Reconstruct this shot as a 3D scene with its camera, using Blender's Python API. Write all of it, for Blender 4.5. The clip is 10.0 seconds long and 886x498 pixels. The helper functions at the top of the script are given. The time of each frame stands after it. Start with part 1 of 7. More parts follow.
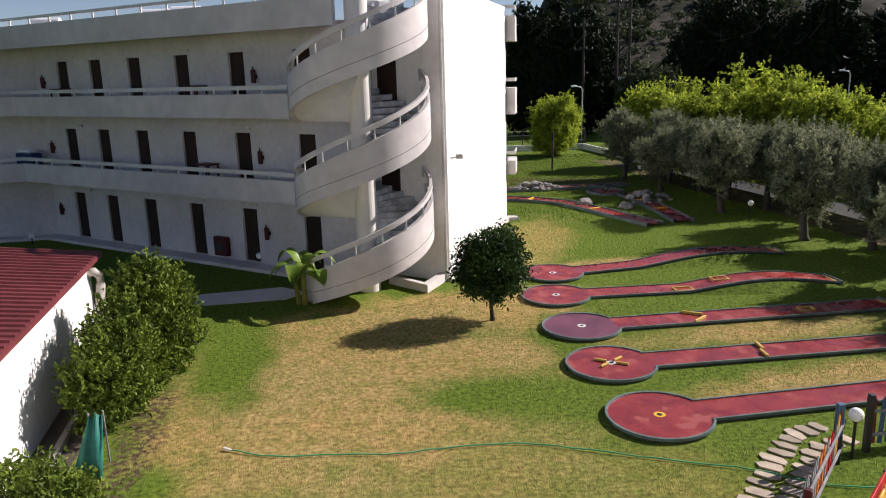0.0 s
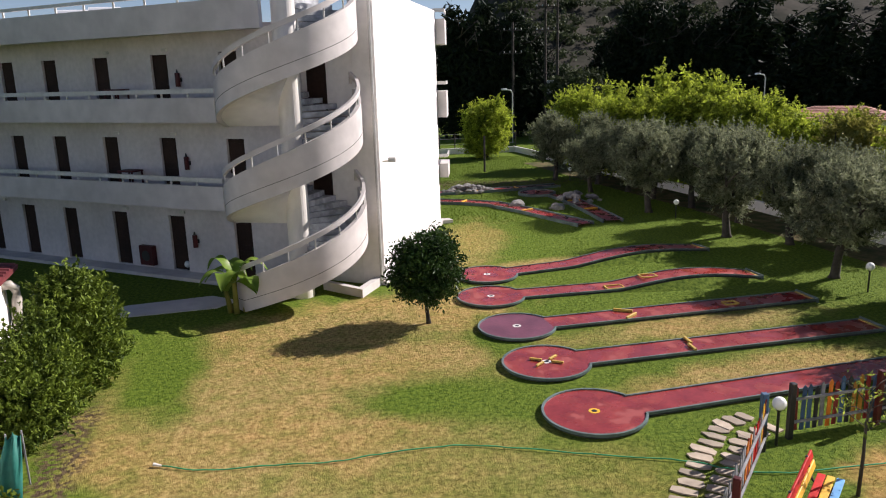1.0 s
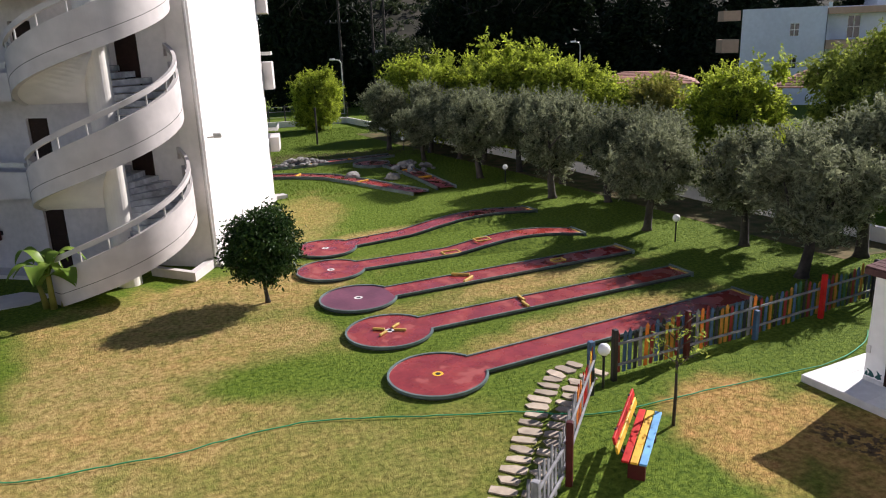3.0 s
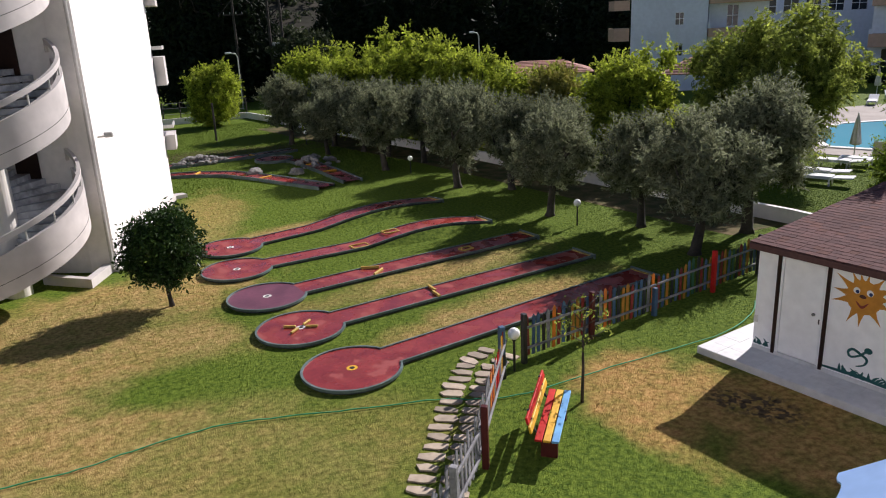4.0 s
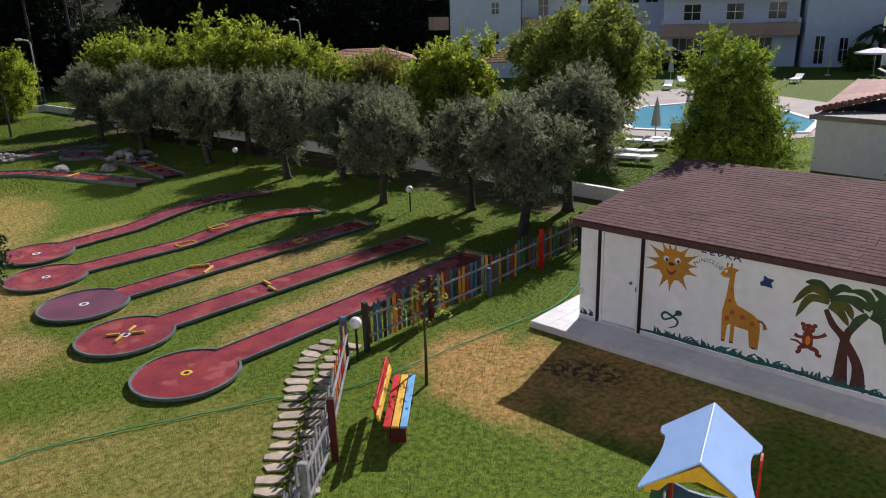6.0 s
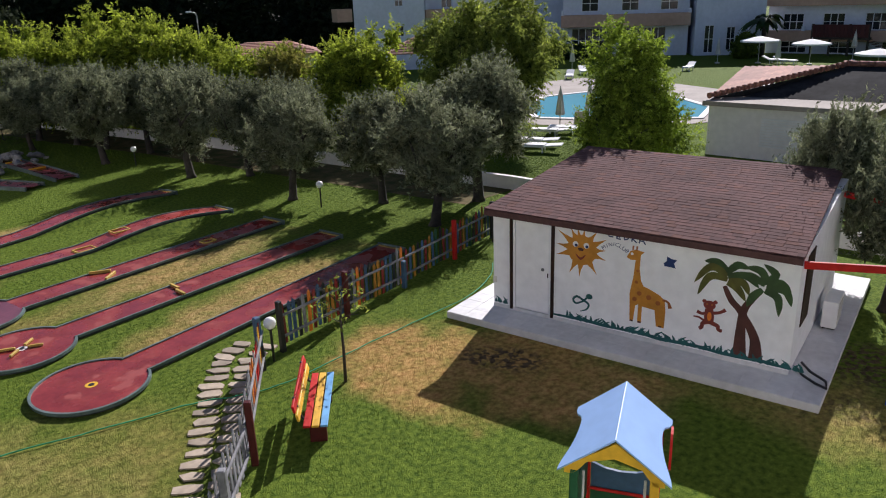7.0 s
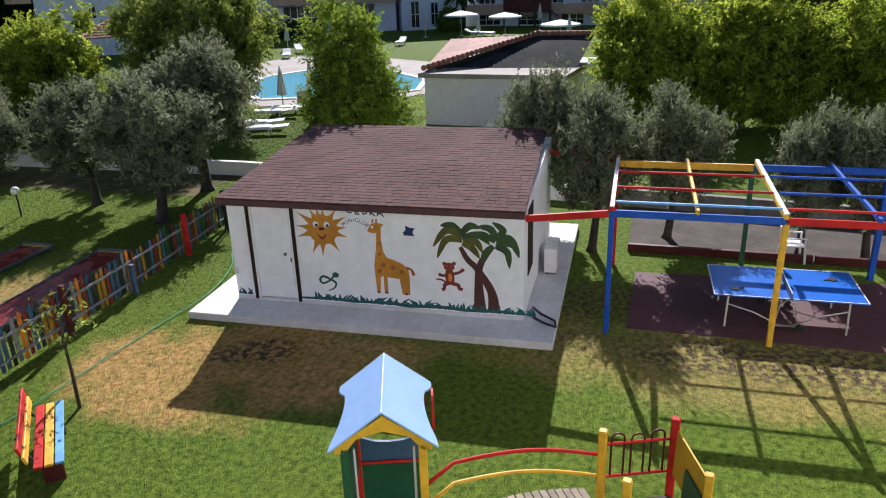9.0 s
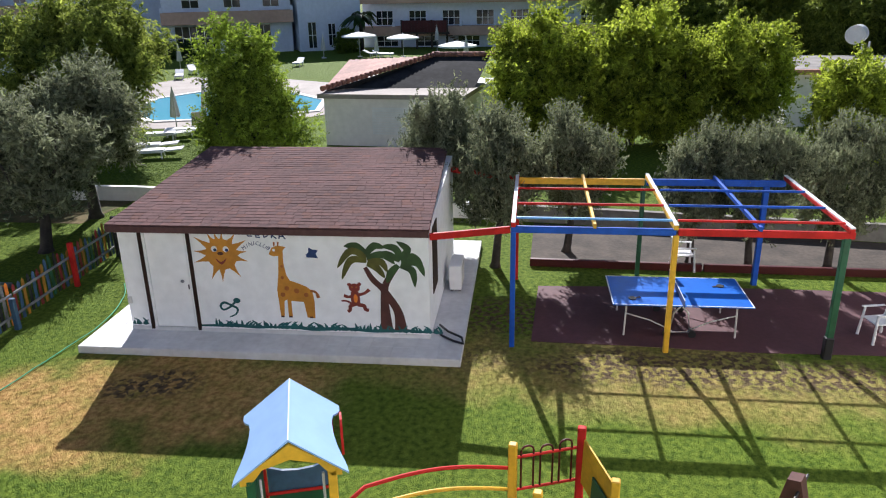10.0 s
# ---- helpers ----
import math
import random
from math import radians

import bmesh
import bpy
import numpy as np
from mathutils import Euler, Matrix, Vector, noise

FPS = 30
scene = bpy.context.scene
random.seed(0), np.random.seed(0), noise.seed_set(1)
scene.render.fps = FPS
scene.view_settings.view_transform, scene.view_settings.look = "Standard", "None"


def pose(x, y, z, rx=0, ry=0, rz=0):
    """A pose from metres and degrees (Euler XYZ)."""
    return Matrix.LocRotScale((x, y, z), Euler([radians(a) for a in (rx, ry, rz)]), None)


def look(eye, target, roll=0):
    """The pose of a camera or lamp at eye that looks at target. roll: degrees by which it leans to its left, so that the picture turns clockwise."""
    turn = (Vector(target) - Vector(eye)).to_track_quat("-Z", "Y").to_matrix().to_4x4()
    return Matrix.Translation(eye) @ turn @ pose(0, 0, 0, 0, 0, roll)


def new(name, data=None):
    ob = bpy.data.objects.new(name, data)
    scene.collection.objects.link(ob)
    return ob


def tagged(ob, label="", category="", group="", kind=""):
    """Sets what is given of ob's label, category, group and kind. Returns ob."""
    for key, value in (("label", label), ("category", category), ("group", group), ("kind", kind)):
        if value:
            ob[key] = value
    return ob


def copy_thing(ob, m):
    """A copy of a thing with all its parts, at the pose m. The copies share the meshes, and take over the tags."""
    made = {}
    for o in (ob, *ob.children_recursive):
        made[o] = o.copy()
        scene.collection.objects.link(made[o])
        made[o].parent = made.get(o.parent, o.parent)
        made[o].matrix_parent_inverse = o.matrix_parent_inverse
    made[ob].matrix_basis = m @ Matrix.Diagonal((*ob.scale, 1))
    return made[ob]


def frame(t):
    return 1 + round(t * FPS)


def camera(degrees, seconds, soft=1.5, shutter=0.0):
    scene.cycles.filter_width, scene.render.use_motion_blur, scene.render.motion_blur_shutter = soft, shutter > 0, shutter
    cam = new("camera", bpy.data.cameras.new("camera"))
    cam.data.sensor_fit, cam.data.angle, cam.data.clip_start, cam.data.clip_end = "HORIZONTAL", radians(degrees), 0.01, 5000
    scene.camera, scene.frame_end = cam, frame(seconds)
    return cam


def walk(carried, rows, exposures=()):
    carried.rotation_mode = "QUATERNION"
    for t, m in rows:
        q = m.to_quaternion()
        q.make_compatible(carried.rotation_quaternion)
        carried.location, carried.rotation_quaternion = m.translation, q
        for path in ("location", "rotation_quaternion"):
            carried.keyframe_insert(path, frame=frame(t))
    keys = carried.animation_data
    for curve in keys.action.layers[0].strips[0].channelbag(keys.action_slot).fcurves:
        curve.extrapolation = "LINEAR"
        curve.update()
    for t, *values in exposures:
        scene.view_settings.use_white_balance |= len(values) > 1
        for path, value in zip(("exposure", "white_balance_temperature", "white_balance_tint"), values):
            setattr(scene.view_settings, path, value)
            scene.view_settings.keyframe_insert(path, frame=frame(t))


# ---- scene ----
cam = camera(62.0, 10.0, soft=1.1)
PATH = [
    (0, look((-0.082, -0.080, 6.988), (-0.082, 9.644, 4.657), -1.66)),
    (0.5, look((-0.082, -0.051, 6.978), (0.386, 9.659, 4.633), -1.55)),
    (1, look((-0.070, -0.023, 6.963), (0.813, 9.667, 4.655), -1.69)),
    (1.5, look((-0.043, 0.004, 6.946), (1.262, 9.645, 4.633), -1.78)),
    (2, look((-0.010, 0.019, 6.937), (1.715, 9.495, 4.248), -2.16)),
    (2.5, look((0.012, 0.000, 6.950), (2.348, 9.334, 4.224), -1.99)),
    (4, look((-0.010, -0.122, 6.990), (4.062, 8.535, 4.082), -2.63)),
    (4.5, look((-0.046, -0.108, 6.999), (4.564, 8.253, 4.026), -2.32)),
    (5, look((-0.034, -0.067, 6.972), (5.076, 7.973, 3.933), -1.95)),
    (5.5, look((-0.029, -0.042, 6.952), (5.517, 7.689, 3.873), -1.78)),
    (7, look((-0.023, -0.009, 6.963), (6.741, 6.592, 3.697), -1.97)),
    (7.5, look((-0.006, 0.017, 6.957), (7.234, 6.046, 3.608), -1.90)),
    (8, look((0.039, 0.048, 6.942), (7.647, 5.527, 3.464), -2.03)),
    (8.5, look((0.052, 0.086, 6.926), (8.212, 4.734, 3.490), -1.70)),
    (9, look((0.110, 0.111, 6.909), (8.678, 3.771, 3.278), -1.96)),
    (9.5, look((0.097, 0.115, 6.906), (9.044, 2.983, 3.483), -1.68)),
    (10, look((0.141, 0.107, 6.889), (9.209, 2.579, 3.476), -1.09)),
]
walk(cam, PATH, [(0, 0.61, 6300, 20), (1.5, 0.76, 6300, 20), (2.5, 0.81, 6250, 20), (4.0, 0.45, 6200, 20), (5.5, 0.30, 6150, 20), (7.0, 0.38, 6050, 19), (8.0, 0.44, 5950, 18), (9.0, 0.69, 5900, 17), (10.0, 0.88, 5900, 16)])

# light: low morning sun over the far right, clear sky
SUN_DIR = Vector((3.54, 1.38, 2.50)).normalized()
world = bpy.data.worlds.new("world")
scene.world = world
world.use_nodes = True
wn = world.node_tree
sky = wn.nodes.new("ShaderNodeTexSky")
sky.sky_type = "NISHITA"
sky.sun_disc = False
sky.air_density, sky.dust_density, sky.ozone_density = 0.75, 0.25, 1.0
sky.sun_elevation = math.asin(SUN_DIR.z)
sky.sun_rotation = math.atan2(SUN_DIR.x, SUN_DIR.y)
wn.nodes["Background"].inputs[1].default_value = 0.055
wn.links.new(sky.outputs[0], wn.nodes["Background"].inputs[0])
sun_data = bpy.data.lights.new("sun", "SUN")
sun_data.energy, sun_data.angle, sun_data.color = 5.0, radians(0.5), (1.0, 0.95, 0.86)
sun_lamp = new("sun", sun_data)
sun_lamp.matrix_world = look((40, 30, 40), Vector((40, 30, 40)) - SUN_DIR)


# ---- materials ----
def material(name, colour, rough=0.7, dark=0.75, scale=6.0, fine=60.0, bump=0.15, metal=0.0, random_tint=0.0, tint=None, spec=0.5):
    """Base colour varied at two scales, with fine relief; tint is a second colour of the coarse variation."""
    m = bpy.data.materials.new(name)
    m.use_nodes = True
    nt = m.node_tree
    b = nt.nodes["Principled BSDF"]
    b.inputs["Roughness"].default_value = rough
    b.inputs["Metallic"].default_value = metal
    b.inputs["Specular IOR Level"].default_value = spec
    co = nt.nodes.new("ShaderNodeTexCoord")
    geo = nt.nodes.new("ShaderNodeNewGeometry")
    n1, n2 = nt.nodes.new("ShaderNodeTexNoise"), nt.nodes.new("ShaderNodeTexNoise")
    n1.inputs["Scale"].default_value, n2.inputs["Scale"].default_value = scale * 0.15, fine * 0.15
    n1.inputs["Detail"].default_value, n2.inputs["Detail"].default_value = 5, 3
    nt.links.new(geo.outputs["Position"], n1.inputs["Vector"])
    nt.links.new(geo.outputs["Position"], n2.inputs["Vector"])
    r = nt.nodes.new("ShaderNodeValToRGB")
    r.color_ramp.elements[0].position, r.color_ramp.elements[1].position = 0.36, 0.64
    second = tint or tuple(c * dark for c in colour)
    r.color_ramp.elements[0].color, r.color_ramp.elements[1].color = (*second, 1), (*colour, 1)
    nt.links.new(n1.outputs["Fac"], r.inputs["Fac"])
    mix = nt.nodes.new("ShaderNodeMixRGB")
    mix.blend_type, mix.inputs["Fac"].default_value = "MULTIPLY", 0.5
    r2 = nt.nodes.new("ShaderNodeValToRGB")
    r2.color_ramp.elements[0].position, r2.color_ramp.elements[1].position = 0.3, 0.7
    r2.color_ramp.elements[0].color, r2.color_ramp.elements[1].color = (dark, dark, dark, 1), (1.15, 1.15, 1.15, 1)
    nt.links.new(n2.outputs["Fac"], r2.inputs["Fac"])
    nt.links.new(r.outputs["Color"], mix.inputs["Color1"])
    nt.links.new(r2.outputs["Color"], mix.inputs["Color2"])
    last = mix.outputs["Color"]
    if random_tint:
        oi = nt.nodes.new("ShaderNodeObjectInfo")
        hsv = nt.nodes.new("ShaderNodeHueSaturation")
        mr = nt.nodes.new("ShaderNodeMapRange")
        mr.inputs["To Min"].default_value, mr.inputs["To Max"].default_value = 1 - random_tint, 1 + random_tint
        nt.links.new(oi.outputs["Random"], mr.inputs["Value"])
        nt.links.new(mr.outputs["Result"], hsv.inputs["Value"])
        nt.links.new(last, hsv.inputs["Color"])
        last = hsv.outputs["Color"]
    nt.links.new(last, b.inputs["Base Color"])
    if bump:
        bp = nt.nodes.new("ShaderNodeBump")
        bp.inputs["Strength"].default_value, bp.inputs["Distance"].default_value = bump, 0.02
        nt.links.new(n2.outputs["Fac"], bp.inputs["Height"])
        nt.links.new(bp.outputs["Normal"], b.inputs["Normal"])
    return m


def leaf_material(name, dark, light, rough=0.5, through_light=0.35):
    """Foliage: each leaf its own shade between two colours, thin enough to let some light through."""
    m = bpy.data.materials.new(name)
    m.use_nodes = True
    nt = m.node_tree
    b = nt.nodes["Principled BSDF"]
    geo = nt.nodes.new("ShaderNodeNewGeometry")
    no = nt.nodes.new("ShaderNodeTexNoise")
    no.inputs["Scale"].default_value = 1.7
    nt.links.new(geo.outputs["Position"], no.inputs["Vector"])
    add = nt.nodes.new("ShaderNodeMath")
    add.operation = "MULTIPLY_ADD"
    add.inputs[1].default_value = 0.55
    nt.links.new(geo.outputs["Random Per Island"], add.inputs[0])
    mr = nt.nodes.new("ShaderNodeMapRange")
    mr.inputs["From Min"].default_value, mr.inputs["From Max"].default_value = 0.35, 0.65
    mr.inputs["To Max"].default_value = 0.45
    nt.links.new(no.outputs["Fac"], mr.inputs["Value"])
    nt.links.new(mr.outputs["Result"], add.inputs[2])
    r = nt.nodes.new("ShaderNodeValToRGB")
    r.color_ramp.elements[0].color, r.color_ramp.elements[1].color = (*dark, 1), (*light, 1)
    nt.links.new(add.outputs[0], r.inputs["Fac"])
    b.inputs["Roughness"].default_value = rough
    b.inputs["Specular IOR Level"].default_value = 0.12
    nt.links.new(r.outputs["Color"], b.inputs["Base Color"])
    tr = nt.nodes.new("ShaderNodeBsdfTranslucent")
    nt.links.new(r.outputs["Color"], tr.inputs["Color"])
    ms = nt.nodes.new("ShaderNodeMixShader")
    ms.inputs[0].default_value = through_light
    nt.links.new(b.outputs[0], ms.inputs[1])
    nt.links.new(tr.outputs[0], ms.inputs[2])
    nt.links.new(ms.outputs[0], nt.nodes["Material Output"].inputs["Surface"])
    return m


def lawn_material(name, bump=0.6):
    """Mown lawn: lush green with dry straw-coloured areas of their own outline and thin spots of soil."""
    m = bpy.data.materials.new(name)
    m.use_nodes = True
    nt = m.node_tree
    L = nt.links.new
    b = nt.nodes["Principled BSDF"]
    geo = nt.nodes.new("ShaderNodeNewGeometry")

    def noise_node(s, detail=4):
        n = nt.nodes.new("ShaderNodeTexNoise")
        n.inputs["Scale"].default_value, n.inputs["Detail"].default_value = s, detail
        L(geo.outputs["Position"], n.inputs["Vector"])
        return n.outputs["Fac"]

    def math_node(op, a, c):
        n = nt.nodes.new("ShaderNodeMath")
        n.operation = op
        for i, v in enumerate((a, c)):
            if isinstance(v, (int, float)):
                n.inputs[i].default_value = v
            else:
                L(v, n.inputs[i])
        return n.outputs[0]

    wob = math_node("MULTIPLY", math_node("SUBTRACT", noise_node(0.8, 6), 0.5), 1.6)

    def patch(x, y, rx, ry, turn, soft=0.35, strength=1.0):
        mp = nt.nodes.new("ShaderNodeMapping")
        mp.vector_type = "TEXTURE"
        mp.inputs["Location"].default_value, mp.inputs["Rotation"].default_value = (x, y, 0), (0, 0, radians(turn))
        mp.inputs["Scale"].default_value = (rx, ry, 1e6)
        L(geo.outputs["Position"], mp.inputs["Vector"])
        ln = nt.nodes.new("ShaderNodeVectorMath")
        ln.operation = "LENGTH"
        L(mp.outputs[0], ln.inputs[0])
        mr = nt.nodes.new("ShaderNodeMapRange")
        mr.interpolation_type = "SMOOTHSTEP"
        mr.inputs["From Min"].default_value, mr.inputs["From Max"].default_value = 1 + soft, 1 - soft
        L(math_node("ADD", ln.outputs["Value"], wob), mr.inputs["Value"])
        mr.inputs["To Max"].default_value = strength
        return mr.outputs["Result"]

    dry = 0.0
    for q in DRY:
        dry = math_node("MAXIMUM", dry, patch(*q))
    for q in GREEN:
        dry = math_node("MULTIPLY", dry, math_node("SUBTRACT", 1.0, patch(*q)))
    dry = math_node("MULTIPLY", dry, math_node("ADD", 0.0, math_node("MULTIPLY", noise_node(3.0, 9), 1.45)))
    soil = 0.0
    for q in SOIL:
        soil = math_node("MAXIMUM", soil, patch(*q))
    crumbs = nt.nodes.new("ShaderNodeMapRange")
    crumbs.inputs["From Min"].default_value, crumbs.inputs["From Max"].default_value = 0.46, 0.54
    L(noise_node(7.0, 4), crumbs.inputs["Value"])
    soil = math_node("MULTIPLY", soil, crumbs.outputs["Result"])
    speck = noise_node(9.0, 8)
    fine = noise_node(42.0, 3)

    def ramp(fac, c0, c1, p0=0.3, p1=0.7):
        r = nt.nodes.new("ShaderNodeValToRGB")
        r.color_ramp.elements[0].position, r.color_ramp.elements[1].position = p0, p1
        r.color_ramp.elements[0].color, r.color_ramp.elements[1].color = (*c0, 1), (*c1, 1)
        L(fac, r.inputs["Fac"])
        return r.outputs["Color"]

    def mixed(fac, a, c):
        n = nt.nodes.new("ShaderNodeMixRGB")
        L(fac, n.inputs["Fac"])
        L(a, n.inputs["Color1"])
        L(c, n.inputs["Color2"])
        return n.outputs["Color"]

    green = ramp(speck, (0.042, 0.085, 0.010), (0.155, 0.228, 0.026))
    green = mixed(math_node("MULTIPLY", noise_node(0.35, 5), 0.6), green, ramp(speck, (0.08, 0.125, 0.015), (0.215, 0.26, 0.042)))
    straw = ramp(speck, (0.25, 0.165, 0.060), (0.58, 0.42, 0.175))
    warm = math_node("MAXIMUM", ramp(noise_node(0.28, 3), (0, 0, 0), (0.4, 0.4, 0.4), 0.42, 0.6), patch(9.5, 9.0, 2.6, 3.6, 10, 0.5))
    straw = mixed(warm, straw, ramp(speck, (0.29, 0.155, 0.054), (0.68, 0.415, 0.155)))
    earth = ramp(speck, (0.05, 0.035, 0.022), (0.16, 0.115, 0.07))
    col = mixed(dry, green, straw)
    col = mixed(soil, col, earth)
    dark = nt.nodes.new("ShaderNodeMixRGB")
    dark.blend_type, dark.inputs["Fac"].default_value = "MULTIPLY", 0.6
    L(col, dark.inputs["Color1"])
    L(ramp(fine, (0.5, 0.5, 0.5), (1.2, 1.2, 1.2)), dark.inputs["Color2"])
    L(dark.outputs["Color"], b.inputs["Base Color"])
    b.inputs["Roughness"].default_value = 0.85
    b.inputs["Specular IOR Level"].default_value = 0.05
    if bump:
        bp = nt.nodes.new("ShaderNodeBump")
        bp.inputs["Strength"].default_value, bp.inputs["Distance"].default_value = bump, 0.05
        L(fine, bp.inputs["Height"])
        L(bp.outputs["Normal"], b.inputs["Normal"])
    return m


# x, y, radius, radius, turn, softness (and strength) of the lawn's dry, green and bare areas
DRY = [(-2.6, 15.4, 4.0, 4.6, 10, 0.4), (-0.5, 20.6, 4.6, 2.2, 20, 0.4), (-1.6, 12.0, 4.6, 2.4, 0, 0.5, 0.62), (0.9, 17.6, 2.0, 1.2, -25, 0.5), (8.9, 9.8, 1.3, 2.1, -14, 0.3), (10.25, 7.8, 1.65, 2.7, 14, 0.35),
       (8.8, 15.4, 3.2, 0.8, 12, 0.5), (8.5, 18.6, 3.6, 0.7, 10, 0.6), (12.6, -0.5, 1.5, 4.4, 5, 0.4, 0.65), (3.6, 30.0, 1.6, 4.5, -14, 0.5, 0.7), (6.0, 26.0, 3, 0.7, 8, 0.6), (12.0, 3.0, 0.9, 2.6, 5, 0.4, 0.4), (2.6, 10.6, 2.4, 1.6, 20, 0.6, 0.45)]
GREEN = [(1.1, 15.0, 1.9, 1.0, -12, 0.4), (-5.4, 17.4, 1.0, 2.8, 10, 0.4), (-5.6, 11.4, 0.7, 0.8, 0, 0.5)]
SOIL = [(10.2, 8.45, 0.45, 0.8, 30, 0.5), (14.6, 1.8, 0.9, 2.0, 0, 0.5), (6.5, 46.5, 6.5, 2.0, -6, 0.3), (-6.35, 13.5, 0.45, 2.8, 8, 0.4), (13.1, -1.5, 0.7, 4.2, 7, 0.5), (17.4, 8.5, 1.0, 3.5, 5, 0.5)]

M = {}
M["lawn"] = lawn_material("mown_lawn")
M["blade"] = lawn_material("grass_blades", 0)
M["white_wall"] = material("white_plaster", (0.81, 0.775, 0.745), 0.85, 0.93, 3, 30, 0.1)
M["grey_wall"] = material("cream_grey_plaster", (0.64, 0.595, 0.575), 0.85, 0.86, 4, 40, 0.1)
M["concrete_paint"] = material("painted_concrete", (0.62, 0.575, 0.545), 0.75, 0.82, 3, 14, 0.1)
M["door"] = material("dark_brown_wood", (0.040, 0.020, 0.013), 0.65, 0.6, 8, 60, 0.1, spec=0.2)
M["red_box"] = material("dark_red_enamel", (0.085, 0.012, 0.012), 0.5, 0.7, spec=0.3)
M["marble"] = material("grey_marble", (0.62, 0.63, 0.64), 0.25, 0.5, 14, 40, 0.05)
# lighter, warmer copy of painted_concrete: sun and bounce light put into the colour
M["stair_lit"] = material("stair_concrete_with_bounce_light", (0.76, 0.72, 0.65), 0.75, 0.88, 3, 14, 0.1)
M["pale_metal"] = material("cream_painted_pipe", (0.62, 0.60, 0.56), 0.4, 0.85)
M["lane"] = material("worn_red_paint", (0.29, 0.042, 0.034), 0.22, 0.7, 12, 70, 0.04, tint=(0.21, 0.026, 0.022))
nt = M["lane"].node_tree
bs = nt.nodes["Principled BSDF"]
first = bs.inputs["Base Color"].links[0].from_socket
geo, nz, rm, rr, mx = (nt.nodes.new(k) for k in ("ShaderNodeNewGeometry", "ShaderNodeTexNoise", "ShaderNodeValToRGB", "ShaderNodeMapRange", "ShaderNodeMixRGB"))
nz.inputs["Scale"].default_value, nz.inputs["Detail"].default_value = 1.6, 8
nt.links.new(geo.outputs["Position"], nz.inputs["Vector"])
rm.color_ramp.elements[0].position, rm.color_ramp.elements[1].position = 0.58, 0.62
nt.links.new(nz.outputs["Fac"], rm.inputs["Fac"])
nt.links.new(rm.outputs["Color"], mx.inputs["Fac"])
mx.inputs["Color2"].default_value = (0.31, 0.065, 0.055, 1)
nt.links.new(first, mx.inputs["Color1"])
nt.links.new(mx.outputs["Color"], bs.inputs["Base Color"])
rr.inputs["From Min"].default_value, rr.inputs["From Max"].default_value = 0.38, 0.6
rr.inputs["To Min"].default_value, rr.inputs["To Max"].default_value = 0.10, 0.45
nt.links.new(nz.outputs["Fac"], rr.inputs["Value"])
nt.links.new(rr.outputs["Result"], bs.inputs["Roughness"])
M["lane_purple"] = material("worn_purple_paint", (0.19, 0.062, 0.085), 0.3, 0.7, 9, 70, 0.06)
M["rim"] = material("grey_green_rim", (0.135, 0.185, 0.175), 0.5, 0.6, 12, 60)
# near-black: shade under the lane rims put into the colour; also the stair's joint
M["lane_side"] = material("dark_concrete", (0.055, 0.06, 0.05), 0.9, 0.6, 10, 60)
M["yellow"] = material("yellow_paint", (0.78, 0.44, 0.02), 0.55, 0.78, 14, 80, 0.05)
M["obstacle_yellow"] = material("faded_yellow_paint", (0.60, 0.40, 0.07), 0.6, 0.75, 14, 80, 0.05)
M["red"] = material("red_paint", (0.55, 0.022, 0.016), 0.62, 0.75, 14, 80, 0.05, spec=0.2)
M["blue"] = material("blue_paint", (0.018, 0.10, 0.50), 0.55, 0.75, 14, 80, 0.05, spec=0.25)
M["mustard"] = material("weathered_mustard_paint", (0.42, 0.19, 0.014), 0.6, 0.7, 14, 80, 0.05)
M["deep_red"] = material("weathered_red_paint", (0.24, 0.020, 0.015), 0.6, 0.7, 14, 80, 0.05)
M["green"] = material("green_paint", (0.015, 0.10, 0.045), 0.45, 0.7, 14, 80, 0.05)
M["orange"] = material("orange_paint", (0.80, 0.22, 0.02), 0.45, 0.75, 14, 80, 0.05)
M["sky_blue"] = material("sky_blue_paint", (0.16, 0.42, 0.75), 0.45, 0.78, 14, 80, 0.05)
M["dull_blue"] = material("faded_blue_paint", (0.050, 0.115, 0.215), 0.6, 0.7, 14, 80)
M["grey_wood"] = material("weathered_grey_wood", (0.27, 0.27, 0.28), 0.8, 0.6, 20, 90, 0.3)
M["black_wood"] = material("black_painted_wood", (0.018, 0.018, 0.022), 0.5, 0.7)
M["hut_wall"] = material("white_painted_wall", (0.87, 0.88, 0.88), 0.8, 0.95, 4, 30, 0.08)
M["shingle"] = material("red_brown_shingle", (0.132, 0.070, 0.065), 0.95, 0.72, 5, 70, 0.4, random_tint=0.12, spec=0.2)
nt = M["shingle"].node_tree
bs = nt.nodes["Principled BSDF"]
base_link = bs.inputs["Base Color"].links[0].from_socket
geo, oi, mth, rmp, mixn = (nt.nodes.new(k) for k in ("ShaderNodeNewGeometry", "ShaderNodeObjectInfo", "ShaderNodeMath", "ShaderNodeValToRGB", "ShaderNodeMixRGB"))
mth.operation = "ADD"
nt.links.new(geo.outputs["Random Per Island"], mth.inputs[0])
nt.links.new(oi.outputs["Random"], mth.inputs[1])
fr = nt.nodes.new("ShaderNodeMath")
fr.operation = "FRACT"
nt.links.new(mth.outputs[0], fr.inputs[0])
rmp.color_ramp.interpolation = "CONSTANT"
rmp.color_ramp.elements[0].color, rmp.color_ramp.elements[1].color = (0.80, 0.84, 0.90, 1), (1.0, 1.0, 1.0, 1)
rmp.color_ramp.elements[1].position = 0.3
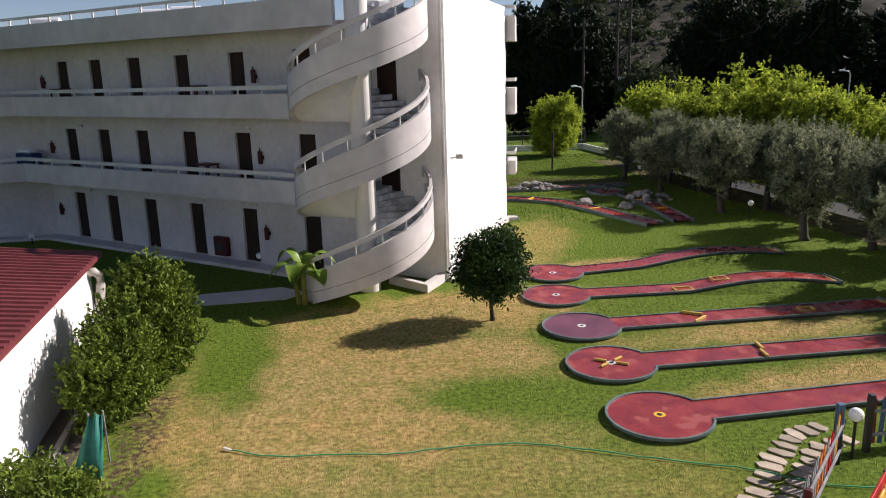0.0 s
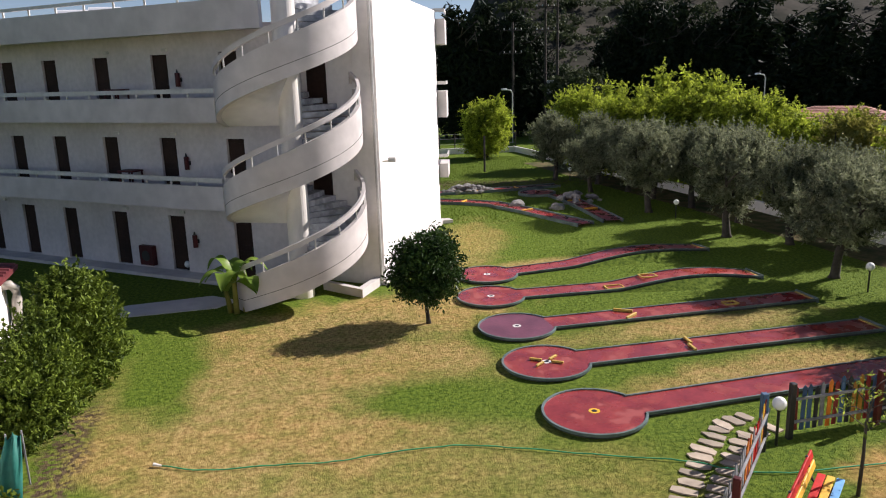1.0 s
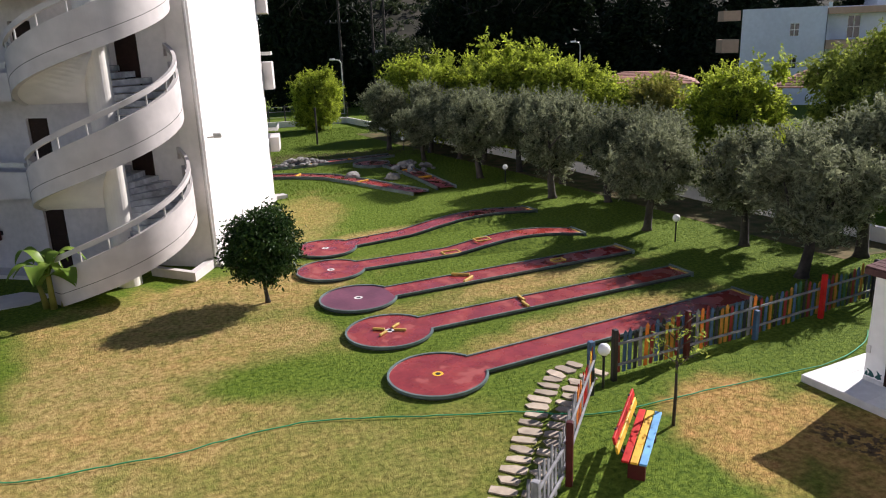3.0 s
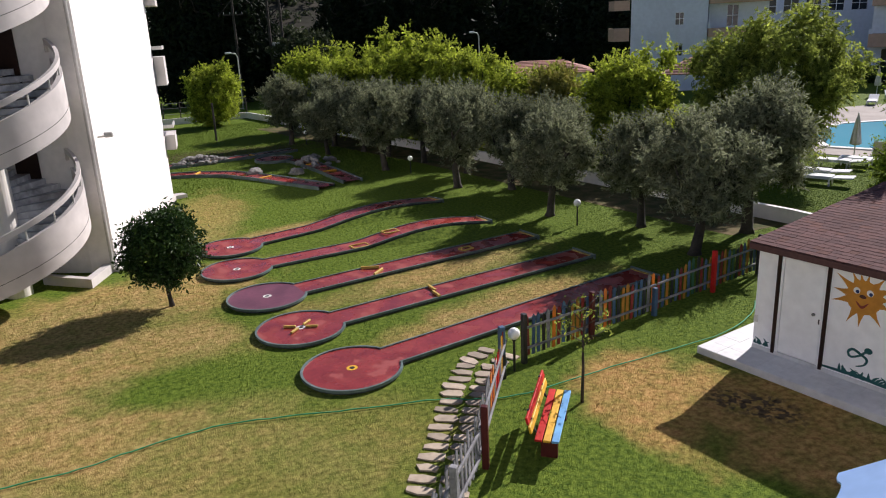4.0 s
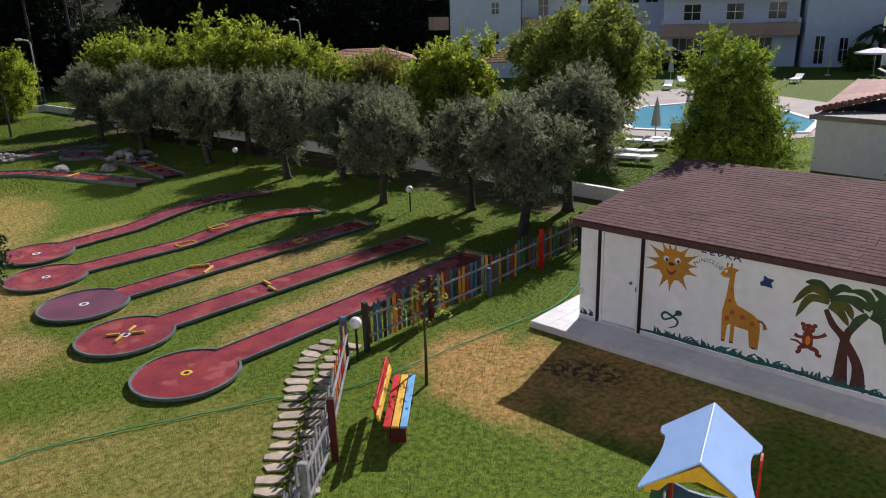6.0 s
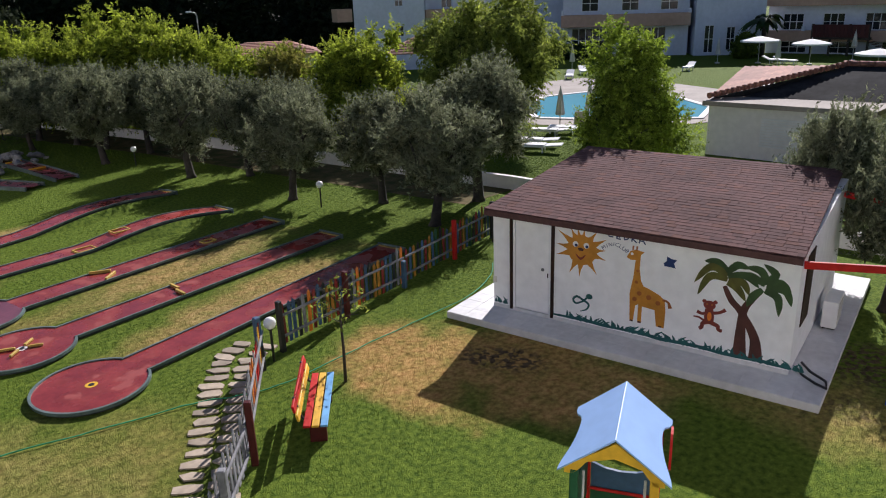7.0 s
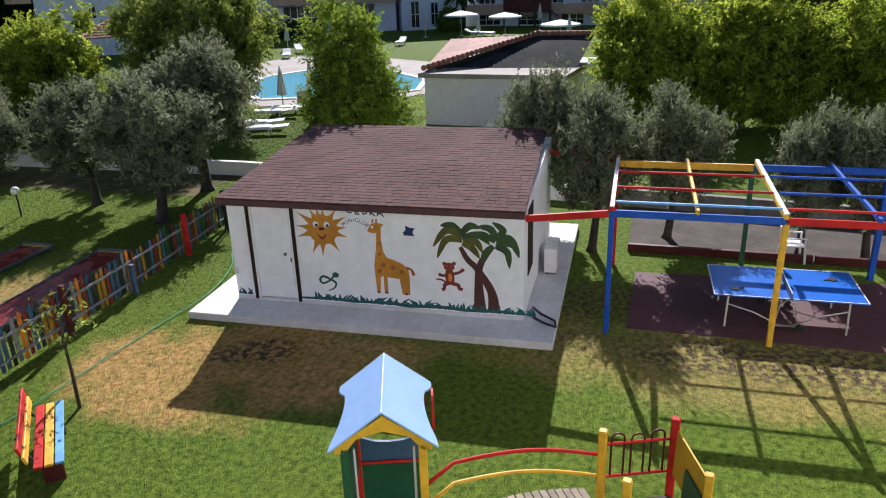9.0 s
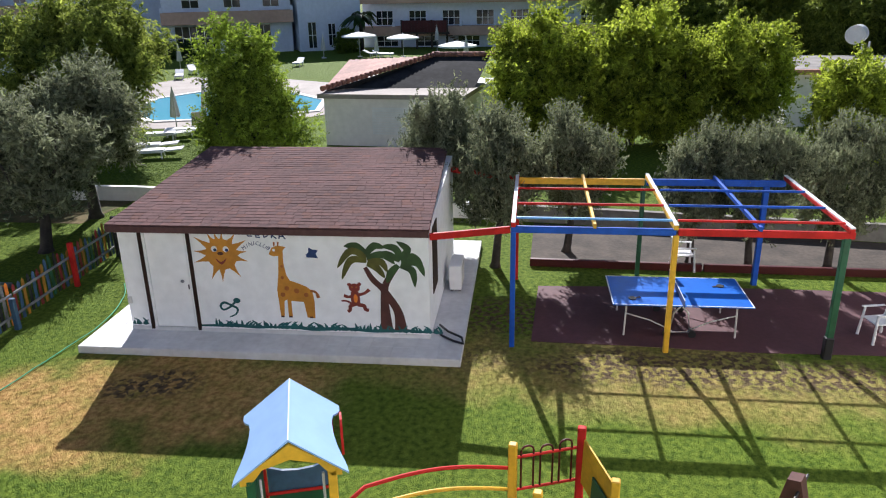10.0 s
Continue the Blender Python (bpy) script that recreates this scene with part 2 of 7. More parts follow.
for pos, c in ((0.72, (1.08, 0.99, 0.94, 1)), (0.9, (1.32, 1.08, 0.82, 1))):
    rmp.color_ramp.elements.new(pos).color = c
nt.links.new(fr.outputs[0], rmp.inputs["Fac"])
mixn.blend_type, mixn.inputs["Fac"].default_value = "MULTIPLY", 0.5
nt.links.new(base_link, mixn.inputs["Color1"])
nt.links.new(rmp.outputs["Color"], mixn.inputs["Color2"])
nt.links.new(mixn.outputs["Color"], bs.inputs["Base Color"])
M["slab"] = material("pale_paving", (0.70, 0.70, 0.70), 0.7, 0.85, 6, 40, 0.1, random_tint=0.05)
M["bark"] = material("olive_bark", (0.075, 0.062, 0.05), 0.95, 0.5, 18, 90, 0.8)
M["old_wall"] = material("grey_render", (0.30, 0.28, 0.25), 0.9, 0.65, 6, 40, 0.3)
M["stone"] = material("pale_flagstone", (0.44, 0.36, 0.27), 0.9, 0.7, 14, 60, 0.4, random_tint=0.28)
M["rock"] = material("weathered_rock", (0.36, 0.34, 0.31), 0.95, 0.5, 16, 70, 0.6, random_tint=0.15)
M["globe"] = material("white_opal_globe", (0.85, 0.85, 0.82), 0.25, 0.96, 4, 20, 0)
M["black_metal"] = material("black_metal", (0.02, 0.02, 0.02), 0.4, 0.8)
M["soil"] = material("dry_brown_soil", (0.090, 0.070, 0.052), 0.95, 0.55, 10, 60, 0.6)
# brown-green earth, with the trees' shade included in its colour
M["earth"] = material("shaded_brown_green_earth", (0.15, 0.115, 0.055), 0.95, 0.6, 10, 60, 0.6, tint=(0.065, 0.075, 0.025), spec=0.1)
M["purple"] = material("maroon_rubber_surface", (0.105, 0.040, 0.045), 0.8, 0.75, 6, 60, 0.2)
M["play_roof"] = material("pale_blue_panel", (0.29, 0.45, 0.74), 0.4, 0.95, 5, 30, 0.02)
M["table_blue"] = material("blue_table_top", (0.025, 0.15, 0.60), 0.28, 0.85, 6, 60, 0.02)
M["white_plastic"] = material("white_plastic", (0.80, 0.80, 0.80), 0.4, 0.92, 6, 30, 0.02)
M["tile_roof"] = material("terracotta_tile", (0.42, 0.19, 0.13), 0.85, 0.65, 6, 50, 0.3, random_tint=0.2)
M["red_sheet"] = material("dark_red_roof_sheet", (0.17, 0.034, 0.036), 0.55, 0.75, 5, 40, 0.05)
M["duct"] = material("beige_pipe", (0.55, 0.50, 0.42), 0.5, 0.8)
M["net"] = material("green_shade_net", (0.008, 0.16, 0.12), 0.7, 0.75, 14, 80, 0.3)
M["hose"] = material("green_hose", (0.025, 0.30, 0.13), 0.7, 0.8)
M["deck"] = material("pale_pool_deck", (0.33, 0.285, 0.245), 0.85, 0.8, 4, 40, 0.1)
M["far_wall"] = material("pale_blue_white_plaster", (0.66, 0.70, 0.78), 0.85, 0.93, 2, 20, 0.05)
M["far_trim"] = material("peach_plaster", (0.55, 0.37, 0.27), 0.85, 0.85, 2, 20, 0.05)
M["parasol"] = material("grey_beige_canvas", (0.62, 0.60, 0.57), 0.85, 0.85, 8, 60, 0.1)
M["white_canvas"] = material("white_canvas", (0.82, 0.82, 0.80), 0.85, 0.93, 8, 60, 0.1)
M["dark_roof"] = material("dark_roof_membrane", (0.050, 0.051, 0.053), 0.9, 0.5, 6, 30, 0.1, spec=0.06)
M["glass_dark"] = material("dark_window_glass", (0.02, 0.025, 0.03), 0.08, 0.8, 3, 10, 0)
M["hill"] = material("dry_scrub_hillside", (0.062, 0.056, 0.044), 0.95, 0.5, 0.8, 4.0, 0.5, tint=(0.018, 0.021, 0.013), spec=0.05)
M["olive"] = leaf_material("olive_leaves", (0.026, 0.036, 0.016), (0.40, 0.43, 0.25), 0.6, 0.38)
M["bright"] = leaf_material("fresh_green_leaves", (0.032, 0.062, 0.006), (0.64, 0.74, 0.080), 0.6, 0.55)
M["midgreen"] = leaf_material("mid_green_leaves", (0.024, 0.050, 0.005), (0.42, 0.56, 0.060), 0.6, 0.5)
M["yellowgreen"] = leaf_material("yellow_green_leaves", (0.10, 0.12, 0.020), (0.46, 0.42, 0.10), 0.5, 0.4)
M["willow"] = leaf_material("soft_green_leaves", (0.035, 0.062, 0.012), (0.46, 0.53, 0.095), 0.6, 0.55)
M["darkleaf"] = leaf_material("dark_glossy_leaves", (0.010, 0.028, 0.008), (0.045, 0.085, 0.018), 0.3, 0.2)
M["hedge"] = leaf_material("hedge_leaves", (0.012, 0.032, 0.005), (0.20, 0.27, 0.035), 0.5, 0.25)
# near-black needles: the far trees' shade is in this colour
M["pine"] = leaf_material("shaded_conifer_needles", (0.006, 0.012, 0.006), (0.022, 0.034, 0.014), 0.7, 0.1)
M["roundleaf"] = leaf_material("grey_green_leaves", (0.02, 0.03, 0.012), (0.09, 0.11, 0.05), 0.7, 0.2)
M["banana"] = leaf_material("banana_leaf_green", (0.12, 0.22, 0.03), (0.34, 0.45, 0.09), 0.35, 0.45)
wm = bpy.data.materials.new("pool_water")
wm.use_nodes = True
wb = wm.node_tree.nodes["Principled BSDF"]
wb.inputs["Base Color"].default_value = (0.16, 0.50, 0.64, 1)
wb.inputs["Roughness"].default_value = 0.08
wnz, wbp = wm.node_tree.nodes.new("ShaderNodeTexNoise"), wm.node_tree.nodes.new("ShaderNodeBump")
wnz.inputs["Scale"].default_value, wbp.inputs["Strength"].default_value = 22, 0.2
wm.node_tree.links.new(wnz.outputs["Fac"], wbp.inputs["Height"])
wm.node_tree.links.new(wbp.outputs["Normal"], wb.inputs["Normal"])
M["water"] = wm


# ---- building helpers ----
def thing(name, label, category, group="", kind="", at=(0, 0, 0), turn=0):
    e = new(name)
    e.empty_display_size = 0.2
    e.matrix_basis = pose(*at, 0, 0, turn)
    return tagged(e, label, category, group, kind)


def part(name, bm, mat, parent=None, label=""):
    """Links a bmesh as one mesh object under a thing or a part."""
    me = bpy.data.meshes.new(name)
    bm.to_mesh(me)
    bm.free()
    return linked(name, me, mat, parent, label)


def linked(name, me, mat, parent=None, label=""):
    if mat and not me.materials:
        me.materials.append(mat)
    ob = new(name, me)
    if parent:
        ob.parent = parent
    if label:
        ob["label"] = label
    return ob


def box(bm, x0, y0, z0, x1, y1, z1, m=None, bevel=0.0):
    r = bmesh.ops.create_cube(bm, size=1, matrix=Matrix.Translation(((x0 + x1) / 2, (y0 + y1) / 2, (z0 + z1) / 2)) @ Matrix.Diagonal((abs(x1 - x0), abs(y1 - y0), abs(z1 - z0), 1)))
    vs = r["verts"]
    if bevel:
        es = list({e for v in vs for e in v.link_edges})
        vs = list({v for f in bmesh.ops.bevel(bm, geom=es, offset=bevel, segments=1, affect="EDGES")["faces"] for v in f.verts} | {v for v in vs if v.is_valid})
    if m is not None:
        bmesh.ops.transform(bm, matrix=m, verts=vs)
    return bm


def boxed(x0, y0, z0, x1, y1, z1, m=None, bevel=0.0):
    return box(bmesh.new(), x0, y0, z0, x1, y1, z1, m, bevel)


def beam(bm, a, b, w, h):
    """A square bar from a to b."""
    a, b = Vector(a), Vector(b)
    d = b - a
    m = Matrix.Translation((a + b) / 2) @ d.to_track_quat("X", "Z").to_matrix().to_4x4()
    return box(bm, -d.length / 2, -w / 2, -h / 2, d.length / 2, w / 2, h / 2, m, min(w, h) * 0.12)


def rod(bm, a, b, r0, r1=None, seg=8):
    a, b = Vector(a), Vector(b)
    d = b - a
    m = Matrix.Translation((a + b) / 2) @ d.to_track_quat("Z", "Y").to_matrix().to_4x4()
    bmesh.ops.create_cone(bm, cap_ends=True, segments=seg, radius1=r0, radius2=r0 if r1 is None else r1, depth=d.length, matrix=m)
    return bm


def sweep(bm, pts, radius, seg=6):
    """A tube along points; radius a number or one for each point."""
    pts = [Vector(q) for q in pts]
    rings = []
    for i, q in enumerate(pts):
        d = (pts[min(i + 1, len(pts) - 1)] - pts[max(i - 1, 0)]).normalized()
        s = d.cross(Vector((0, 0, 1)) if abs(d.z) < 0.95 else Vector((1, 0, 0))).normalized()
        t = s.cross(d)
        r = radius[i] if isinstance(radius, (list, tuple)) else radius
        rings.append([bm.verts.new(q + (s * math.cos(k * 2 * math.pi / seg) + t * math.sin(k * 2 * math.pi / seg)) * r) for k in range(seg)])
    for a, b in zip(rings, rings[1:]):
        for k in range(seg):
            bm.faces.new((a[k], a[(k + 1) % seg], b[(k + 1) % seg], b[k])).smooth = True
    bm.faces.new(rings[0][::-1])
    bm.faces.new(rings[-1])
    return bm


def prism(bm, outline, z0, z1, m=None):
    """A slab from an outline in the plane, z0 to z1."""
    lo, hi = [bm.verts.new((x, y, z0)) for x, y in outline], [bm.verts.new((x, y, z1)) for x, y in outline]
    bm.faces.new(lo[::-1])
    bm.faces.new(hi)
    n = len(lo)
    for i in range(n):
        bm.faces.new((lo[i], lo[(i + 1) % n], hi[(i + 1) % n], hi[i]))
    if m is not None:
        bmesh.ops.transform(bm, matrix=m, verts=lo + hi)
    bmesh.ops.recalc_face_normals(bm, faces=list({f for v in lo + hi for f in v.link_faces}))
    return bm


def ball(bm, c, r, u=16, v=10, squash=1.0):
    vs = bmesh.ops.create_uvsphere(bm, u_segments=u, v_segments=v, radius=r, matrix=Matrix.Translation(c) @ Matrix.Diagonal((1, 1, squash, 1)))["verts"]
    for f in {f for q in vs for f in q.link_faces}:
        f.smooth = True
    return bm


def lerp(a, b, k):
    return tuple(p + (q - p) * k for p, q in zip(a, b))


# ---- ground ----
bm = bmesh.new()
prism(bm, [(-300, -200), (500, -200), (500, 600), (-300, 600)], -0.5, 0)
part("ground", bm, M["lawn"])
tagged(bpy.data.objects["ground"], "mown lawn, green with dry straw-coloured areas", "lawn", kind="structure")

# ---- hotel building with the spiral stair ----
FAC = pose(-7.67, 27.53, 0, 0, 0, -31.5)
hotel = thing("hotel_building", "three-storey cream concrete hotel block with open galleries and dark doors", "building")
FLOORS = (0.15, 2.98, 5.85)
DOOR_X = (-10.55, -8.24, -5.73, -2.92, 0.0, 3.1)
DOOR_W = 0.78


def open_wall(bm, x0, x1, z0, z1, openings, thick, m):
    """One wall along x, with door or window openings (x, width, bottom, top) cut through it."""
    xs = sorted({x0, x1} | {o[0] for o in openings} | {o[0] + o[1] for o in openings})
    zs = sorted({z0, z1} | {max(z0, o[2]) for o in openings} | {o[3] for o in openings})
    solid = lambda i, k: 0 <= i < len(xs) - 1 and 0 <= k < len(zs) - 1 and not any(o[0] <= (xs[i] + xs[i + 1]) / 2 <= o[0] + o[1] and o[2] <= (zs[k] + zs[k + 1]) / 2 <= o[3] for o in openings)
    node = {}

    def v(i, k, y):
        if (i, k, y) not in node:
            node[i, k, y] = bm.verts.new(m @ Vector((xs[i], y, zs[k])))
        return node[i, k, y]

    fs = []
    for i in range(len(xs) - 1):
        for k in range(len(zs) - 1):
            if not solid(i, k):
                continue
            for y in (0.0, thick):
                fs.append(bm.faces.new((v(i, k, y), v(i + 1, k, y), v(i + 1, k + 1, y), v(i, k + 1, y))))
            for (di, dk), (a, b) in (((-1, 0), ((i, k), (i, k + 1))), ((1, 0), ((i + 1, k), (i + 1, k + 1))), ((0, -1), ((i, k), (i + 1, k))), ((0, 1), ((i, k + 1), (i + 1, k + 1)))):
                if not solid(i + di, k + dk):
                    fs.append(bm.faces.new((v(*a, 0.0), v(*b, 0.0), v(*b, thick), v(*a, thick))))
    bmesh.ops.recalc_face_normals(bm, faces=fs)


for k, fz in enumerate(FLOORS):
    bm = bmesh.new()
    top = (FLOORS + (8.6,))[k + 1]
    open_wall(bm, -12.2, 5.6, 0.0 if k == 0 else fz, top - 0.004, [(dx, DOOR_W, fz, fz + 2.05) for dx in DOOR_X], 0.25, FAC)
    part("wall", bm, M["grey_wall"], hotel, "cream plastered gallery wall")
    for dx in DOOR_X:
        d = part("door", boxed(dx + 0.003, 0.10, fz + 0.003, dx + DOOR_W - 0.003, 0.15, fz + 2.045, FAC), M["door"], hotel, "dark brown wooden door, shut")
        part("handle", boxed(dx + 0.66, 0.06, fz + 0.98, dx + 0.70, 0.10, fz + 1.12, FAC, 0.005), M["black_metal"], d)
        bm = boxed(dx + 0.12, 0.085, fz + 0.2, dx + 0.66, 0.10, fz + 0.95, FAC, 0.006)
        box(bm, dx + 0.12, 0.085, fz + 1.15, dx + 0.66, 0.10, fz + 1.9, FAC, 0.006)
        part("panel", bm, M["door"], d)
# wing beyond the bend, turned towards the garden
WING = FAC @ pose(-12.2, 0, 0, 0, 0, 42)
for k, fz in enumerate(FLOORS):
    top = (FLOORS + (8.6,))[k + 1]
    bm = bmesh.new()
    ops = [] if k == 0 else []
    open_wall(bm, -16, 0.0, 0.0 if k == 0 else fz, top - 0.004, ops, 0.25, WING)
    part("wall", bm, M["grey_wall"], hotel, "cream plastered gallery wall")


def band(bm, pts, z0, z1, thick):
    """An upright band along a plan line, with mitred corners."""
    n = len(pts)
    vs = []
    for i, q in enumerate(pts):
        a, b = Vector(pts[max(i - 1, 0)]), Vector(pts[min(i + 1, n - 1)])
        d = (b - a).normalized()
        s = Vector((-d.y, d.x)) * thick
        vs.append([bm.verts.new((*p, z)) for p, z in ((q, z0), (q, z1), (Vector(q) + s, z1), (Vector(q) + s, z0))])
    for a, b in zip(vs, vs[1:]):
        for j in range(4):
            bm.faces.new((a[j], a[(j + 1) % 4], b[(j + 1) % 4], b[j]))
    bm.faces.new(vs[0])
    bm.faces.new(vs[-1][::-1])
    bmesh.ops.recalc_face_normals(bm, faces=bm.faces)
    return bm


def plan(m, x, y):
    q = m @ Vector((x, y, 0))
    return (q.x, q.y)


# line of the gallery fronts: along the wing, a rounded bend, along the facade to the stair drum
EDGE = [plan(WING, -16, -1.3), plan(WING, -1.4, -1.3), plan(FAC, -11.9, -1.32), plan(FAC, -11.0, -1.3), plan(FAC, 3.95, -1.3)]
EDGE_IN = [plan(WING, -16, -1.24), plan(WING, -1.4, -1.24), plan(FAC, -11.9, -1.26), plan(FAC, -11.0, -1.24), plan(FAC, 3.9, -1.24)]
INNER = [plan(FAC, 3.9, 0.1), plan(FAC, -12.15, 0.1), plan(WING, -16, 0.1)]
for fz in FLOORS[1:]:
    g = part("gallery_slab", prism(bmesh.new(), EDGE_IN + INNER, fz - 0.16, fz), M["concrete_paint"], hotel)
    part("parapet", band(bmesh.new(), EDGE, fz - 0.20, fz + 0.60, 0.12), M["concrete_paint"], hotel, "painted concrete gallery parapet")
    bm = band(bmesh.new(), EDGE, fz + 0.74, fz + 0.88, 0.10)
    r = part("rail", bm, M["pale_metal"], hotel, "cream top rail")
    for i in range(13):
        q = plan(FAC, -11 + i * 1.15, -1.24)
        part("rail_post", boxed(q[0] - 0.03, q[1] - 0.03, fz + 0.58, q[0] + 0.03, q[1] + 0.03, fz + 0.76), M["pale_metal"], hotel)
roof_outline = [plan(WING, -16, -1.55), plan(WING, -1.5, -1.55), plan(FAC, -11.8, -1.57), plan(FAC, 4.1, -1.55), plan(FAC, 5.6, 1.2), (0.0, 24.5), (2.8, 34.6), plan(FAC, 4, 10), plan(FAC, -12.2, 10), plan(WING, -16, 10)]
roof_in = [plan(WING, -16, -1.48), plan(WING, -1.5, -1.48), plan(FAC, -11.8, -1.5), plan(FAC, 4.05, -1.48)] + roof_outline[4:]
part("roof", prism(bmesh.new(), roof_in, 8.55, 8.75), M["concrete_paint"], hotel)
part("parapet", band(bmesh.new(), roof_outline[:3] + [plan(FAC, 6.2, -1.55)], 8.45, 9.35, 0.15), M["concrete_paint"], hotel, "painted concrete roof parapet")
part("rail", band(bmesh.new(), roof_outline[:3] + [plan(FAC, 6.2, -1.55)], 9.55, 9.66, 0.08), M["pale_metal"], hotel, "cream top rail")
for i in range(11):
    q = plan(FAC, -11 + i * 1.4, -1.46)
    part("rail_post", boxed(q[0] - 0.03, q[1] - 0.03, 9.34, q[0] + 0.03, q[1] + 0.03, 9.56), M["pale_metal"], hotel)
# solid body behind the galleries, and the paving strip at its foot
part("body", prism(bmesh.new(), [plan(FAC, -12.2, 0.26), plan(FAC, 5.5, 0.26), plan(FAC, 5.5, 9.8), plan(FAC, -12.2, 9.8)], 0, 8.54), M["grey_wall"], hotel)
part("plinth", band(bmesh.new(), [plan(WING, -16, -0.9), plan(FAC, -12.0, -0.75), plan(FAC, 3.0, -0.75)], 0, 0.13, 0.75), M["concrete_paint"], hotel, "pale concrete footing strip")
# stair recess and the tall white end wall
part("wall", prism(bmesh.new(), [plan(FAC, 4.9, 1.25), plan(FAC, 7.62, 1.25), plan(FAC, 7.62, 1.5), plan(FAC, 4.9, 1.5)], 0, 8.54), M["white_wall"], hotel, "pale wall behind the stair")
for fz in FLOORS:
    part("door", prism(bmesh.new(), [plan(FAC, 5.75, 1.19), plan(FAC, 6.5, 1.19), plan(FAC, 6.5, 1.247), plan(FAC, 5.75, 1.247)], fz + 0.02, fz + 2.1), M["door"], hotel, "dark brown wooden door, shut")
END = [(0.14, 24.37), (3.02, 34.62), (2.3, 34.82), (-0.58, 24.62)]
part("end_wall", prism(bmesh.new(), END, 0, 9.75), M["white_wall"], hotel, "tall blank white end wall")
part("footing", prism(bmesh.new(), [(0.2, 24.25), (3.1, 34.4), (3.6, 34.5), (3.45, 34.95), (2.3, 35.0), (-0.6, 24.8)], 0, 0.16), M["concrete_paint"], hotel)
bm = rod(bmesh.new(), (0.02, 24.30, 0.1), (0.02, 24.30, 9.6), 0.05)
part("drainpipe", bm, M["pale_metal"], hotel, "cream drainpipe at the wall's corner")
bm = rod(bmesh.new(), (0.25, 24.5, 4.2), (0.55, 24.3, 4.25), 0.03)
box(bm, 0.42, 24.18, 4.2, 0.68, 24.36, 4.36, None, 0.03)
part("wall_lamp", bm, M["pale_metal"], hotel, "small wall lamp on an arm")
for z0, z1 in ((2.2, 3.2), (5.0, 6.55), (8.3, 9.75)):
    bm = prism(bmesh.new(), [(2.9, 34.7), (3.45, 34.6), (3.7, 36.3), (2.9, 36.4)], z0, z1 - 0.35)
    b = part("balcony", bm, M["concrete_paint"], hotel, "cream concrete balcony")
    part("rail", band(bmesh.new(), [(2.9, 34.7), (3.45, 34.6), (3.7, 36.3)], z1 - 0.05, z1 + 0.1, 0.06), M["pale_metal"], b)
# low white ledge beside the stair
ledge = [(-1.95, 24.2), (-0.62, 22.95), (0.08, 24.5), (-0.1, 24.7), (-0.72, 23.3), (-1.75, 24.3)]
part("ledge", prism(bmesh.new(), ledge, 0, 0.28), M["concrete_paint"], hotel, "low cream concrete ledge")

# spiral stair: column, helical parapets, soffit and steps
AX, SR = Vector((-2.55, 23.55)), 2.2
stair = thing("spiral_staircase", "cream concrete spiral staircase with curved solid parapets", "staircase")
# column and soffits take the concrete colour brightened for bounced sunlight
part("column", rod(bmesh.new(), (AX.x, AX.y, 0), (AX.x, AX.y, 10.4), 0.36, None, 28), M["stair_lit"], stair, "round cream concrete column")


def helix_band(a0, a1, zb, zt, r0, r1, n=110):
    """Curved wall from angle a0 to a1 (degrees) between heights zb(a) and zt(a)."""
    bm = bmesh.new()
    rows = []
    for i in range(n + 1):
        a = a0 + (a1 - a0) * i / n
        c, s = math.cos(radians(a)), math.sin(radians(a))
        rows.append([bm.verts.new((AX.x + c * r, AX.y + s * r, z(a))) for r, z in ((r1, zb), (r1, zt), (r0, zt), (r0, zb))])
    for p, q in zip(rows, rows[1:]):
        for j in range(4):
            f = bm.faces.new((p[j], p[(j + 1) % 4], q[(j + 1) % 4], q[j]))
            f.smooth = False
    bm.faces.new(rows[0])
    bm.faces.new(rows[-1][::-1])
    bmesh.ops.recalc_face_normals(bm, faces=bm.faces)
    return bm


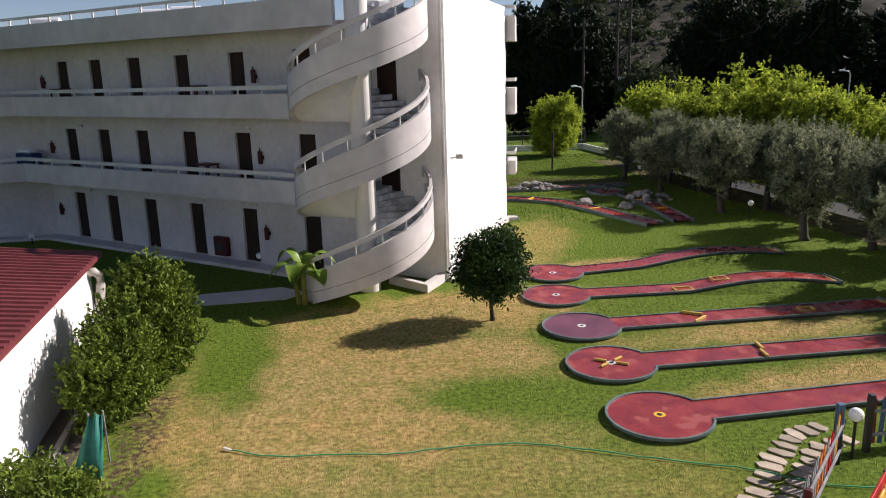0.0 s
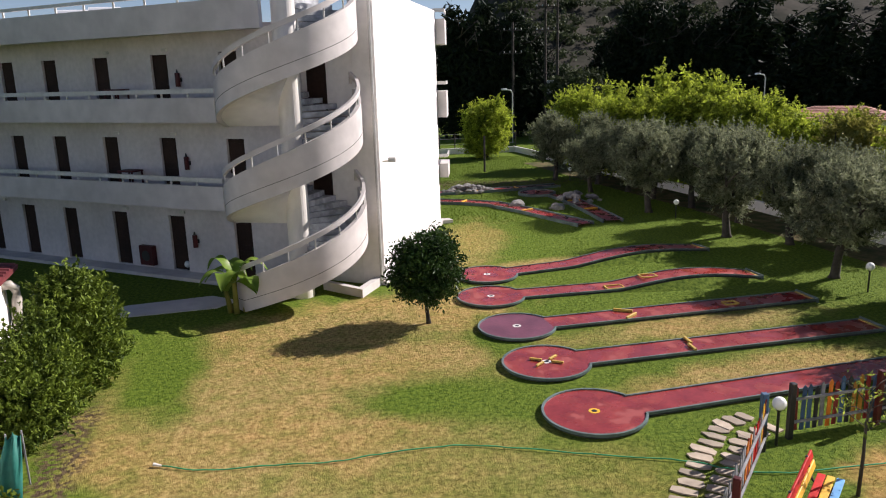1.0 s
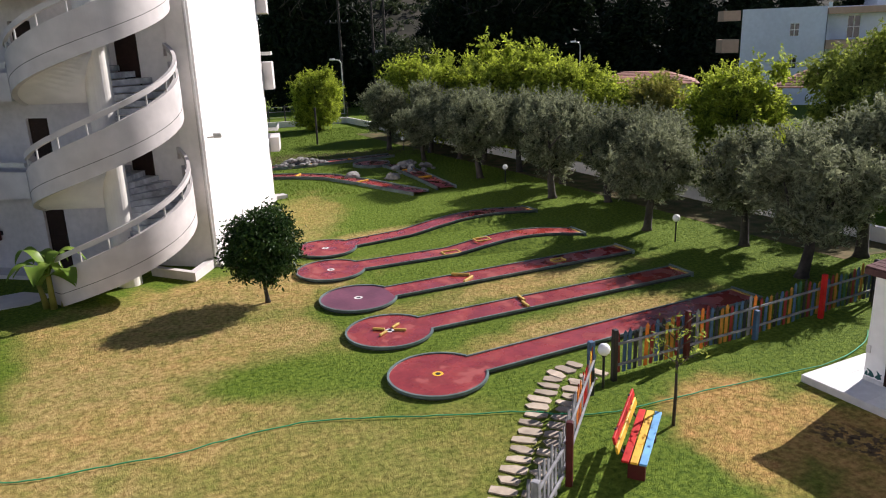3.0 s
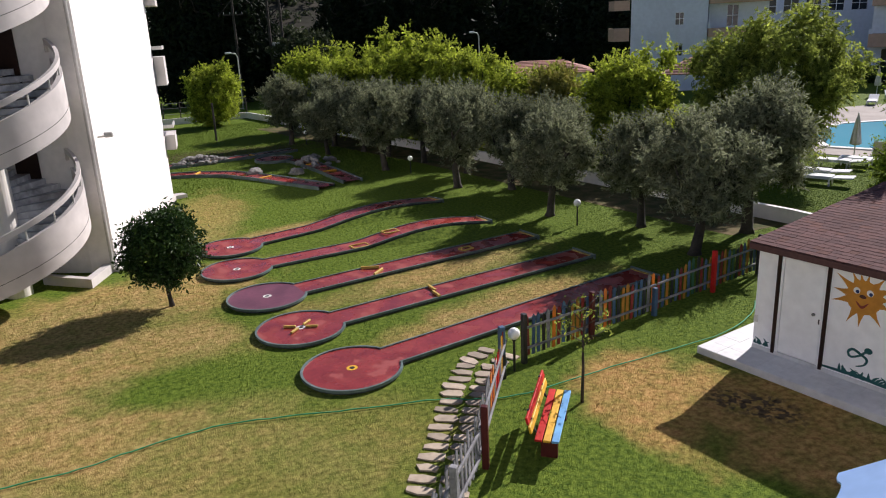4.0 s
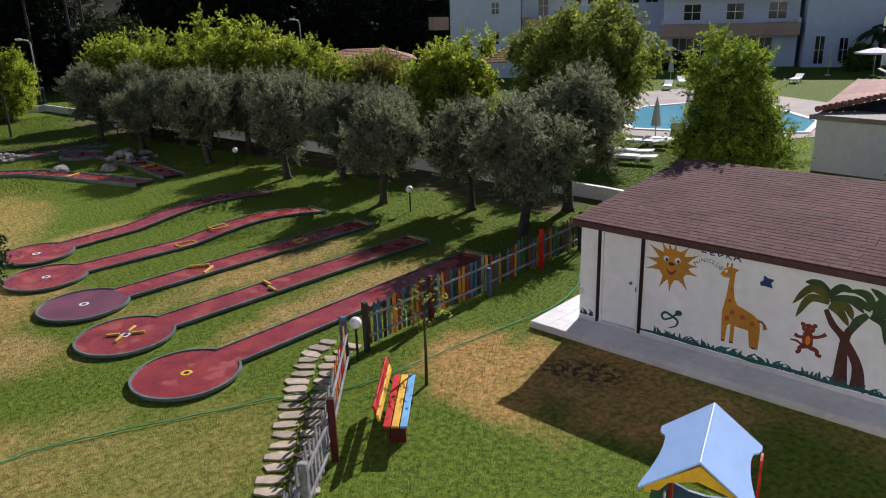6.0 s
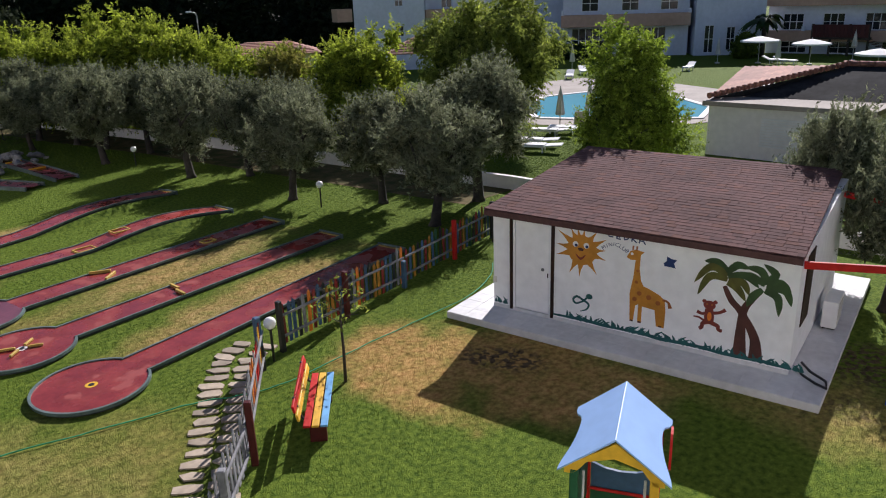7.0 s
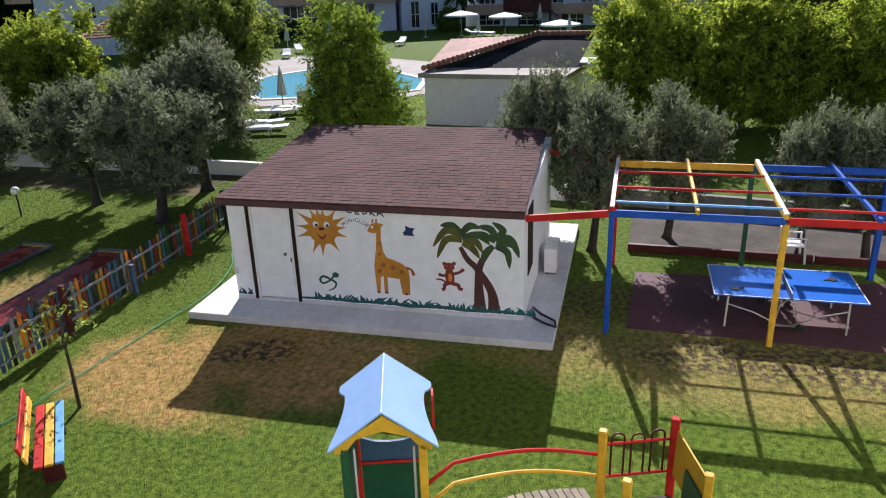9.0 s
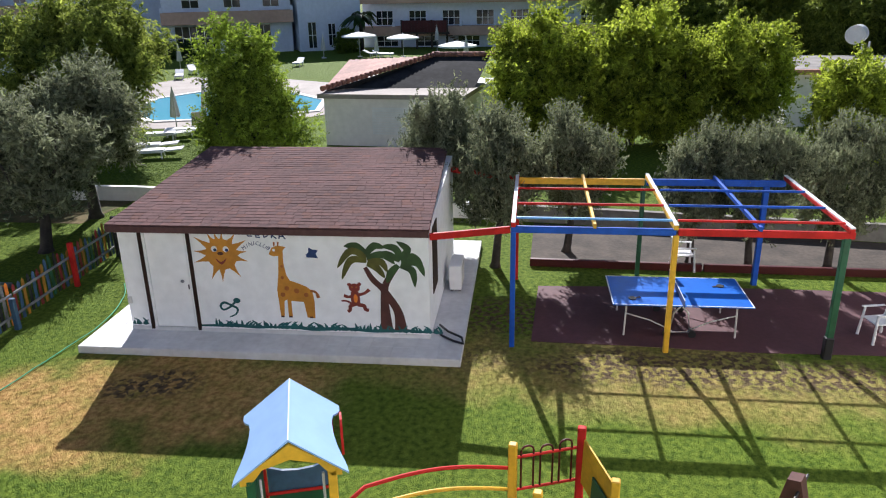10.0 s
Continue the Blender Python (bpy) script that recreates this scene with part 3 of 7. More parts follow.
for off, a0, a1 in ((-3.15, -150, 22), (0.0, -196, 22), (3.1, -196, 22)):
    top = lambda a: 4.13 + 0.0148 * (a + 143) + off + (0.25 * max(0, (-160 - a) / 36) if off > -1 else 0)
    low = lambda a: max(0.02, 3.09 + 0.0131 * (a + 145) + off)
    part("parapet", helix_band(a0, a1, low, top, SR - 0.14, SR), M["concrete_paint"], stair, "curved solid concrete parapet")
    groove = helix_band(a0 + 2, a1 - 1, lambda a: low(a) + 0.36, lambda a: low(a) + 0.375, SR - 0.02, SR + 0.004)
    part("groove", groove, M["lane_side"], stair, "thin weathered joint line")
    part("handrail", helix_band(a0, a1 + 7, lambda a: top(a) + 0.30, lambda a: top(a) + 0.45, SR - 0.11, SR - 0.01), M["concrete_paint"], stair, "flat cream handrail band")
    q = Vector((AX.x + (SR - 0.06) * math.cos(radians(a1 + 7)), AX.y + (SR - 0.06) * math.sin(radians(a1 + 7)), top(a1 + 7)))
    part("rail_end", sweep(bmesh.new(), [q + Vector((0, 0, 0.40)), q + Vector((0, 0.05, 0.38)), q + Vector((0, 0.09, 0.28)), q + Vector((0, 0.09, 0.06))], 0.05, 8), M["concrete_paint"], stair)
    for a in range(a0 + 12, a1, 22):
        x, y = AX.x + (SR - 0.07) * math.cos(radians(a)), AX.y + (SR - 0.07) * math.sin(radians(a))
        part("baluster", rod(bmesh.new(), (x, y, top(a) - 0.02), (x, y, top(a) + 0.36), 0.025), M["pale_metal"], stair)
    part("soffit", helix_band(a0, a1 + 72, lambda a: low(a) + 0.02, lambda a: low(a) + 0.16, 0.3, SR - 0.145), M["stair_lit"], stair, "smooth curved underside")
    n = 18
    for i in range(n):
        a = a0 + 14 + i * (a1 + 70 - a0 - 14) / n
        w = (a1 + 70 - a0 - 14) / n
        z = low(a + w / 2) + 0.42
        bm = helix_band(a, a + w + 1.5, lambda q: z - 0.17, lambda q: z, 0.32, SR - 0.146, 3)
        part("step", bm, M["marble"], stair, "grey marble step")

# unseen wing closing the garden behind the camera, added to bounce sun onto the hut
REAR_BOUNCE = [(-6.3, 1.6), (19.0, -14.2), (14.2, -21.8), (-11.1, -6.0)]
wing = thing("hotel_wing", "unseen plain white wing, added to bounce sunlight onto the hut", "building")
part("wall", prism(bmesh.new(), REAR_BOUNCE, -0.1, 10.4), M["white_wall"], wing)
part("roof_slab", prism(bmesh.new(), [(-6.7, 1.9), (19.3, -14.3), (14.1, -22.3), (-11.8, -6.0)], 10.4, 10.75), M["concrete_paint"], wing)

# ---- painted play hut ----
HUT = pose(11.94, 10.08, 0, 0, 0, -81.3)
hut = thing("play_hut", "white painted hut with a shingled roof and childlike wall paintings", "hut")
bm = bmesh.new()
open_wall(bm, 0, 6.28, 0.18, 2.42, [(0.52, 0.92, 0.2, 2.32)], 0.15, HUT)
part("wall", bm, M["hut_wall"], hut, "white painted front wall")
for x in (0.0, 6.13):
    o = [(0.155, 0.18), (4.9, 0.18), (4.9, 2.78), (0.155, 2.43)]
    bm = prism(bmesh.new(), o, 0, 0.15, HUT @ Matrix(((0, 0, 1, x), (1, 0, 0, 0), (0, 1, 0, 0), (0, 0, 0, 1))))
    part("wall", bm, M["hut_wall"], hut, "white painted side wall")
part("wall", boxed(0.155, 4.75, 0.18, 6.125, 4.9, 2.76, HUT), M["hut_wall"], hut)
roof_m = HUT @ Matrix.Translation((0, -0.2, 2.44)) @ Matrix.Rotation(math.atan2(0.40, 5.25), 4, "X")
hut_roof = part("roof", prism(bmesh.new(), [(-0.10, 0), (6.32, 0), (6.13, 5.3), (-0.10, 5.3)], 0, 0.07, roof_m), M["shingle"], hut, "red-brown shingled lean-to roof")
part("fascia", boxed(-0.10, -0.03, -0.07, 6.32, -0.003, 0.06, roof_m), M["shingle"], hut)
part("soffit_board", boxed(-0.06, 0.03, -0.03, 6.26, 0.34, -0.004, roof_m), M["hut_wall"], hut)
HUT_SLAB = thing("hut_terrace", "pale paved terrace slab round the hut", "terrace", kind="structure")
slab_m = HUT
part("slab", boxed(-0.74, -0.85, 0, 6.95, 6.0, 0.15, slab_m, 0.01), M["slab"], HUT_SLAB)

# ---- minigolf lanes ----
HOLES = [((4.23, 13.71), (13.41, 15.2)), ((3.88, 16.49), (13.10, 17.63)), ((3.68, 19.18), (12.85, 20.35)), ((3.43, 22.12), (12.52, 22.9)), ((3.71, 24.72), (12.5, 27.0))]
RC, HALF = 1.04, 0.46


def lane(h, e, bump, idx):
    """A raised red course: round end with the hole, straight run, dark rim."""
    h, e = Vector(h), Vector(e)
    length = (e - h).length
    ang = math.degrees(math.atan2((e - h).y, (e - h).x))
    g = thing("minigolf_course", "worn red minigolf course with dark rim and round end, on grass", "minigolf course", "minigolf courses", at=(h.x, h.y, 0), turn=ang)
    base = 0.085
    x_neck = math.sqrt(RC ** 2 - HALF ** 2)
    prof = lambda x: base + bump(x / length)
    bm = bmesh.new()
    th0 = math.asin(HALF / RC)
    arc = [(RC * math.cos(a), RC * math.sin(a)) for a in [th0 + (2 * math.pi - 2 * th0) * i / 48 for i in range(49)]]
    bm.faces.new([bm.verts.new((x, y, base)) for x, y in arc])
    part("round_end", bm, M["lane_purple" if idx == 2 else "lane"], g, "faded purple painted round end" if idx == 2 else "")
    bm = bmesh.new()
    n = 40
    prev = None
    for i in range(n + 1):
        x = x_neck + (length - x_neck) * i / n
        row = [bm.verts.new((x, y, prof(x) - (base * 0 if i else 0))) for y in (-HALF, HALF)]
        if prev:
            bm.faces.new((prev[0], row[0], row[1], prev[1]))
        prev = row
    part("playing_surface", bm, M["lane"], g, "worn glossy red painted surface")

    def wall_strip(pts, w, drop, rise):
        """A rim along pts (x, y, z), w wide, down to the ground."""
        bm = bmesh.new()
        rows = []
        for i, q in enumerate(pts):
            a, b = Vector(pts[max(i - 1, 0)][:2]), Vector(pts[min(i + 1, len(pts) - 1)][:2])
            d = (b - a).normalized()
            s = Vector((d.y, -d.x)) * w
            x, y, z = q
            rows.append([bm.verts.new(v) for v in ((x, y, max(0.0, z - drop)), (x, y, z + rise), (x + s.x, y + s.y, z + rise), (x + s.x, y + s.y, max(0.0, z - drop)))])
        for p, q in zip(rows, rows[1:]):
            for j in range(4):
                bm.faces.new((p[j], p[(j + 1) % 4], q[(j + 1) % 4], q[j]))
        bm.faces.new(rows[0])
        bm.faces.new(rows[-1][::-1])
        bmesh.ops.recalc_face_normals(bm, faces=bm.faces)
        return bm

    part("rim", wall_strip([(x, y, base) for x, y in arc][::-1], -0.05, 0.035, 0.028), M["rim"], g, "grey-green rim of the round end")
    # foot set back under the rim, its dark colour standing in for shadow
    part("foot", wall_strip([(x * 0.955, y * 0.955, base) for x, y in arc][::-1], -0.05, 0.2, -0.036), M["lane_side"], g, "recessed foot coloured dark for the shade under the rim")
    for s in (-1, 1):
        pts = [(x_neck + (length - x_neck) * i / n, s * HALF, prof(x_neck + (length - x_neck) * i / n)) for i in range(n + 1)]
        part("rim", wall_strip(pts, 0.045 * s, 0.03, 0.028), M["rim"], g, "grey-green side rim")
        part("foot", wall_strip([(x, y * 0.94, z - 0.031) for x, y, z in pts], 0.045 * s, 0.2, 0.0), M["lane_side"], g, "recessed foot coloured dark for the shade under the rim")
        bm = bmesh.new()
        if idx in (3, 4):
            rows = [[bm.verts.new((x, y + s * 0.04, z - 0.07)), bm.verts.new((x, y + s * (0.10 + (z - base) * 1.3), -0.01))] for x, y, z in pts]
            for p, q in zip(rows, rows[1:]):
                bm.faces.new((p[0], q[0], q[1], p[1]))
            bmesh.ops.recalc_face_normals(bm, faces=bm.faces)
            part("side", bm, M["lawn"], g, "grassy bank under the raised run")
    part("end_board", boxed(length, -HALF - 0.04, max(0, prof(length) - 0.1), length + 0.05, HALF + 0.04, prof(length) + 0.06), M["rim"], g)
    part("tee_mark", boxed(length - 0.10, -HALF + 0.05, prof(length) + 0.002, length - 0.03, HALF - 0.05, prof(length) + 0.02), M["obstacle_yellow"], g, "yellow tee strip")
    bm = bmesh.new()
    bmesh.ops.create_cone(bm, cap_ends=True, segments=20, radius1=0.055, radius2=0.055, depth=0.004, matrix=Matrix.Translation((0, 0, base + 0.007)))
    part("hole", bm, M["black_metal"], g)
    bm = bmesh.new()
    ring = [bm.verts.new((r * math.cos(a), r * math.sin(a), base + 0.004)) for r in (0.06, 0.12) for a in [i * math.pi / 12 for i in range(24)]]
    for i in range(24):
        bm.faces.new((ring[i], ring[(i + 1) % 24], ring[24 + (i + 1) % 24], ring[24 + i]))
    part("hole_ring", bm, M["yellow"] if idx in (0,) else M["parasol"], g, "painted ring round the hole")
    return g, base, length, prof


def hump(c, w, h):
    return lambda k: h * max(0.0, 1 - abs((k - c) / w) ** 2) ** 1.5 if abs(k - c) < w else 0.0


LANES = []
for i, (h, e) in enumerate(HOLES):
    bump = {3: hump(0.74, 0.30, 0.26), 4: hump(0.68, 0.34, 0.24)}.get(i, lambda k: 0.0)
    LANES.append(lane(h, e, bump, i))


# ---- trees ----
def leaves_mesh(name, blobs, clusters, per, size, width, clump, mat, seed, droop=0.0, shell=0.55):
    """Leaves in clumps over the outer part of several round masses; every leaf is a folded pair of triangles."""
    g = np.random.default_rng(seed)
    vol = np.array([b[3] * b[4] * b[5] for b in blobs]) ** 0.67
    pick = g.choice(len(blobs), clusters, p=vol / vol.sum())
    B = np.array(blobs)[pick]
    d = g.normal(size=(clusters, 3))
    d /= np.linalg.norm(d, axis=1)[:, None]
    rad = shell + (1.06 - shell) * g.random(clusters) ** 0.6
    rad *= 0.86 + 0.28 * g.random(clusters)
    C = B[:, :3] + d * rad[:, None] * B[:, 3:6]
    N = clusters * per
    c = np.repeat(C, per, 0) + g.normal(size=(N, 3)) * clump * np.array([1, 1, 0.85])
    out = np.repeat(d, per, 0)
    ax = g.normal(size=(N, 3)) + out * 0.5
    ax[:, 2] -= droop
    ax /= np.linalg.norm(ax, axis=1)[:, None]
    si = np.cross(ax, g.normal(size=(N, 3)))
    si /= np.linalg.norm(si, axis=1)[:, None]
    s = size * (0.6 + 0.8 * g.random(N))[:, None]
    w = s * width
    up = np.cross(ax, si) * w * 0.3
    V = np.stack([c - ax * s * 0.5, c + si * w * 0.5 + up, c + ax * s * 0.5, c - si * w * 0.5 + up], 1).reshape(-1, 3)
    me = bpy.data.meshes.new(name)
    idx = np.arange(N)[:, None] * 4
    me.vertices.add(N * 4)
    me.vertices.foreach_set("co", V.astype(np.float32).ravel())
    F = np.concatenate([idx + np.array([0, 1, 2]), idx + np.array([0, 2, 3])], 1).reshape(-1)
    me.loops.add(N * 6)
    me.loops.foreach_set("vertex_index", F.astype(np.int32))
    me.polygons.add(N * 2)
    me.polygons.foreach_set("loop_start", np.arange(0, N * 6, 3, dtype=np.int32))
    me.update(calc_edges=True)
    me.materials.append(mat)
    return me


def spray_mesh(name, blobs, shoots, per, length, size, width, mat, seed, rise=0.5, droop=0.0, core=2500, base=0.45):
    """A crown of leafy shoots that start inside round masses and point outwards and up, round a dense dark core."""
    g = np.random.default_rng(seed)
    Bl = np.array(blobs)
    vol = (Bl[:, 3] * Bl[:, 4] * Bl[:, 5]) ** 0.67
    B = Bl[g.choice(len(Bl), shoots, p=vol / vol.sum())]
    d = g.normal(size=(shoots, 3))
    d[:, 2] += 0.25
    d /= np.linalg.norm(d, axis=1)[:, None]
    o = B[:, :3] + d * (base + 0.5 * g.random(shoots))[:, None] * B[:, 3:6]
    ax = d + g.normal(size=(shoots, 3)) * 0.35
    ax[:, 2] += rise
    ax /= np.linalg.norm(ax, axis=1)[:, None]
    L = length * (0.45 + 0.9 * g.random(shoots) ** 1.5)
    N = shoots * per
    k = np.tile((np.arange(per) + 0.5) / per, shoots) + g.uniform(-0.4, 0.4, N) / per
    A, LL = np.repeat(ax, per, 0), np.repeat(L, per)
    c = np.repeat(o, per, 0) + A * (k * LL)[:, None] + g.normal(size=(N, 3)) * 0.03
    c[:, 2] -= droop * LL * k * k
    lead = A * 0.55 + g.normal(size=(N, 3)) * 0.55
    lead[:, 2] -= droop * 1.2
    sz = size * (0.55 + 0.8 * g.random(N))
    Bc = Bl[g.choice(len(Bl), core, p=vol / vol.sum())]
    dc = g.normal(size=(core, 3))
    dc /= np.linalg.norm(dc, axis=1)[:, None]
    c = np.concatenate([c, Bc[:, :3] + dc * (0.8 * g.random(core) ** 0.5)[:, None] * Bc[:, 3:6]])
    lead = np.concatenate([lead, g.normal(size=(core, 3))])
    sz = np.concatenate([sz, size * (1.5 + 1.1 * g.random(core))])[:, None]
    N += core
    lead /= np.linalg.norm(lead, axis=1)[:, None]
    si = np.cross(lead, g.normal(size=(N, 3)))
    si /= np.linalg.norm(si, axis=1)[:, None]
    w = sz * width
    up = np.cross(lead, si) * w * 0.3
    V = np.stack([c - lead * sz * 0.5, c + si * w * 0.5 + up, c + lead * sz * 0.5, c - si * w * 0.5 + up], 1).reshape(-1, 3)
    me = bpy.data.meshes.new(name)
    idx = np.arange(N)[:, None] * 4
    me.vertices.add(N * 4)
    me.vertices.foreach_set("co", V.astype(np.float32).ravel())
    F = np.concatenate([idx + np.array([0, 1, 2]), idx + np.array([0, 2, 3])], 1).reshape(-1)
    me.loops.add(N * 6)
    me.loops.foreach_set("vertex_index", F.astype(np.int32))
    me.polygons.add(N * 2)
    me.polygons.foreach_set("loop_start", np.arange(0, N * 6, 3, dtype=np.int32))
    me.update(calc_edges=True)
    me.materials.append(mat)
    return me


def trunk_bmesh(height, r, limbs, seed, lean=0.1, fork=0.45):
    """A tapered, slightly crooked trunk that forks into limbs."""
    g = random.Random(seed)
    bm = bmesh.new()
    top = Vector((g.uniform(-lean, lean), g.uniform(-lean, lean), height * fork))
    mid = top * 0.5 + Vector((g.uniform(-lean, lean) * 0.6, g.uniform(-lean, lean) * 0.6, 0))
    sweep(bm, [(0, 0, -0.05), (mid.x * 0.2, mid.y * 0.2, 0.12), mid, top], [r * 1.5, r * 1.05, r * 0.85, r * 0.7], 9)
    for i in range(limbs):
        a = (i + g.random() * 0.6) * 2 * math.pi / limbs
        out = height * (0.16 + 0.12 * g.random())
        e = Vector((math.cos(a) * out, math.sin(a) * out, height * (0.72 + 0.18 * g.random())))
        q = top + (e - top) * 0.5 + Vector((math.cos(a), math.sin(a), -0.3)) * out * 0.3
        sweep(bm, [top - Vector((0, 0, 0.1)), q, e], [r * 0.55, r * 0.35, r * 0.1], 6)
        e2 = q + Vector((math.cos(a + 0.9), math.sin(a + 0.9), 0.8)) * out * 0.7
        sweep(bm, [q, (q + e2) / 2 + Vector((0, 0, 0.05)), e2], [r * 0.3, r * 0.2, r * 0.07], 5)
    return bm


def tree(name, label, category, group, at, trunk, crown_me, turn=0, size=1.0, bark="bark"):
    t = thing(name, label, category, group, at=at, turn=turn)
    t.scale = (size, size, size)
    part("trunk", trunk, M[bark], t)
    linked("crown", crown_me, None, t)
    return t


def crown_blobs(seed, n, spread, z0, z1, r0, r1, squash=0.85):
    g = random.Random(seed)
    out = []
    for i in range(n):
        a = i * 2.4 + g.random()
        d = spread * math.sqrt(g.random())
        r = g.uniform(r0, r1)
        out.append((math.cos(a) * d, math.sin(a) * d, g.uniform(z0, z1), r, r, r * squash))
    return out


def tufted(seed, n, z, rx, rz, r0, r1, squash=0.9):
    """Many small leafy masses spread over a round crown, with gaps that look into its dark inside."""
    g = random.Random(seed)
    out = []
    for i in range(n):
        h = 1 - 2 * (i + 0.5) / n
        a = i * 2.39996 + g.uniform(-0.3, 0.3)
        k = g.uniform(0.58, 1.12)
        q = math.sqrt(1 - h * h)
        r = g.uniform(r0, r1)
        out.append((math.cos(a) * q * rx * k, math.sin(a) * q * rx * k, z + h * rz * k, r, r, r * squash))
    return out


# olives along the low wall and in the play yard: three builds, copied
olive_src = []
for k in range(3):
    blobs = tufted(10 + k, 24, 2.35, 1.25, 1.22, 0.28, 0.52, 1.15) + crown_blobs(40 + k, 6, 1.2, 2.8, 3.5, 0.16, 0.3, 1.6)
    me = spray_mesh("crown", blobs, 1000, 17, 0.48, 0.125, 0.27, M["olive"], 20 + k, 0.75, 0.05, 6500, 0.5)
    olive_src.append((trunk_bmesh(3.6, 0.15, 4, 30 + k, 0.18), me))
OLIVES = [(14.48, 28.82, 1.12), (15.0, 22.28, 1.0), (15.91, 15.86, 1.08), (19.0, 16.7, 1.24), (13.41, 34.84, 1.1), (12.48, 41.6, 0.9), (11.77, 47.2, 1.1), (17.4, 25.6, 1.0), (16.7, 19.2, 0.98),
          (16.4, 31.5, 1.1), (17.45, 3.45, 1.02), (18.95, 1.8, 0.98), (18.8, -1.35, 0.90), (18.75, -2.75, 0.92), (19.0, -4.6, 0.95), (19.2, -6.6, 0.95), (15.0, 38.5, 1.05), (13.8, 44.5, 1.1), (16.2, 27.0, 1.0), (15.9, 35.5, 1.05), (14.6, 41.3, 1.0), (18.9, 5.35, 1.08)]
olive_first = {}
for i, (x, y, s) in enumerate(OLIVES):
    k = i % 3
    if k not in olive_first:
        olive_first[k] = tree("olive_tree", "grey-green olive tree with a gnarled dark trunk", "tree", "olive trees", (x, y, 0), olive_src[k][0], olive_src[k][1], i * 77, s)
    else:
        c = copy_thing(olive_first[k], pose(x, y, 0, 0, 0, i * 77))
        c.scale = (s, s, s)
    if x > 17.4 and y < 6:
        (olive_first[k] if i < 3 else c).scale = (s * 0.72, s * 0.72, s)

# fresh green trees behind the wall
bright_src = []
for k in range(3):
    blobs = tufted(50 + k, 46, 2.35, 1.75, 2.2, 0.42, 0.72, 1.05) + crown_blobs(80 + k, 9, 1.5, 2.2, 4.6, 0.25, 0.45, 1.5) + crown_blobs(85 + k, 7, 1.3, 0.5, 1.1, 0.5, 0.7, 0.9) + [(0, 0, 2.3, 1.2, 1.2, 1.7)]
    me = spray_mesh("crown", blobs, 2000, 13, 0.48, 0.125, 0.42, M["bright"], 60 + k, 0.55, 0.3, 14000, 0.62)
    bright_src.append((trunk_bmesh(4.6, 0.14, 5, 70 + k, 0.1, 0.3), me))
BRIGHTS = [(23.0, 27.6, 1.12), (22.4, 34.0, 0.95), (20.4, 36.8, 1.08), (18.7, 41.5, 1.36), (19.9, 39.0, 1.15), (16.6, 47.5, 1.15), (15.3, 53.0, 1.2), (9.5, 61.5, 1.0),
           (32.5, 4.6, 1.15), (33.2, 0.5, 1.2), (33.0, -3.5, 1.08), (33.0, 2.5, 0.98), (33.4, -1.5, 1.0), (29.3, -7.4, 0.86), (17.6, 44.8, 1.1), (24.6, 30.4, 1.0)]
bright_first = {}
for i, (x, y, s) in enumerate(BRIGHTS):
    k = i % 3
    if k not in bright_first:
        bright_first[k] = tree("leafy_tree", "bushy fresh green broadleaf tree in sunlight", "tree", "leafy green trees", (x, y, 0), bright_src[k][0], bright_src[k][1], i * 67, s)
    else:
        c = copy_thing(bright_first[k], pose(x, y, 0, 0, 0, i * 67))
        c.scale = (s, s, s)
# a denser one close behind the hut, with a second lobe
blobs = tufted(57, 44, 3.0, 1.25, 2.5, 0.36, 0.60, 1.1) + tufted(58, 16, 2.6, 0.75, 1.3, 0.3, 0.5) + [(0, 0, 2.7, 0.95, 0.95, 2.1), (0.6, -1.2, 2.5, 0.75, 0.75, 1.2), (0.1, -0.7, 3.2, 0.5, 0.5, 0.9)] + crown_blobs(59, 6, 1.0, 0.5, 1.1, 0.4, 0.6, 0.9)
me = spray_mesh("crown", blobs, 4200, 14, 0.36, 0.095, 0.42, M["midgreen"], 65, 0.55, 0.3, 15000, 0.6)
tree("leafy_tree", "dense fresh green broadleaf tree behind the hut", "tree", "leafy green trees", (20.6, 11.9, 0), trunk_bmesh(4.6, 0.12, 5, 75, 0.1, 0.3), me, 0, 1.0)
blobs = tufted(90, 60, 3.4, 2.7, 2.5, 0.5, 0.85, 1.1) + [(0, 0, 3.2, 1.9, 1.9, 2.0)]
me = spray_mesh("crown", blobs, 4200, 15, 0.6, 0.16, 0.3, M["willow"], 91, 0.4, 0.55, 18000, 0.62)
willow = tree("willow_like_tree", "large soft green tree with drooping foliage", "tree", "", (27.2, 23.2, 0), trunk_bmesh(5.5, 0.2, 6, 92, 0.15, 0.3), me, 20, 1.08)
blobs = crown_blobs(95, 6, 0.7, 1.2, 4.4, 0.6, 0.95, 1.2)
me = spray_mesh("crown", blobs, 420, 22, 0.7, 0.17, 0.32, M["yellowgreen"], 96, 0.8, 0.2, 1500)
tree("yellowing_tree", "slender yellow-green broadleaf tree", "tree", "", (21.3, 31.6, 0), trunk_bmesh(4.4, 0.1, 4, 97, 0.1, 0.3), me, 0, 1.12)

# clipped round tree on the lawn
blobs = [(0, 0, 1.62, 0.98, 0.98, 0.88), (0.2, 0.1, 1.9, 0.72, 0.72, 0.75), (-0.25, 0.1, 1.35, 0.75, 0.75, 0.6)]
me = leaves_mesh("crown", blobs, 360, 36, 0.13, 0.42, 0.11, M["darkleaf"], 101, 0.1, 0.7)
tree("clipped_tree", "small round clipped dark green tree with a thin trunk", "tree", "", (1.29, 20.1, 0), trunk_bmesh(2.3, 0.06, 5, 102, 0.06, 0.4), me, 0)

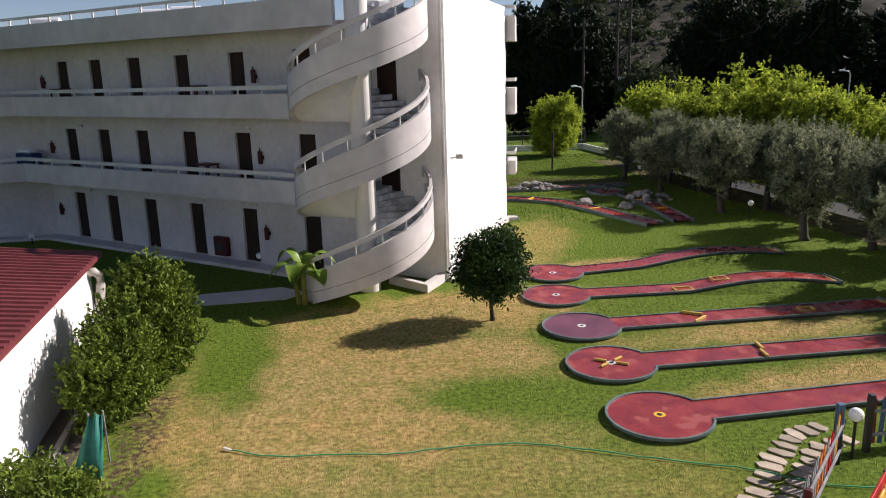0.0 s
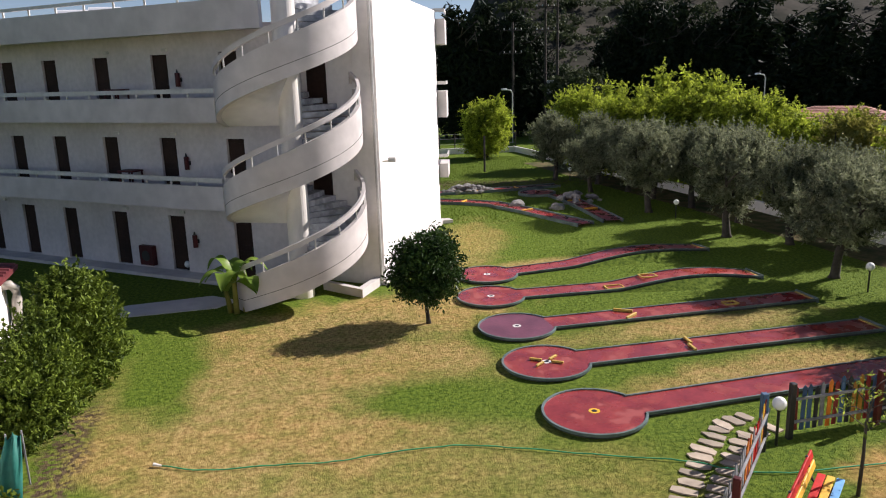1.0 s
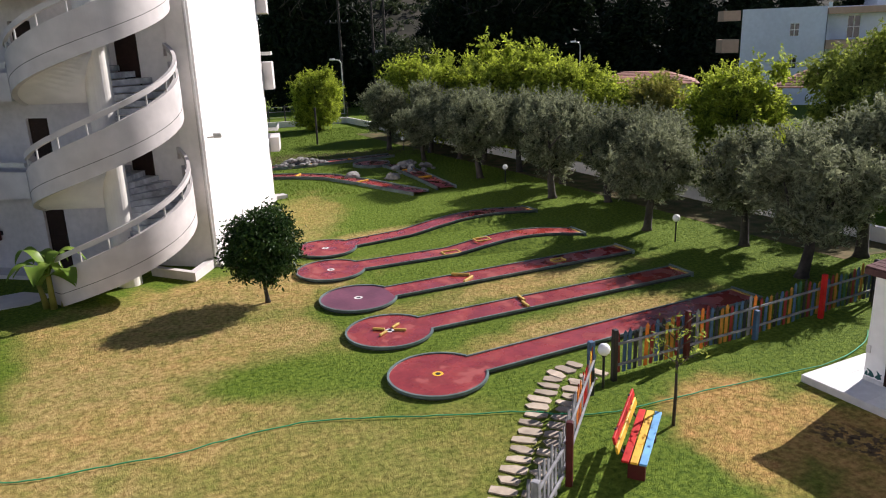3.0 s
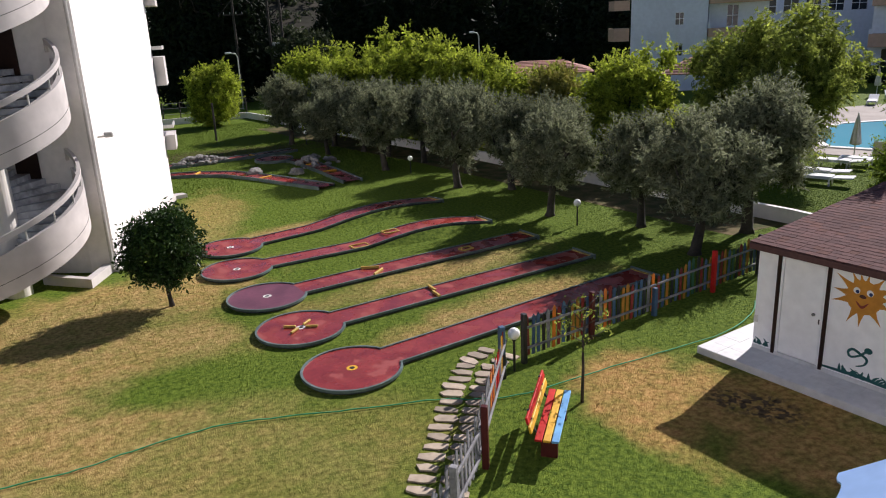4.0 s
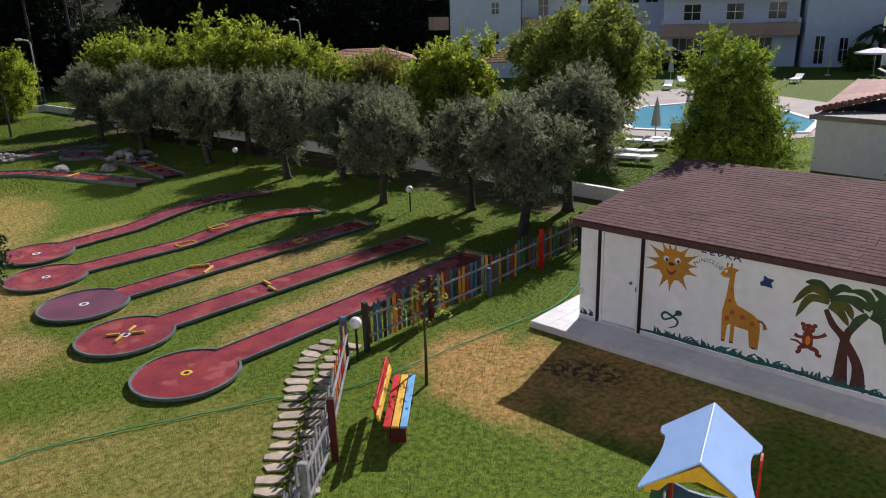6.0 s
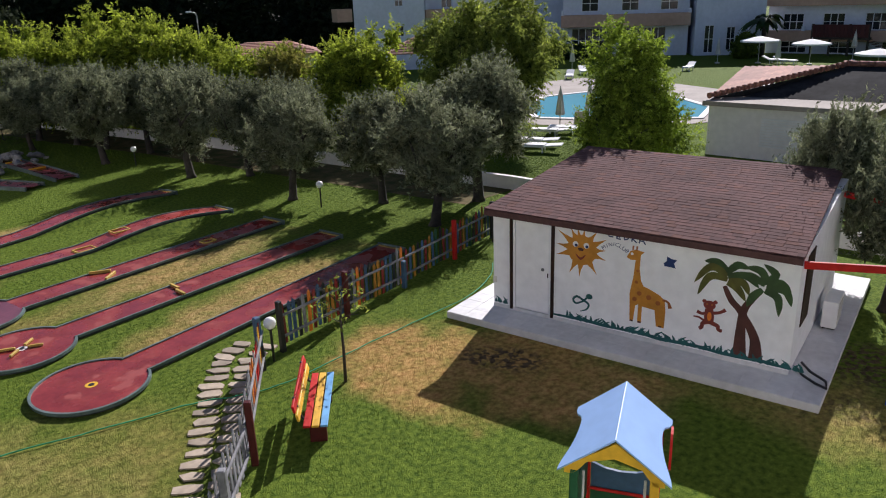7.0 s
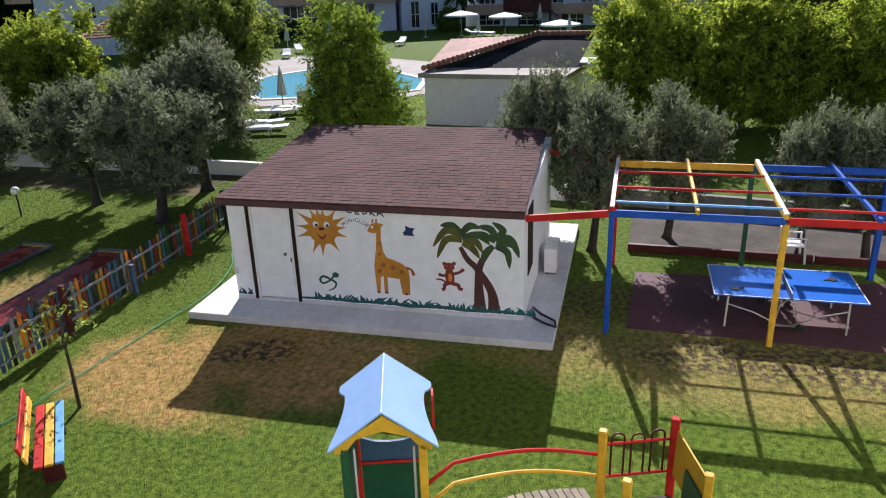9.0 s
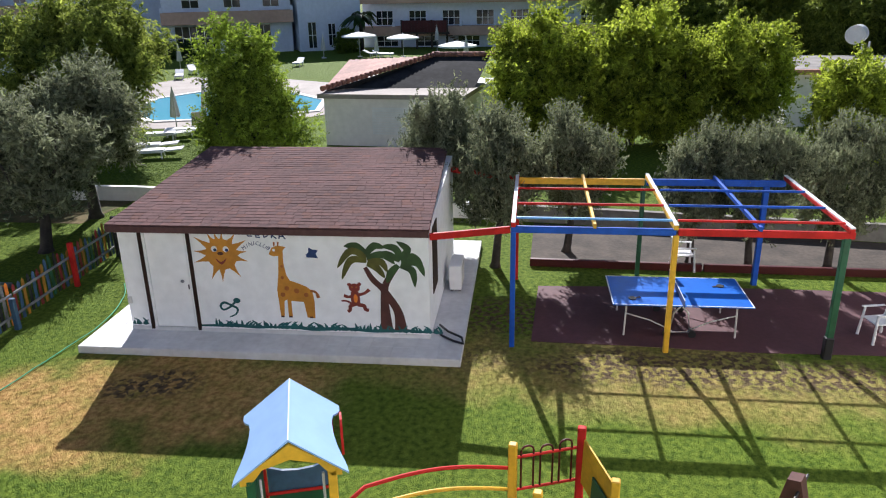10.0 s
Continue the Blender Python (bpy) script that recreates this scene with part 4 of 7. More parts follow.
# hedge bush beside the shed
blobs = [(-6.9, 16.6, 1.4, 0.68, 0.9, 1.4), (-6.8, 17.0, 1.3, 0.62, 0.8, 1.2), (-7.2, 15.4, 1.15, 0.75, 1.0, 1.15), (-7.0, 14.4, 1.0, 0.75, 0.8, 1.0), (-7.1, 13.8, 0.9, 0.55, 0.7, 0.9), (-7.1, 16.4, 2.3, 0.5, 0.5, 0.6)]
me = spray_mesh("crown", blobs, 2300, 14, 0.36, 0.115, 0.44, M["hedge"], 111, 0.9, 0.0, 6000, 0.6)
hb = thing("hedge_bush", "dense dark green hedge bush beside the shed", "hedge")
linked("crown", me, None, hb)
for q in ((-7.2, 16.6), (-7.0, 16.9), (-7.5, 15.4), (-7.1, 14.4), (-7.2, 13.8)):
    part("stem", sweep(bmesh.new(), [(q[0], q[1], -0.05), (q[0] + 0.06, q[1], 0.5), (q[0] - 0.05, q[1] + 0.1, 1.2)], [0.06, 0.05, 0.02], 6), M["bark"], hb)
blobs = [(-6.9, 10.9, 0.5, 0.75, 0.6, 0.55), (-6.3, 10.5, 0.4, 0.5, 0.5, 0.5)]
me = leaves_mesh("crown", blobs, 120, 36, 0.12, 0.42, 0.12, M["hedge"], 115, 0.0, 0.5)
hb = thing("low_bush", "low leafy green bush", "bush")
linked("crown", me, None, hb)
part("stem", sweep(bmesh.new(), [(-6.7, 10.8, -0.05), (-6.7, 10.8, 0.5)], [0.05, 0.02], 6), M["bark"], hb)

# conifers on the far side, shade put into their dark needles, and the hill behind
pine_src = []
for k in range(2):
    g = random.Random(120 + k)
    blobs = [(g.uniform(-0.7, 0.7), g.uniform(-0.7, 0.7), z, (1 - z / 15.5) * 2.5 + 0.5, (1 - z / 15.5) * 2.5 + 0.5, 1.5) for z in (2.5, 4, 5.5, 7, 8.5, 10, 11.5, 13)]
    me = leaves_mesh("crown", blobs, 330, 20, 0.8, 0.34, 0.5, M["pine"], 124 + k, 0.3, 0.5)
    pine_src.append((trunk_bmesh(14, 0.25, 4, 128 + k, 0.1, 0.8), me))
g = random.Random(7)
pine_first = {}
PINES = [(9.2, 82.4, 0.94), (10.6, 81.6, 0.87), (12.4, 83.4, 0.97), (14.3, 81.9, 0.84), (16.0, 81.4, 0.89), (18.3, 83.4, 0.79), (28.7, 86.5, 0.77), (30.0, 85.8, 0.96), (32.2, 85.6, 0.99), (32.7, 82.3, 0.9), (35.3, 84.2, 0.96), (36.7, 82.7, 0.85),
         (38.7, 82.0, 0.82), (40.4, 81.6, 0.9), (42.8, 82.3, 0.81), (47.5, 86.6, 0.78), (49.5, 86.0, 0.84), (45.1, 84.0, 0.76), (52.1, 85.8, 0.71), (54.6, 85.8, 0.66), (54.9, 82.2, 0.67), (58.2, 82.9, 0.62), (63.1, 84.8, 0.64), (67.1, 85.4, 0.67), (72.1, 86.1, 0.68), (76.7, 86.3, 0.65)]
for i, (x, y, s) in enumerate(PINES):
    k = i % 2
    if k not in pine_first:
        pine_first[k] = tree("conifer", "tall conifer with shade put into its dark needle colour", "tree", "dark conifers", (x, y, 0), pine_src[k][0], pine_src[k][1], i * 50, s)
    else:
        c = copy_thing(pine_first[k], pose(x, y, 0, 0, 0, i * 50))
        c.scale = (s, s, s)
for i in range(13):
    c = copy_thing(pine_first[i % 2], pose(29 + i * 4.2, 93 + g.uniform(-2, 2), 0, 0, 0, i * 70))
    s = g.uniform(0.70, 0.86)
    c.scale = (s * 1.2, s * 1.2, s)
for x, y, s in ((20.5, 76.5, 1.0), (23.0, 78.0, 0.9)):
    rb = thing("round_tree", "broad round grey-green tree before the hillside", "tree", "round trees", at=(x, y, 0))
    linked("crown", leaves_mesh("crown", tufted(int(x), 18, 4.2 * s, 2.4 * s, 2.4 * s, 0.7, 1.1), 220, 30, 0.4, 0.4, 0.25, M["roundleaf"], 300 + int(x), 0, 0.5), None, rb)
    part("trunk", trunk_bmesh(5 * s, 0.2, 4, 310, 0.1, 0.4), M["bark"], rb)
bm = bmesh.new()
NX, NY = 70, 24
vs = {}
for i in range(NX + 1):
    for j in range(NY + 1):
        x, y = -160 + i * 7.0, 108 + j * 9.0
        rise = min(1, j / 14) ** 1.2
        z = rise * (46 + 14 * noise.noise(Vector((x * 0.012, y * 0.012, 0))) + 8 * noise.noise(Vector((x * 0.04, y * 0.04, 3)))) * (0.75 + 0.25 * math.tanh(-(x - 120) / 80)) * min(1.0, max(0.0, (x - 0.10 * y) / 16)) - 0.3
        vs[i, j] = bm.verts.new((x, y, z + noise.noise(Vector((x * 0.2, y * 0.2, 5))) * 1.2 * rise))
for i in range(NX):
    for j in range(NY):
        bm.faces.new((vs[i, j], vs[i + 1, j], vs[i + 1, j + 1], vs[i, j + 1])).smooth = True
hill_top = {k: v.co.copy() for k, v in vs.items()}
g = random.Random(31)
scrub = []
while len(scrub) < 900:
    near = g.random() < 0.5
    q = hill_top[g.randint(24, 34) if near else g.randint(22, 48), g.randint(1, 8) if near else g.randint(1, 15)]
    r = g.uniform(0.4, 1.3) if near else g.uniform(0.7, 2.0)
    scrub.append((q.x + g.uniform(-3.5, 3.5), q.y + g.uniform(-4.5, 4.5), q.z + r * 0.25, r * 1.2, r * 1.2, r * 0.8))
tagged(linked("scrub", leaves_mesh("scrub", scrub, 8000, 14, 0.75, 0.5, 0.4, M["roundleaf"], 330, 0, 0.3), None), "low dark scrub bushes scattered over the hillside", "scrub", kind="stuff")
tagged(part("hillside", bm, M["hill"]), "dry scrub hillside rising behind the trees", "hillside", kind="structure")


# ---- low wall, planting bed, paths ----
WALL_LINE = [(21.6, -16), (21.3, 4.0), (20.9, 16.7), (20.2, 21.6), (18.3, 35.2), (16.6, 43.4), (14.2, 57.0), (12.6, 65.4), (-2.0, 65.2)]
low_wall = part("garden_wall", band(bmesh.new(), WALL_LINE[:0:-1], 0, 0.5, 0.18), M["white_wall"])
tagged(low_wall, "low white rendered garden wall along the trees", "wall", kind="structure")
tagged(part("garden_wall", band(bmesh.new(), WALL_LINE[1::-1], 0, 0.5, 0.18), M["old_wall"]), "low garden wall, grey along the stretch behind the pergola", "wall", kind="structure")
# soil strip along the wall that also stands in for the trees' shadow
bed = [(x - 2.6, y) for x, y in WALL_LINE[2:7]] + [(x - 0.02, y) for x, y in WALL_LINE[2:7][::-1]]
tagged(part("planting_bed", prism(bmesh.new(), bed, -0.05, 0.006), M["earth"]), "brown soil strip under the trees, darkened for their shade", "soil bed", kind="structure")
tagged(part("soil_bed", prism(bmesh.new(), [(17.75, 2.6), (18.95, -7.5), (21.4, -7.5), (21.2, 3.0)], -0.05, 0.008), M["soil"]), "dry soil bed behind the pergola", "soil bed", kind="structure")
edge = thing("timber_edging", "dark red-brown timber edging of the soil bed", "edging")
for a, b in (((17.72, 2.6), (18.2, -1.6)), ((18.22, -1.65), (18.95, -7.5))):
    part("beam", beam(bmesh.new(), (*a, 0.1), (*b, 0.1), 0.12, 0.2), M["red_box"], edge)
pth = thing("concrete_path", "plain grey concrete path to the stair", "path", kind="structure")
part("path", prism(bmesh.new(), [(-10.2, 21.9), (-7.9, 22.25), (-5.2, 22.7), (-4.6, 23.4), (-5.6, 24.1), (-8.6, 23.4), (-10.4, 23.1)], -0.05, 0.02), M["concrete_paint"], pth)

# stepping stones: two ragged rows beside the near fence
stones = thing("stepping_stone_path", "path of pale irregular flagstones set in grass", "path", kind="structure")
rng = random.Random(12)
LEFT = [(2.3, 7.6), (3.55, 9.25), (4.83, 11.03), (5.6, 12.1), (6.35, 12.95), (7.2, 13.4)]


def along(line, k):
    seg = [math.dist(a, b) for a, b in zip(line, line[1:])]
    d = k * sum(seg)
    for (a, b), s in zip(zip(line, line[1:]), seg):
        if d <= s:
            return lerp(a, b, d / s), ((b[0] - a[0]) / s, (b[1] - a[1]) / s)
        d -= s
    a, b = line[-2:]
    s = math.dist(a, b)
    return b, ((b[0] - a[0]) / s, (b[1] - a[1]) / s)


ROWS = 24
for i in range(ROWS):
    (x, y), (dx, dy) = along(LEFT, (i + 0.5) / ROWS)
    for col in range(2):
        off = 0.24 + col * 0.52 + rng.uniform(-0.04, 0.04)
        cx, cy = x + dy * off, y - dx * off
        n = rng.choice((5, 6, 6))
        w, h = rng.uniform(0.23, 0.29), rng.uniform(0.105, 0.14)
        ph = rng.random()
        o = []
        for j in range(n):
            a = (j + ph + rng.uniform(-0.2, 0.2)) * 2 * math.pi / n
            u, v = max(-0.85, min(0.85, math.cos(a) * 1.2)) * w, max(-0.85, min(0.85, math.sin(a) * 1.2)) * h
            o.append((cx + dy * u + dx * v, cy - dx * u + dy * v))
        bm = prism(bmesh.new(), o, -0.02, rng.uniform(0.025, 0.04))
        part("flagstone", bm, M["stone"], stones)

# ---- fences ----
COLOURS = ("deep_red", "dull_blue", "mustard", "black_wood", "dull_blue", "deep_red", "mustard", "dull_blue", "green", "black_wood")

BRIGHT_COLOURS = ("mustard", "deep_red", "dull_blue", "dull_blue", "black_wood", "grey_wood", "orange", "deep_red", "dull_blue", "black_wood", "mustard")


def picket_mesh(h, name, mat):
    me = bpy.data.meshes.new("picket")
    b2 = prism(bmesh.new(), [(-0.043, 0), (0.043, 0), (0.043, h - 0.06), (0.0, h), (-0.043, h - 0.06)], -0.01, 0.01, Matrix(((1, 0, 0, 0), (0, 0, 1, 0), (0, 1, 0, 0), (0, 0, 0, 1))))
    b2.to_mesh(me)
    b2.free()
    me.materials.append(mat)
    return me


PICKETS = {(c, h): picket_mesh(h, c, M[c]) for c in sorted(set(COLOURS) | {"grey_wood", "orange", "yellow", "red"}) for h in (0.86, 0.92, 0.98)}


def fence(label, a, b, posts, colours, post_cols, seed, gap=0.168, face=-1):
    """A picket fence from a to b: two rails on one face, single pickets, square posts."""
    a, b = Vector(a), Vector(b)
    d = (b - a).normalized()
    ang = math.degrees(math.atan2(d.y, d.x))
    length = (b - a).length
    f = thing("picket_fence", label, "fence", "picket fences", at=(a.x, a.y, 0), turn=ang)
    g = random.Random(seed)
    for z in (0.25, 0.72):
        part("rail", boxed(0, min(face * 0.05, face * 0.012), z, length, max(face * 0.05, face * 0.012), z + 0.055, None, 0.006), M["grey_wood"], f, "weathered grey rail")
    n = int(length / gap)
    for i in range(n):
        x = (i + 0.5) * length / n
        c = colours[i % len(colours)] if not callable(colours) else colours(x / length, g)
        ob = linked("picket", PICKETS[(c, g.choice((0.86, 0.92, 0.98)))], None, f)
        ob.matrix_basis = pose(x, -face * 0.012, 0.08 + g.uniform(-0.02, 0.02), g.uniform(-1, 1), g.uniform(-1.6, 1.6), 0)
    for x, col in zip(posts, post_cols):
        bm = boxed(x * length - 0.055, min(face * 0.17, face * 0.06), -0.02, x * length + 0.055, max(face * 0.17, face * 0.06), 0.72 if col == "dull_blue" else 1.14, None, 0.012)
        part("post", bm, M[col], f, "painted square fence post")
    return f


fence("multicoloured wooden picket fence along the minigolf lawn", (7.55, 12.28), (11.75, 12.9), (0.0, 0.47, 0.97), BRIGHT_COLOURS, ("black_wood", "red_box", "dull_blue"), 3, 0.145)
fence("multicoloured wooden picket fence ending at the hut", (11.82, 12.92), (16.1, 13.72), (0.5, 0.98), COLOURS, ("red", "black_wood"), 4)
mixc = lambda k, g: g.choice(("mustard", "yellow", "orange", "red", "dull_blue", "deep_red", "grey_wood")) if k < 0.6 else "grey_wood"
fence("wooden picket fence beside the stepping stones, partly bare grey wood", (6.98, 11.97), (4.83, 9.2), (0.98,), mixc, ("red_box",), 5, 0.18, 1)
fence("bare grey wooden picket fence", (4.8, 9.12), (2.6, 6.9), (0.5, 1.0), lambda k, g: "grey_wood", ("grey_wood", "grey_wood"), 6, 0.18, 1)
post = thing("fence_post", "blue square gate post at the fence corner", "post", at=(6.81, 11.80, 0))
part("shaft", boxed(-0.06, -0.06, -0.02, 0.06, 0.06, 1.15, None, 0.012), M["dull_blue"], post)
part("foot_band", boxed(-0.064, -0.064, -0.02, 0.064, 0.064, 0.55, None, 0.012), M["black_wood"], post, "black painted lower half")

# ---- bench ----
BENCH = pose(6.485, 9.41, 0, 0, 0, math.degrees(math.atan2(1.33, 1.18)))
bench = thing("garden_bench", "slatted garden bench painted red, yellow and light blue", "bench")
for y, c in ((0.17, "red"), (0.03, "yellow"), (-0.11, "sky_blue")):
    part("seat_slat", boxed(-0.9, y - 0.06, 0.41, 0.9, y + 0.06, 0.45, BENCH, 0.008), M[c], bench)
for z, c in ((0.60, "yellow"), (0.76, "red")):
    part("back_slat", boxed(-0.9, -0.02, -0.065, 0.9, 0.02, 0.065, BENCH @ pose(0, 0.30 + (z - 0.6) * 0.3, z, -15), 0.008), M[c], bench)
for x in (-0.62, 0.62):
    bm = sweep(bmesh.new(), [BENCH @ Vector(q) for q in ((x, -0.14, 0.40), (x, 0.2, 0.39), (x, 0.27, 0.46), (x, 0.38, 0.84))], 0.022, 6)
    part("bracket", bm, M["black_metal"], bench)
    part("leg", boxed(x - 0.05, -0.12, -0.02, x + 0.05, 0.16, 0.385, BENCH, 0.01), M["red_box"], bench, "dark red leg block")

# ---- sapling, globe lamps, hose ----
sap = thing("sapling", "thin young tree with sparse leaves on the dry lawn", "tree", at=(7.61, 10.17, 0))
bm = sweep(bmesh.new(), [(0, 0, -0.03), (0.03, 0.02, 0.7), (0.0, 0.0, 1.3), (0.03, -0.05, 1.75)], [0.035, 0.028, 0.022, 0.012], 7)
for i in range(9):
    a, z = i * 2.4, 1.15 + i * 0.08
    twig = sweep(bmesh.new(), [(0, 0, z), (math.cos(a) * 0.25, math.sin(a) * 0.25, z + 0.16), (math.cos(a) * 0.5, math.sin(a) * 0.5, z + 0.22)], [0.010, 0.007, 0.003], 5)
    part("branch", twig, M["bark"], sap)
part("trunk", bm, M["bark"], sap)
linked("crown", leaves_mesh("crown", [(0, 0, 1.65, 0.55, 0.55, 0.45)], 24, 6, 0.09, 0.4, 0.07, M["willow"], 131, 0.2, 0.3), None, sap)


def globe_lamp(x, y, h, r=0.13, label="white globe garden lamp on a black post"):
    g = thing("garden_lamp", label, "lamp", "globe garden lamps", at=(x, y, 0))
    part("post", rod(bmesh.new(), (0, 0, -0.02), (0, 0, h - r * 1.7), 0.028, None, 10), M["black_metal"], g)
    part("collar", rod(bmesh.new(), (0, 0, h - r * 2.1), (0, 0, h - r * 1.6), 0.05, 0.06, 12), M["black_metal"], g)
    part("globe", ball(bmesh.new(), (0, 0, h - r), r), M["globe"], g)


for x, y, h in ((7.19, 11.95, 0.98), (15.0, 20.57, 0.95), (14.07, 33.14, 0.9), (12.55, 46.47, 0.9), (15.78, 13.35, 1.05), (-7.1, 27.3, 0.5), (-18.5, 32.3, 0.5)):
    globe_lamp(x, y, h)
hose_pts = [(-4.26, 12.84), (-3.44, 12.58), (-2.16, 12.55), (-1.09, 12.53), (-0.24, 12.67), (1.18, 12.80), (2.19, 12.57), (3.67, 12.09), (5.24, 11.62), (5.90, 11.24), (6.89, 10.96), (8.95, 11.02), (10.5, 11.05), (12.15, 11.09), (13.6, 11.6), (14.4, 12.2)]
fine = []
for i in range(len(hose_pts) - 1):
    p0, p1, p2, p3 = (Vector(hose_pts[max(0, min(len(hose_pts) - 1, i + k))]) for k in (-1, 0, 1, 2))
    for j in range(6):
        t = j / 6
        q = 0.5 * ((2 * p1) + (p2 - p0) * t + (2 * p0 - 5 * p1 + 4 * p2 - p3) * t * t + (3 * p1 - p0 - 3 * p2 + p3) * t ** 3)
        fine.append((q.x, q.y, 0.035 + 0.01 * math.sin(i * 3 + j)))
hose = thing("garden_hose", "thin green garden hose lying across the lawn", "hose")
part("tube", sweep(bmesh.new(), fine, 0.0125, 6), M["hose"], hose)
part("nozzle", rod(bmesh.new(), (fine[0][0] - 0.16, fine[0][1] + 0.05, 0.05), fine[0], 0.035, 0.018, 8), M["parasol"], hose, "pale sprinkler head")

# ---- red-roofed shed and what stands by it ----
SHED = pose(-9.43, 18.8, 0, 0, 0, 102.2)
shed = thing("shed", "white shed with a dark red ribbed metal roof", "shed")
part("wall", boxed(-14, 0.0, 0, 0, 0.2, 2.45, SHED), M["white_wall"], shed, "sunlit white side wall")
part("wall", boxed(-0.2, 0.205, 0, 0, 5.0, 2.45, SHED), M["white_wall"], shed)
shed_roof = part("roof", boxed(-14, -0.25, 0, 0.25, 5.4, 0.05, SHED @ pose(0, 0, 2.55, 7)), M["red_sheet"], shed, "dark red ribbed metal roof")
for i in range(48):
    x = 0.2 - i * 0.29
    part("roof_rib", prism(bmesh.new(), [(x - 0.05, 0), (x + 0.05, 0), (x + 0.03, 0.045), (x - 0.03, 0.045)], -0.25, 5.4, SHED @ pose(0, 0, 2.603, 7) @ Matrix(((1, 0, 0, 0), (0, 0, 1, 0), (0, 1, 0, 0), (0, 0, 0, 1)))), M["red_sheet"], shed_roof)
part("flashing", boxed(-14, -0.29, -0.06, 0.29, -0.253, 0.05, SHED @ pose(0, 0, 2.55, 7)), M["red_sheet"], shed)
tagged(part("soil_strip", prism(bmesh.new(), [(-9.38, 18.6), (-7.70, 10.98), (-6.95, 11.1), (-8.25, 18.8)], -0.05, 0.008), M["soil"]), "dark bare soil between the shed and the hedge", "soil strip", kind="structure")
kerb = thing("concrete_kerb", "grey concrete kerb along the soil beside the shed", "kerb")
part("kerb_stone", beam(bmesh.new(), (-7.25, 11.1, 0.06), (-8.7, 17.6, 0.06), 0.14, 0.16), M["old_wall"], kerb)
duct = thing("ventilation_pipe", "fat beige pipe with elbow on the shed's corner", "pipe")
part("tube", sweep(bmesh.new(), [SHED @ Vector(q) for q in ((-0.25, 0.02, 2.16), (-0.25, -0.16, 2.18), (-0.14, -0.24, 2.05), (-0.02, -0.22, 1.75), (-0.08, -0.18, 1.4), (-0.16, -0.17, 1.1), (-0.16, -0.17, 0.0))], 0.12, 12), M["duct"], duct)
for z in (0.55, 1.0):
    part("collar", rod(bmesh.new(), SHED @ Vector((-0.16, -0.17, z - 0.1)), SHED @ Vector((-0.16, -0.17, z - 0.03)), 0.14, None, 14), M["duct"], duct)
net = thing("shade_net", "green plastic shade net strung low by the bush", "netting")
bm = bmesh.new()
rows = []
for i in range(13):
    k = i / 12
    foot, head = Vector((-6.95 + 0.6 * k, 12.02 - 0.08 * k, 0.01)), Vector((-6.70 + 0.2 * k, 12.45 + 0.1 * k, 1.02 - 0.06 * math.sin(k * 9)))
    rows.append([bm.verts.new(foot.lerp(head, j / 3) + Vector((0, 0.04 * math.sin(k * 13 + j), 0))) for j in range(4)])
for p, q in zip(rows, rows[1:]):
    for j in range(3):
        bm.faces.new((p[j], q[j], q[j + 1], p[j + 1])).smooth = True
o = part("sheet", bm, M["net"], net)
sm = o.modifiers.new("thick", "SOLIDIFY")
sm.thickness = 0.012
for x, y in ((-6.71, 12.47), (-6.49, 12.58)):
    part("stake", rod(bmesh.new(), (x, y, -0.02), (x, y, 1.06), 0.018), M["grey_wood"], net)

# banana plant by the stair
ban = thing("banana_plant", "banana plant with arching bright green leaves", "plant", at=(-4.46, 22.07, 0))
g = random.Random(5)
for x, y, h in ((0, 0, 1.05), (0.25, 0.15, 0.85), (-0.2, 0.12, 0.7)):
    part("stem", sweep(bmesh.new(), [(x, y, -0.03), (x * 1.2, y, h * 0.5), (x * 1.5, y, h)], [0.10, 0.08, 0.06], 9), M["yellowgreen"], ban)
for i in range(13):
    a = i * 2.399
    x0, y0, h = ((0, 0, 1.0), (0.35, 0.15, 0.8), (-0.28, 0.12, 0.66))[i % 3]
    L0, rise = g.uniform(0.75, 1.25), g.uniform(0.9, 1.7)
    bm = bmesh.new()
    prev = None
    for j in range(11):
        k = j / 10
        c = Vector((x0 + math.cos(a) * L0 * k, y0 + math.sin(a) * L0 * k, h + rise * k * 1.6 - (rise * 1.2 + 0.35) * k * k))
        w = 0.19 * math.sin(math.pi * min(1, 0.08 + k * 0.92)) ** 0.7 + 0.012
        s = Vector((-math.sin(a), math.cos(a), 0)) * w
        row = [bm.verts.new(c + s + Vector((0, 0, 0.05))), bm.verts.new(c), bm.verts.new(c - s + Vector((0, 0, 0.05)))]
        if prev:
            bm.faces.new((prev[0], row[0], row[1], prev[1])).smooth = True
            bm.faces.new((prev[1], row[1], row[2], prev[2])).smooth = True
        prev = row
    part("leaf", bm, M["banana"], ban)

# ---- hut details: door, painting, shingles, paving ----
d = part("door", boxed(0.57, -0.006, 0.25, 1.39, 0.05, 2.285, HUT, 0.004), M["hut_wall"], hut, "plain white door, shut")
part("handle", ball(bmesh.new(), HUT @ Vector((1.25, -0.035, 1.28)), 0.035), M["grey_wood"], d, "round metal knob")
part("lock", boxed(1.345, -0.012, 1.10, 1.37, -0.006, 1.2, HUT), M["black_metal"], d)
for x in (0.43, 1.44):
    part("door_jamb", boxed(x, -0.03, 0.19, x + 0.07, 0.0, 2.4, HUT), M["door"], hut, "dark brown door post")
part("door_frame", boxed(0.505, -0.016, 2.29, 1.435, 0.1, 2.35, HUT, 0.004), M["hut_wall"], hut)
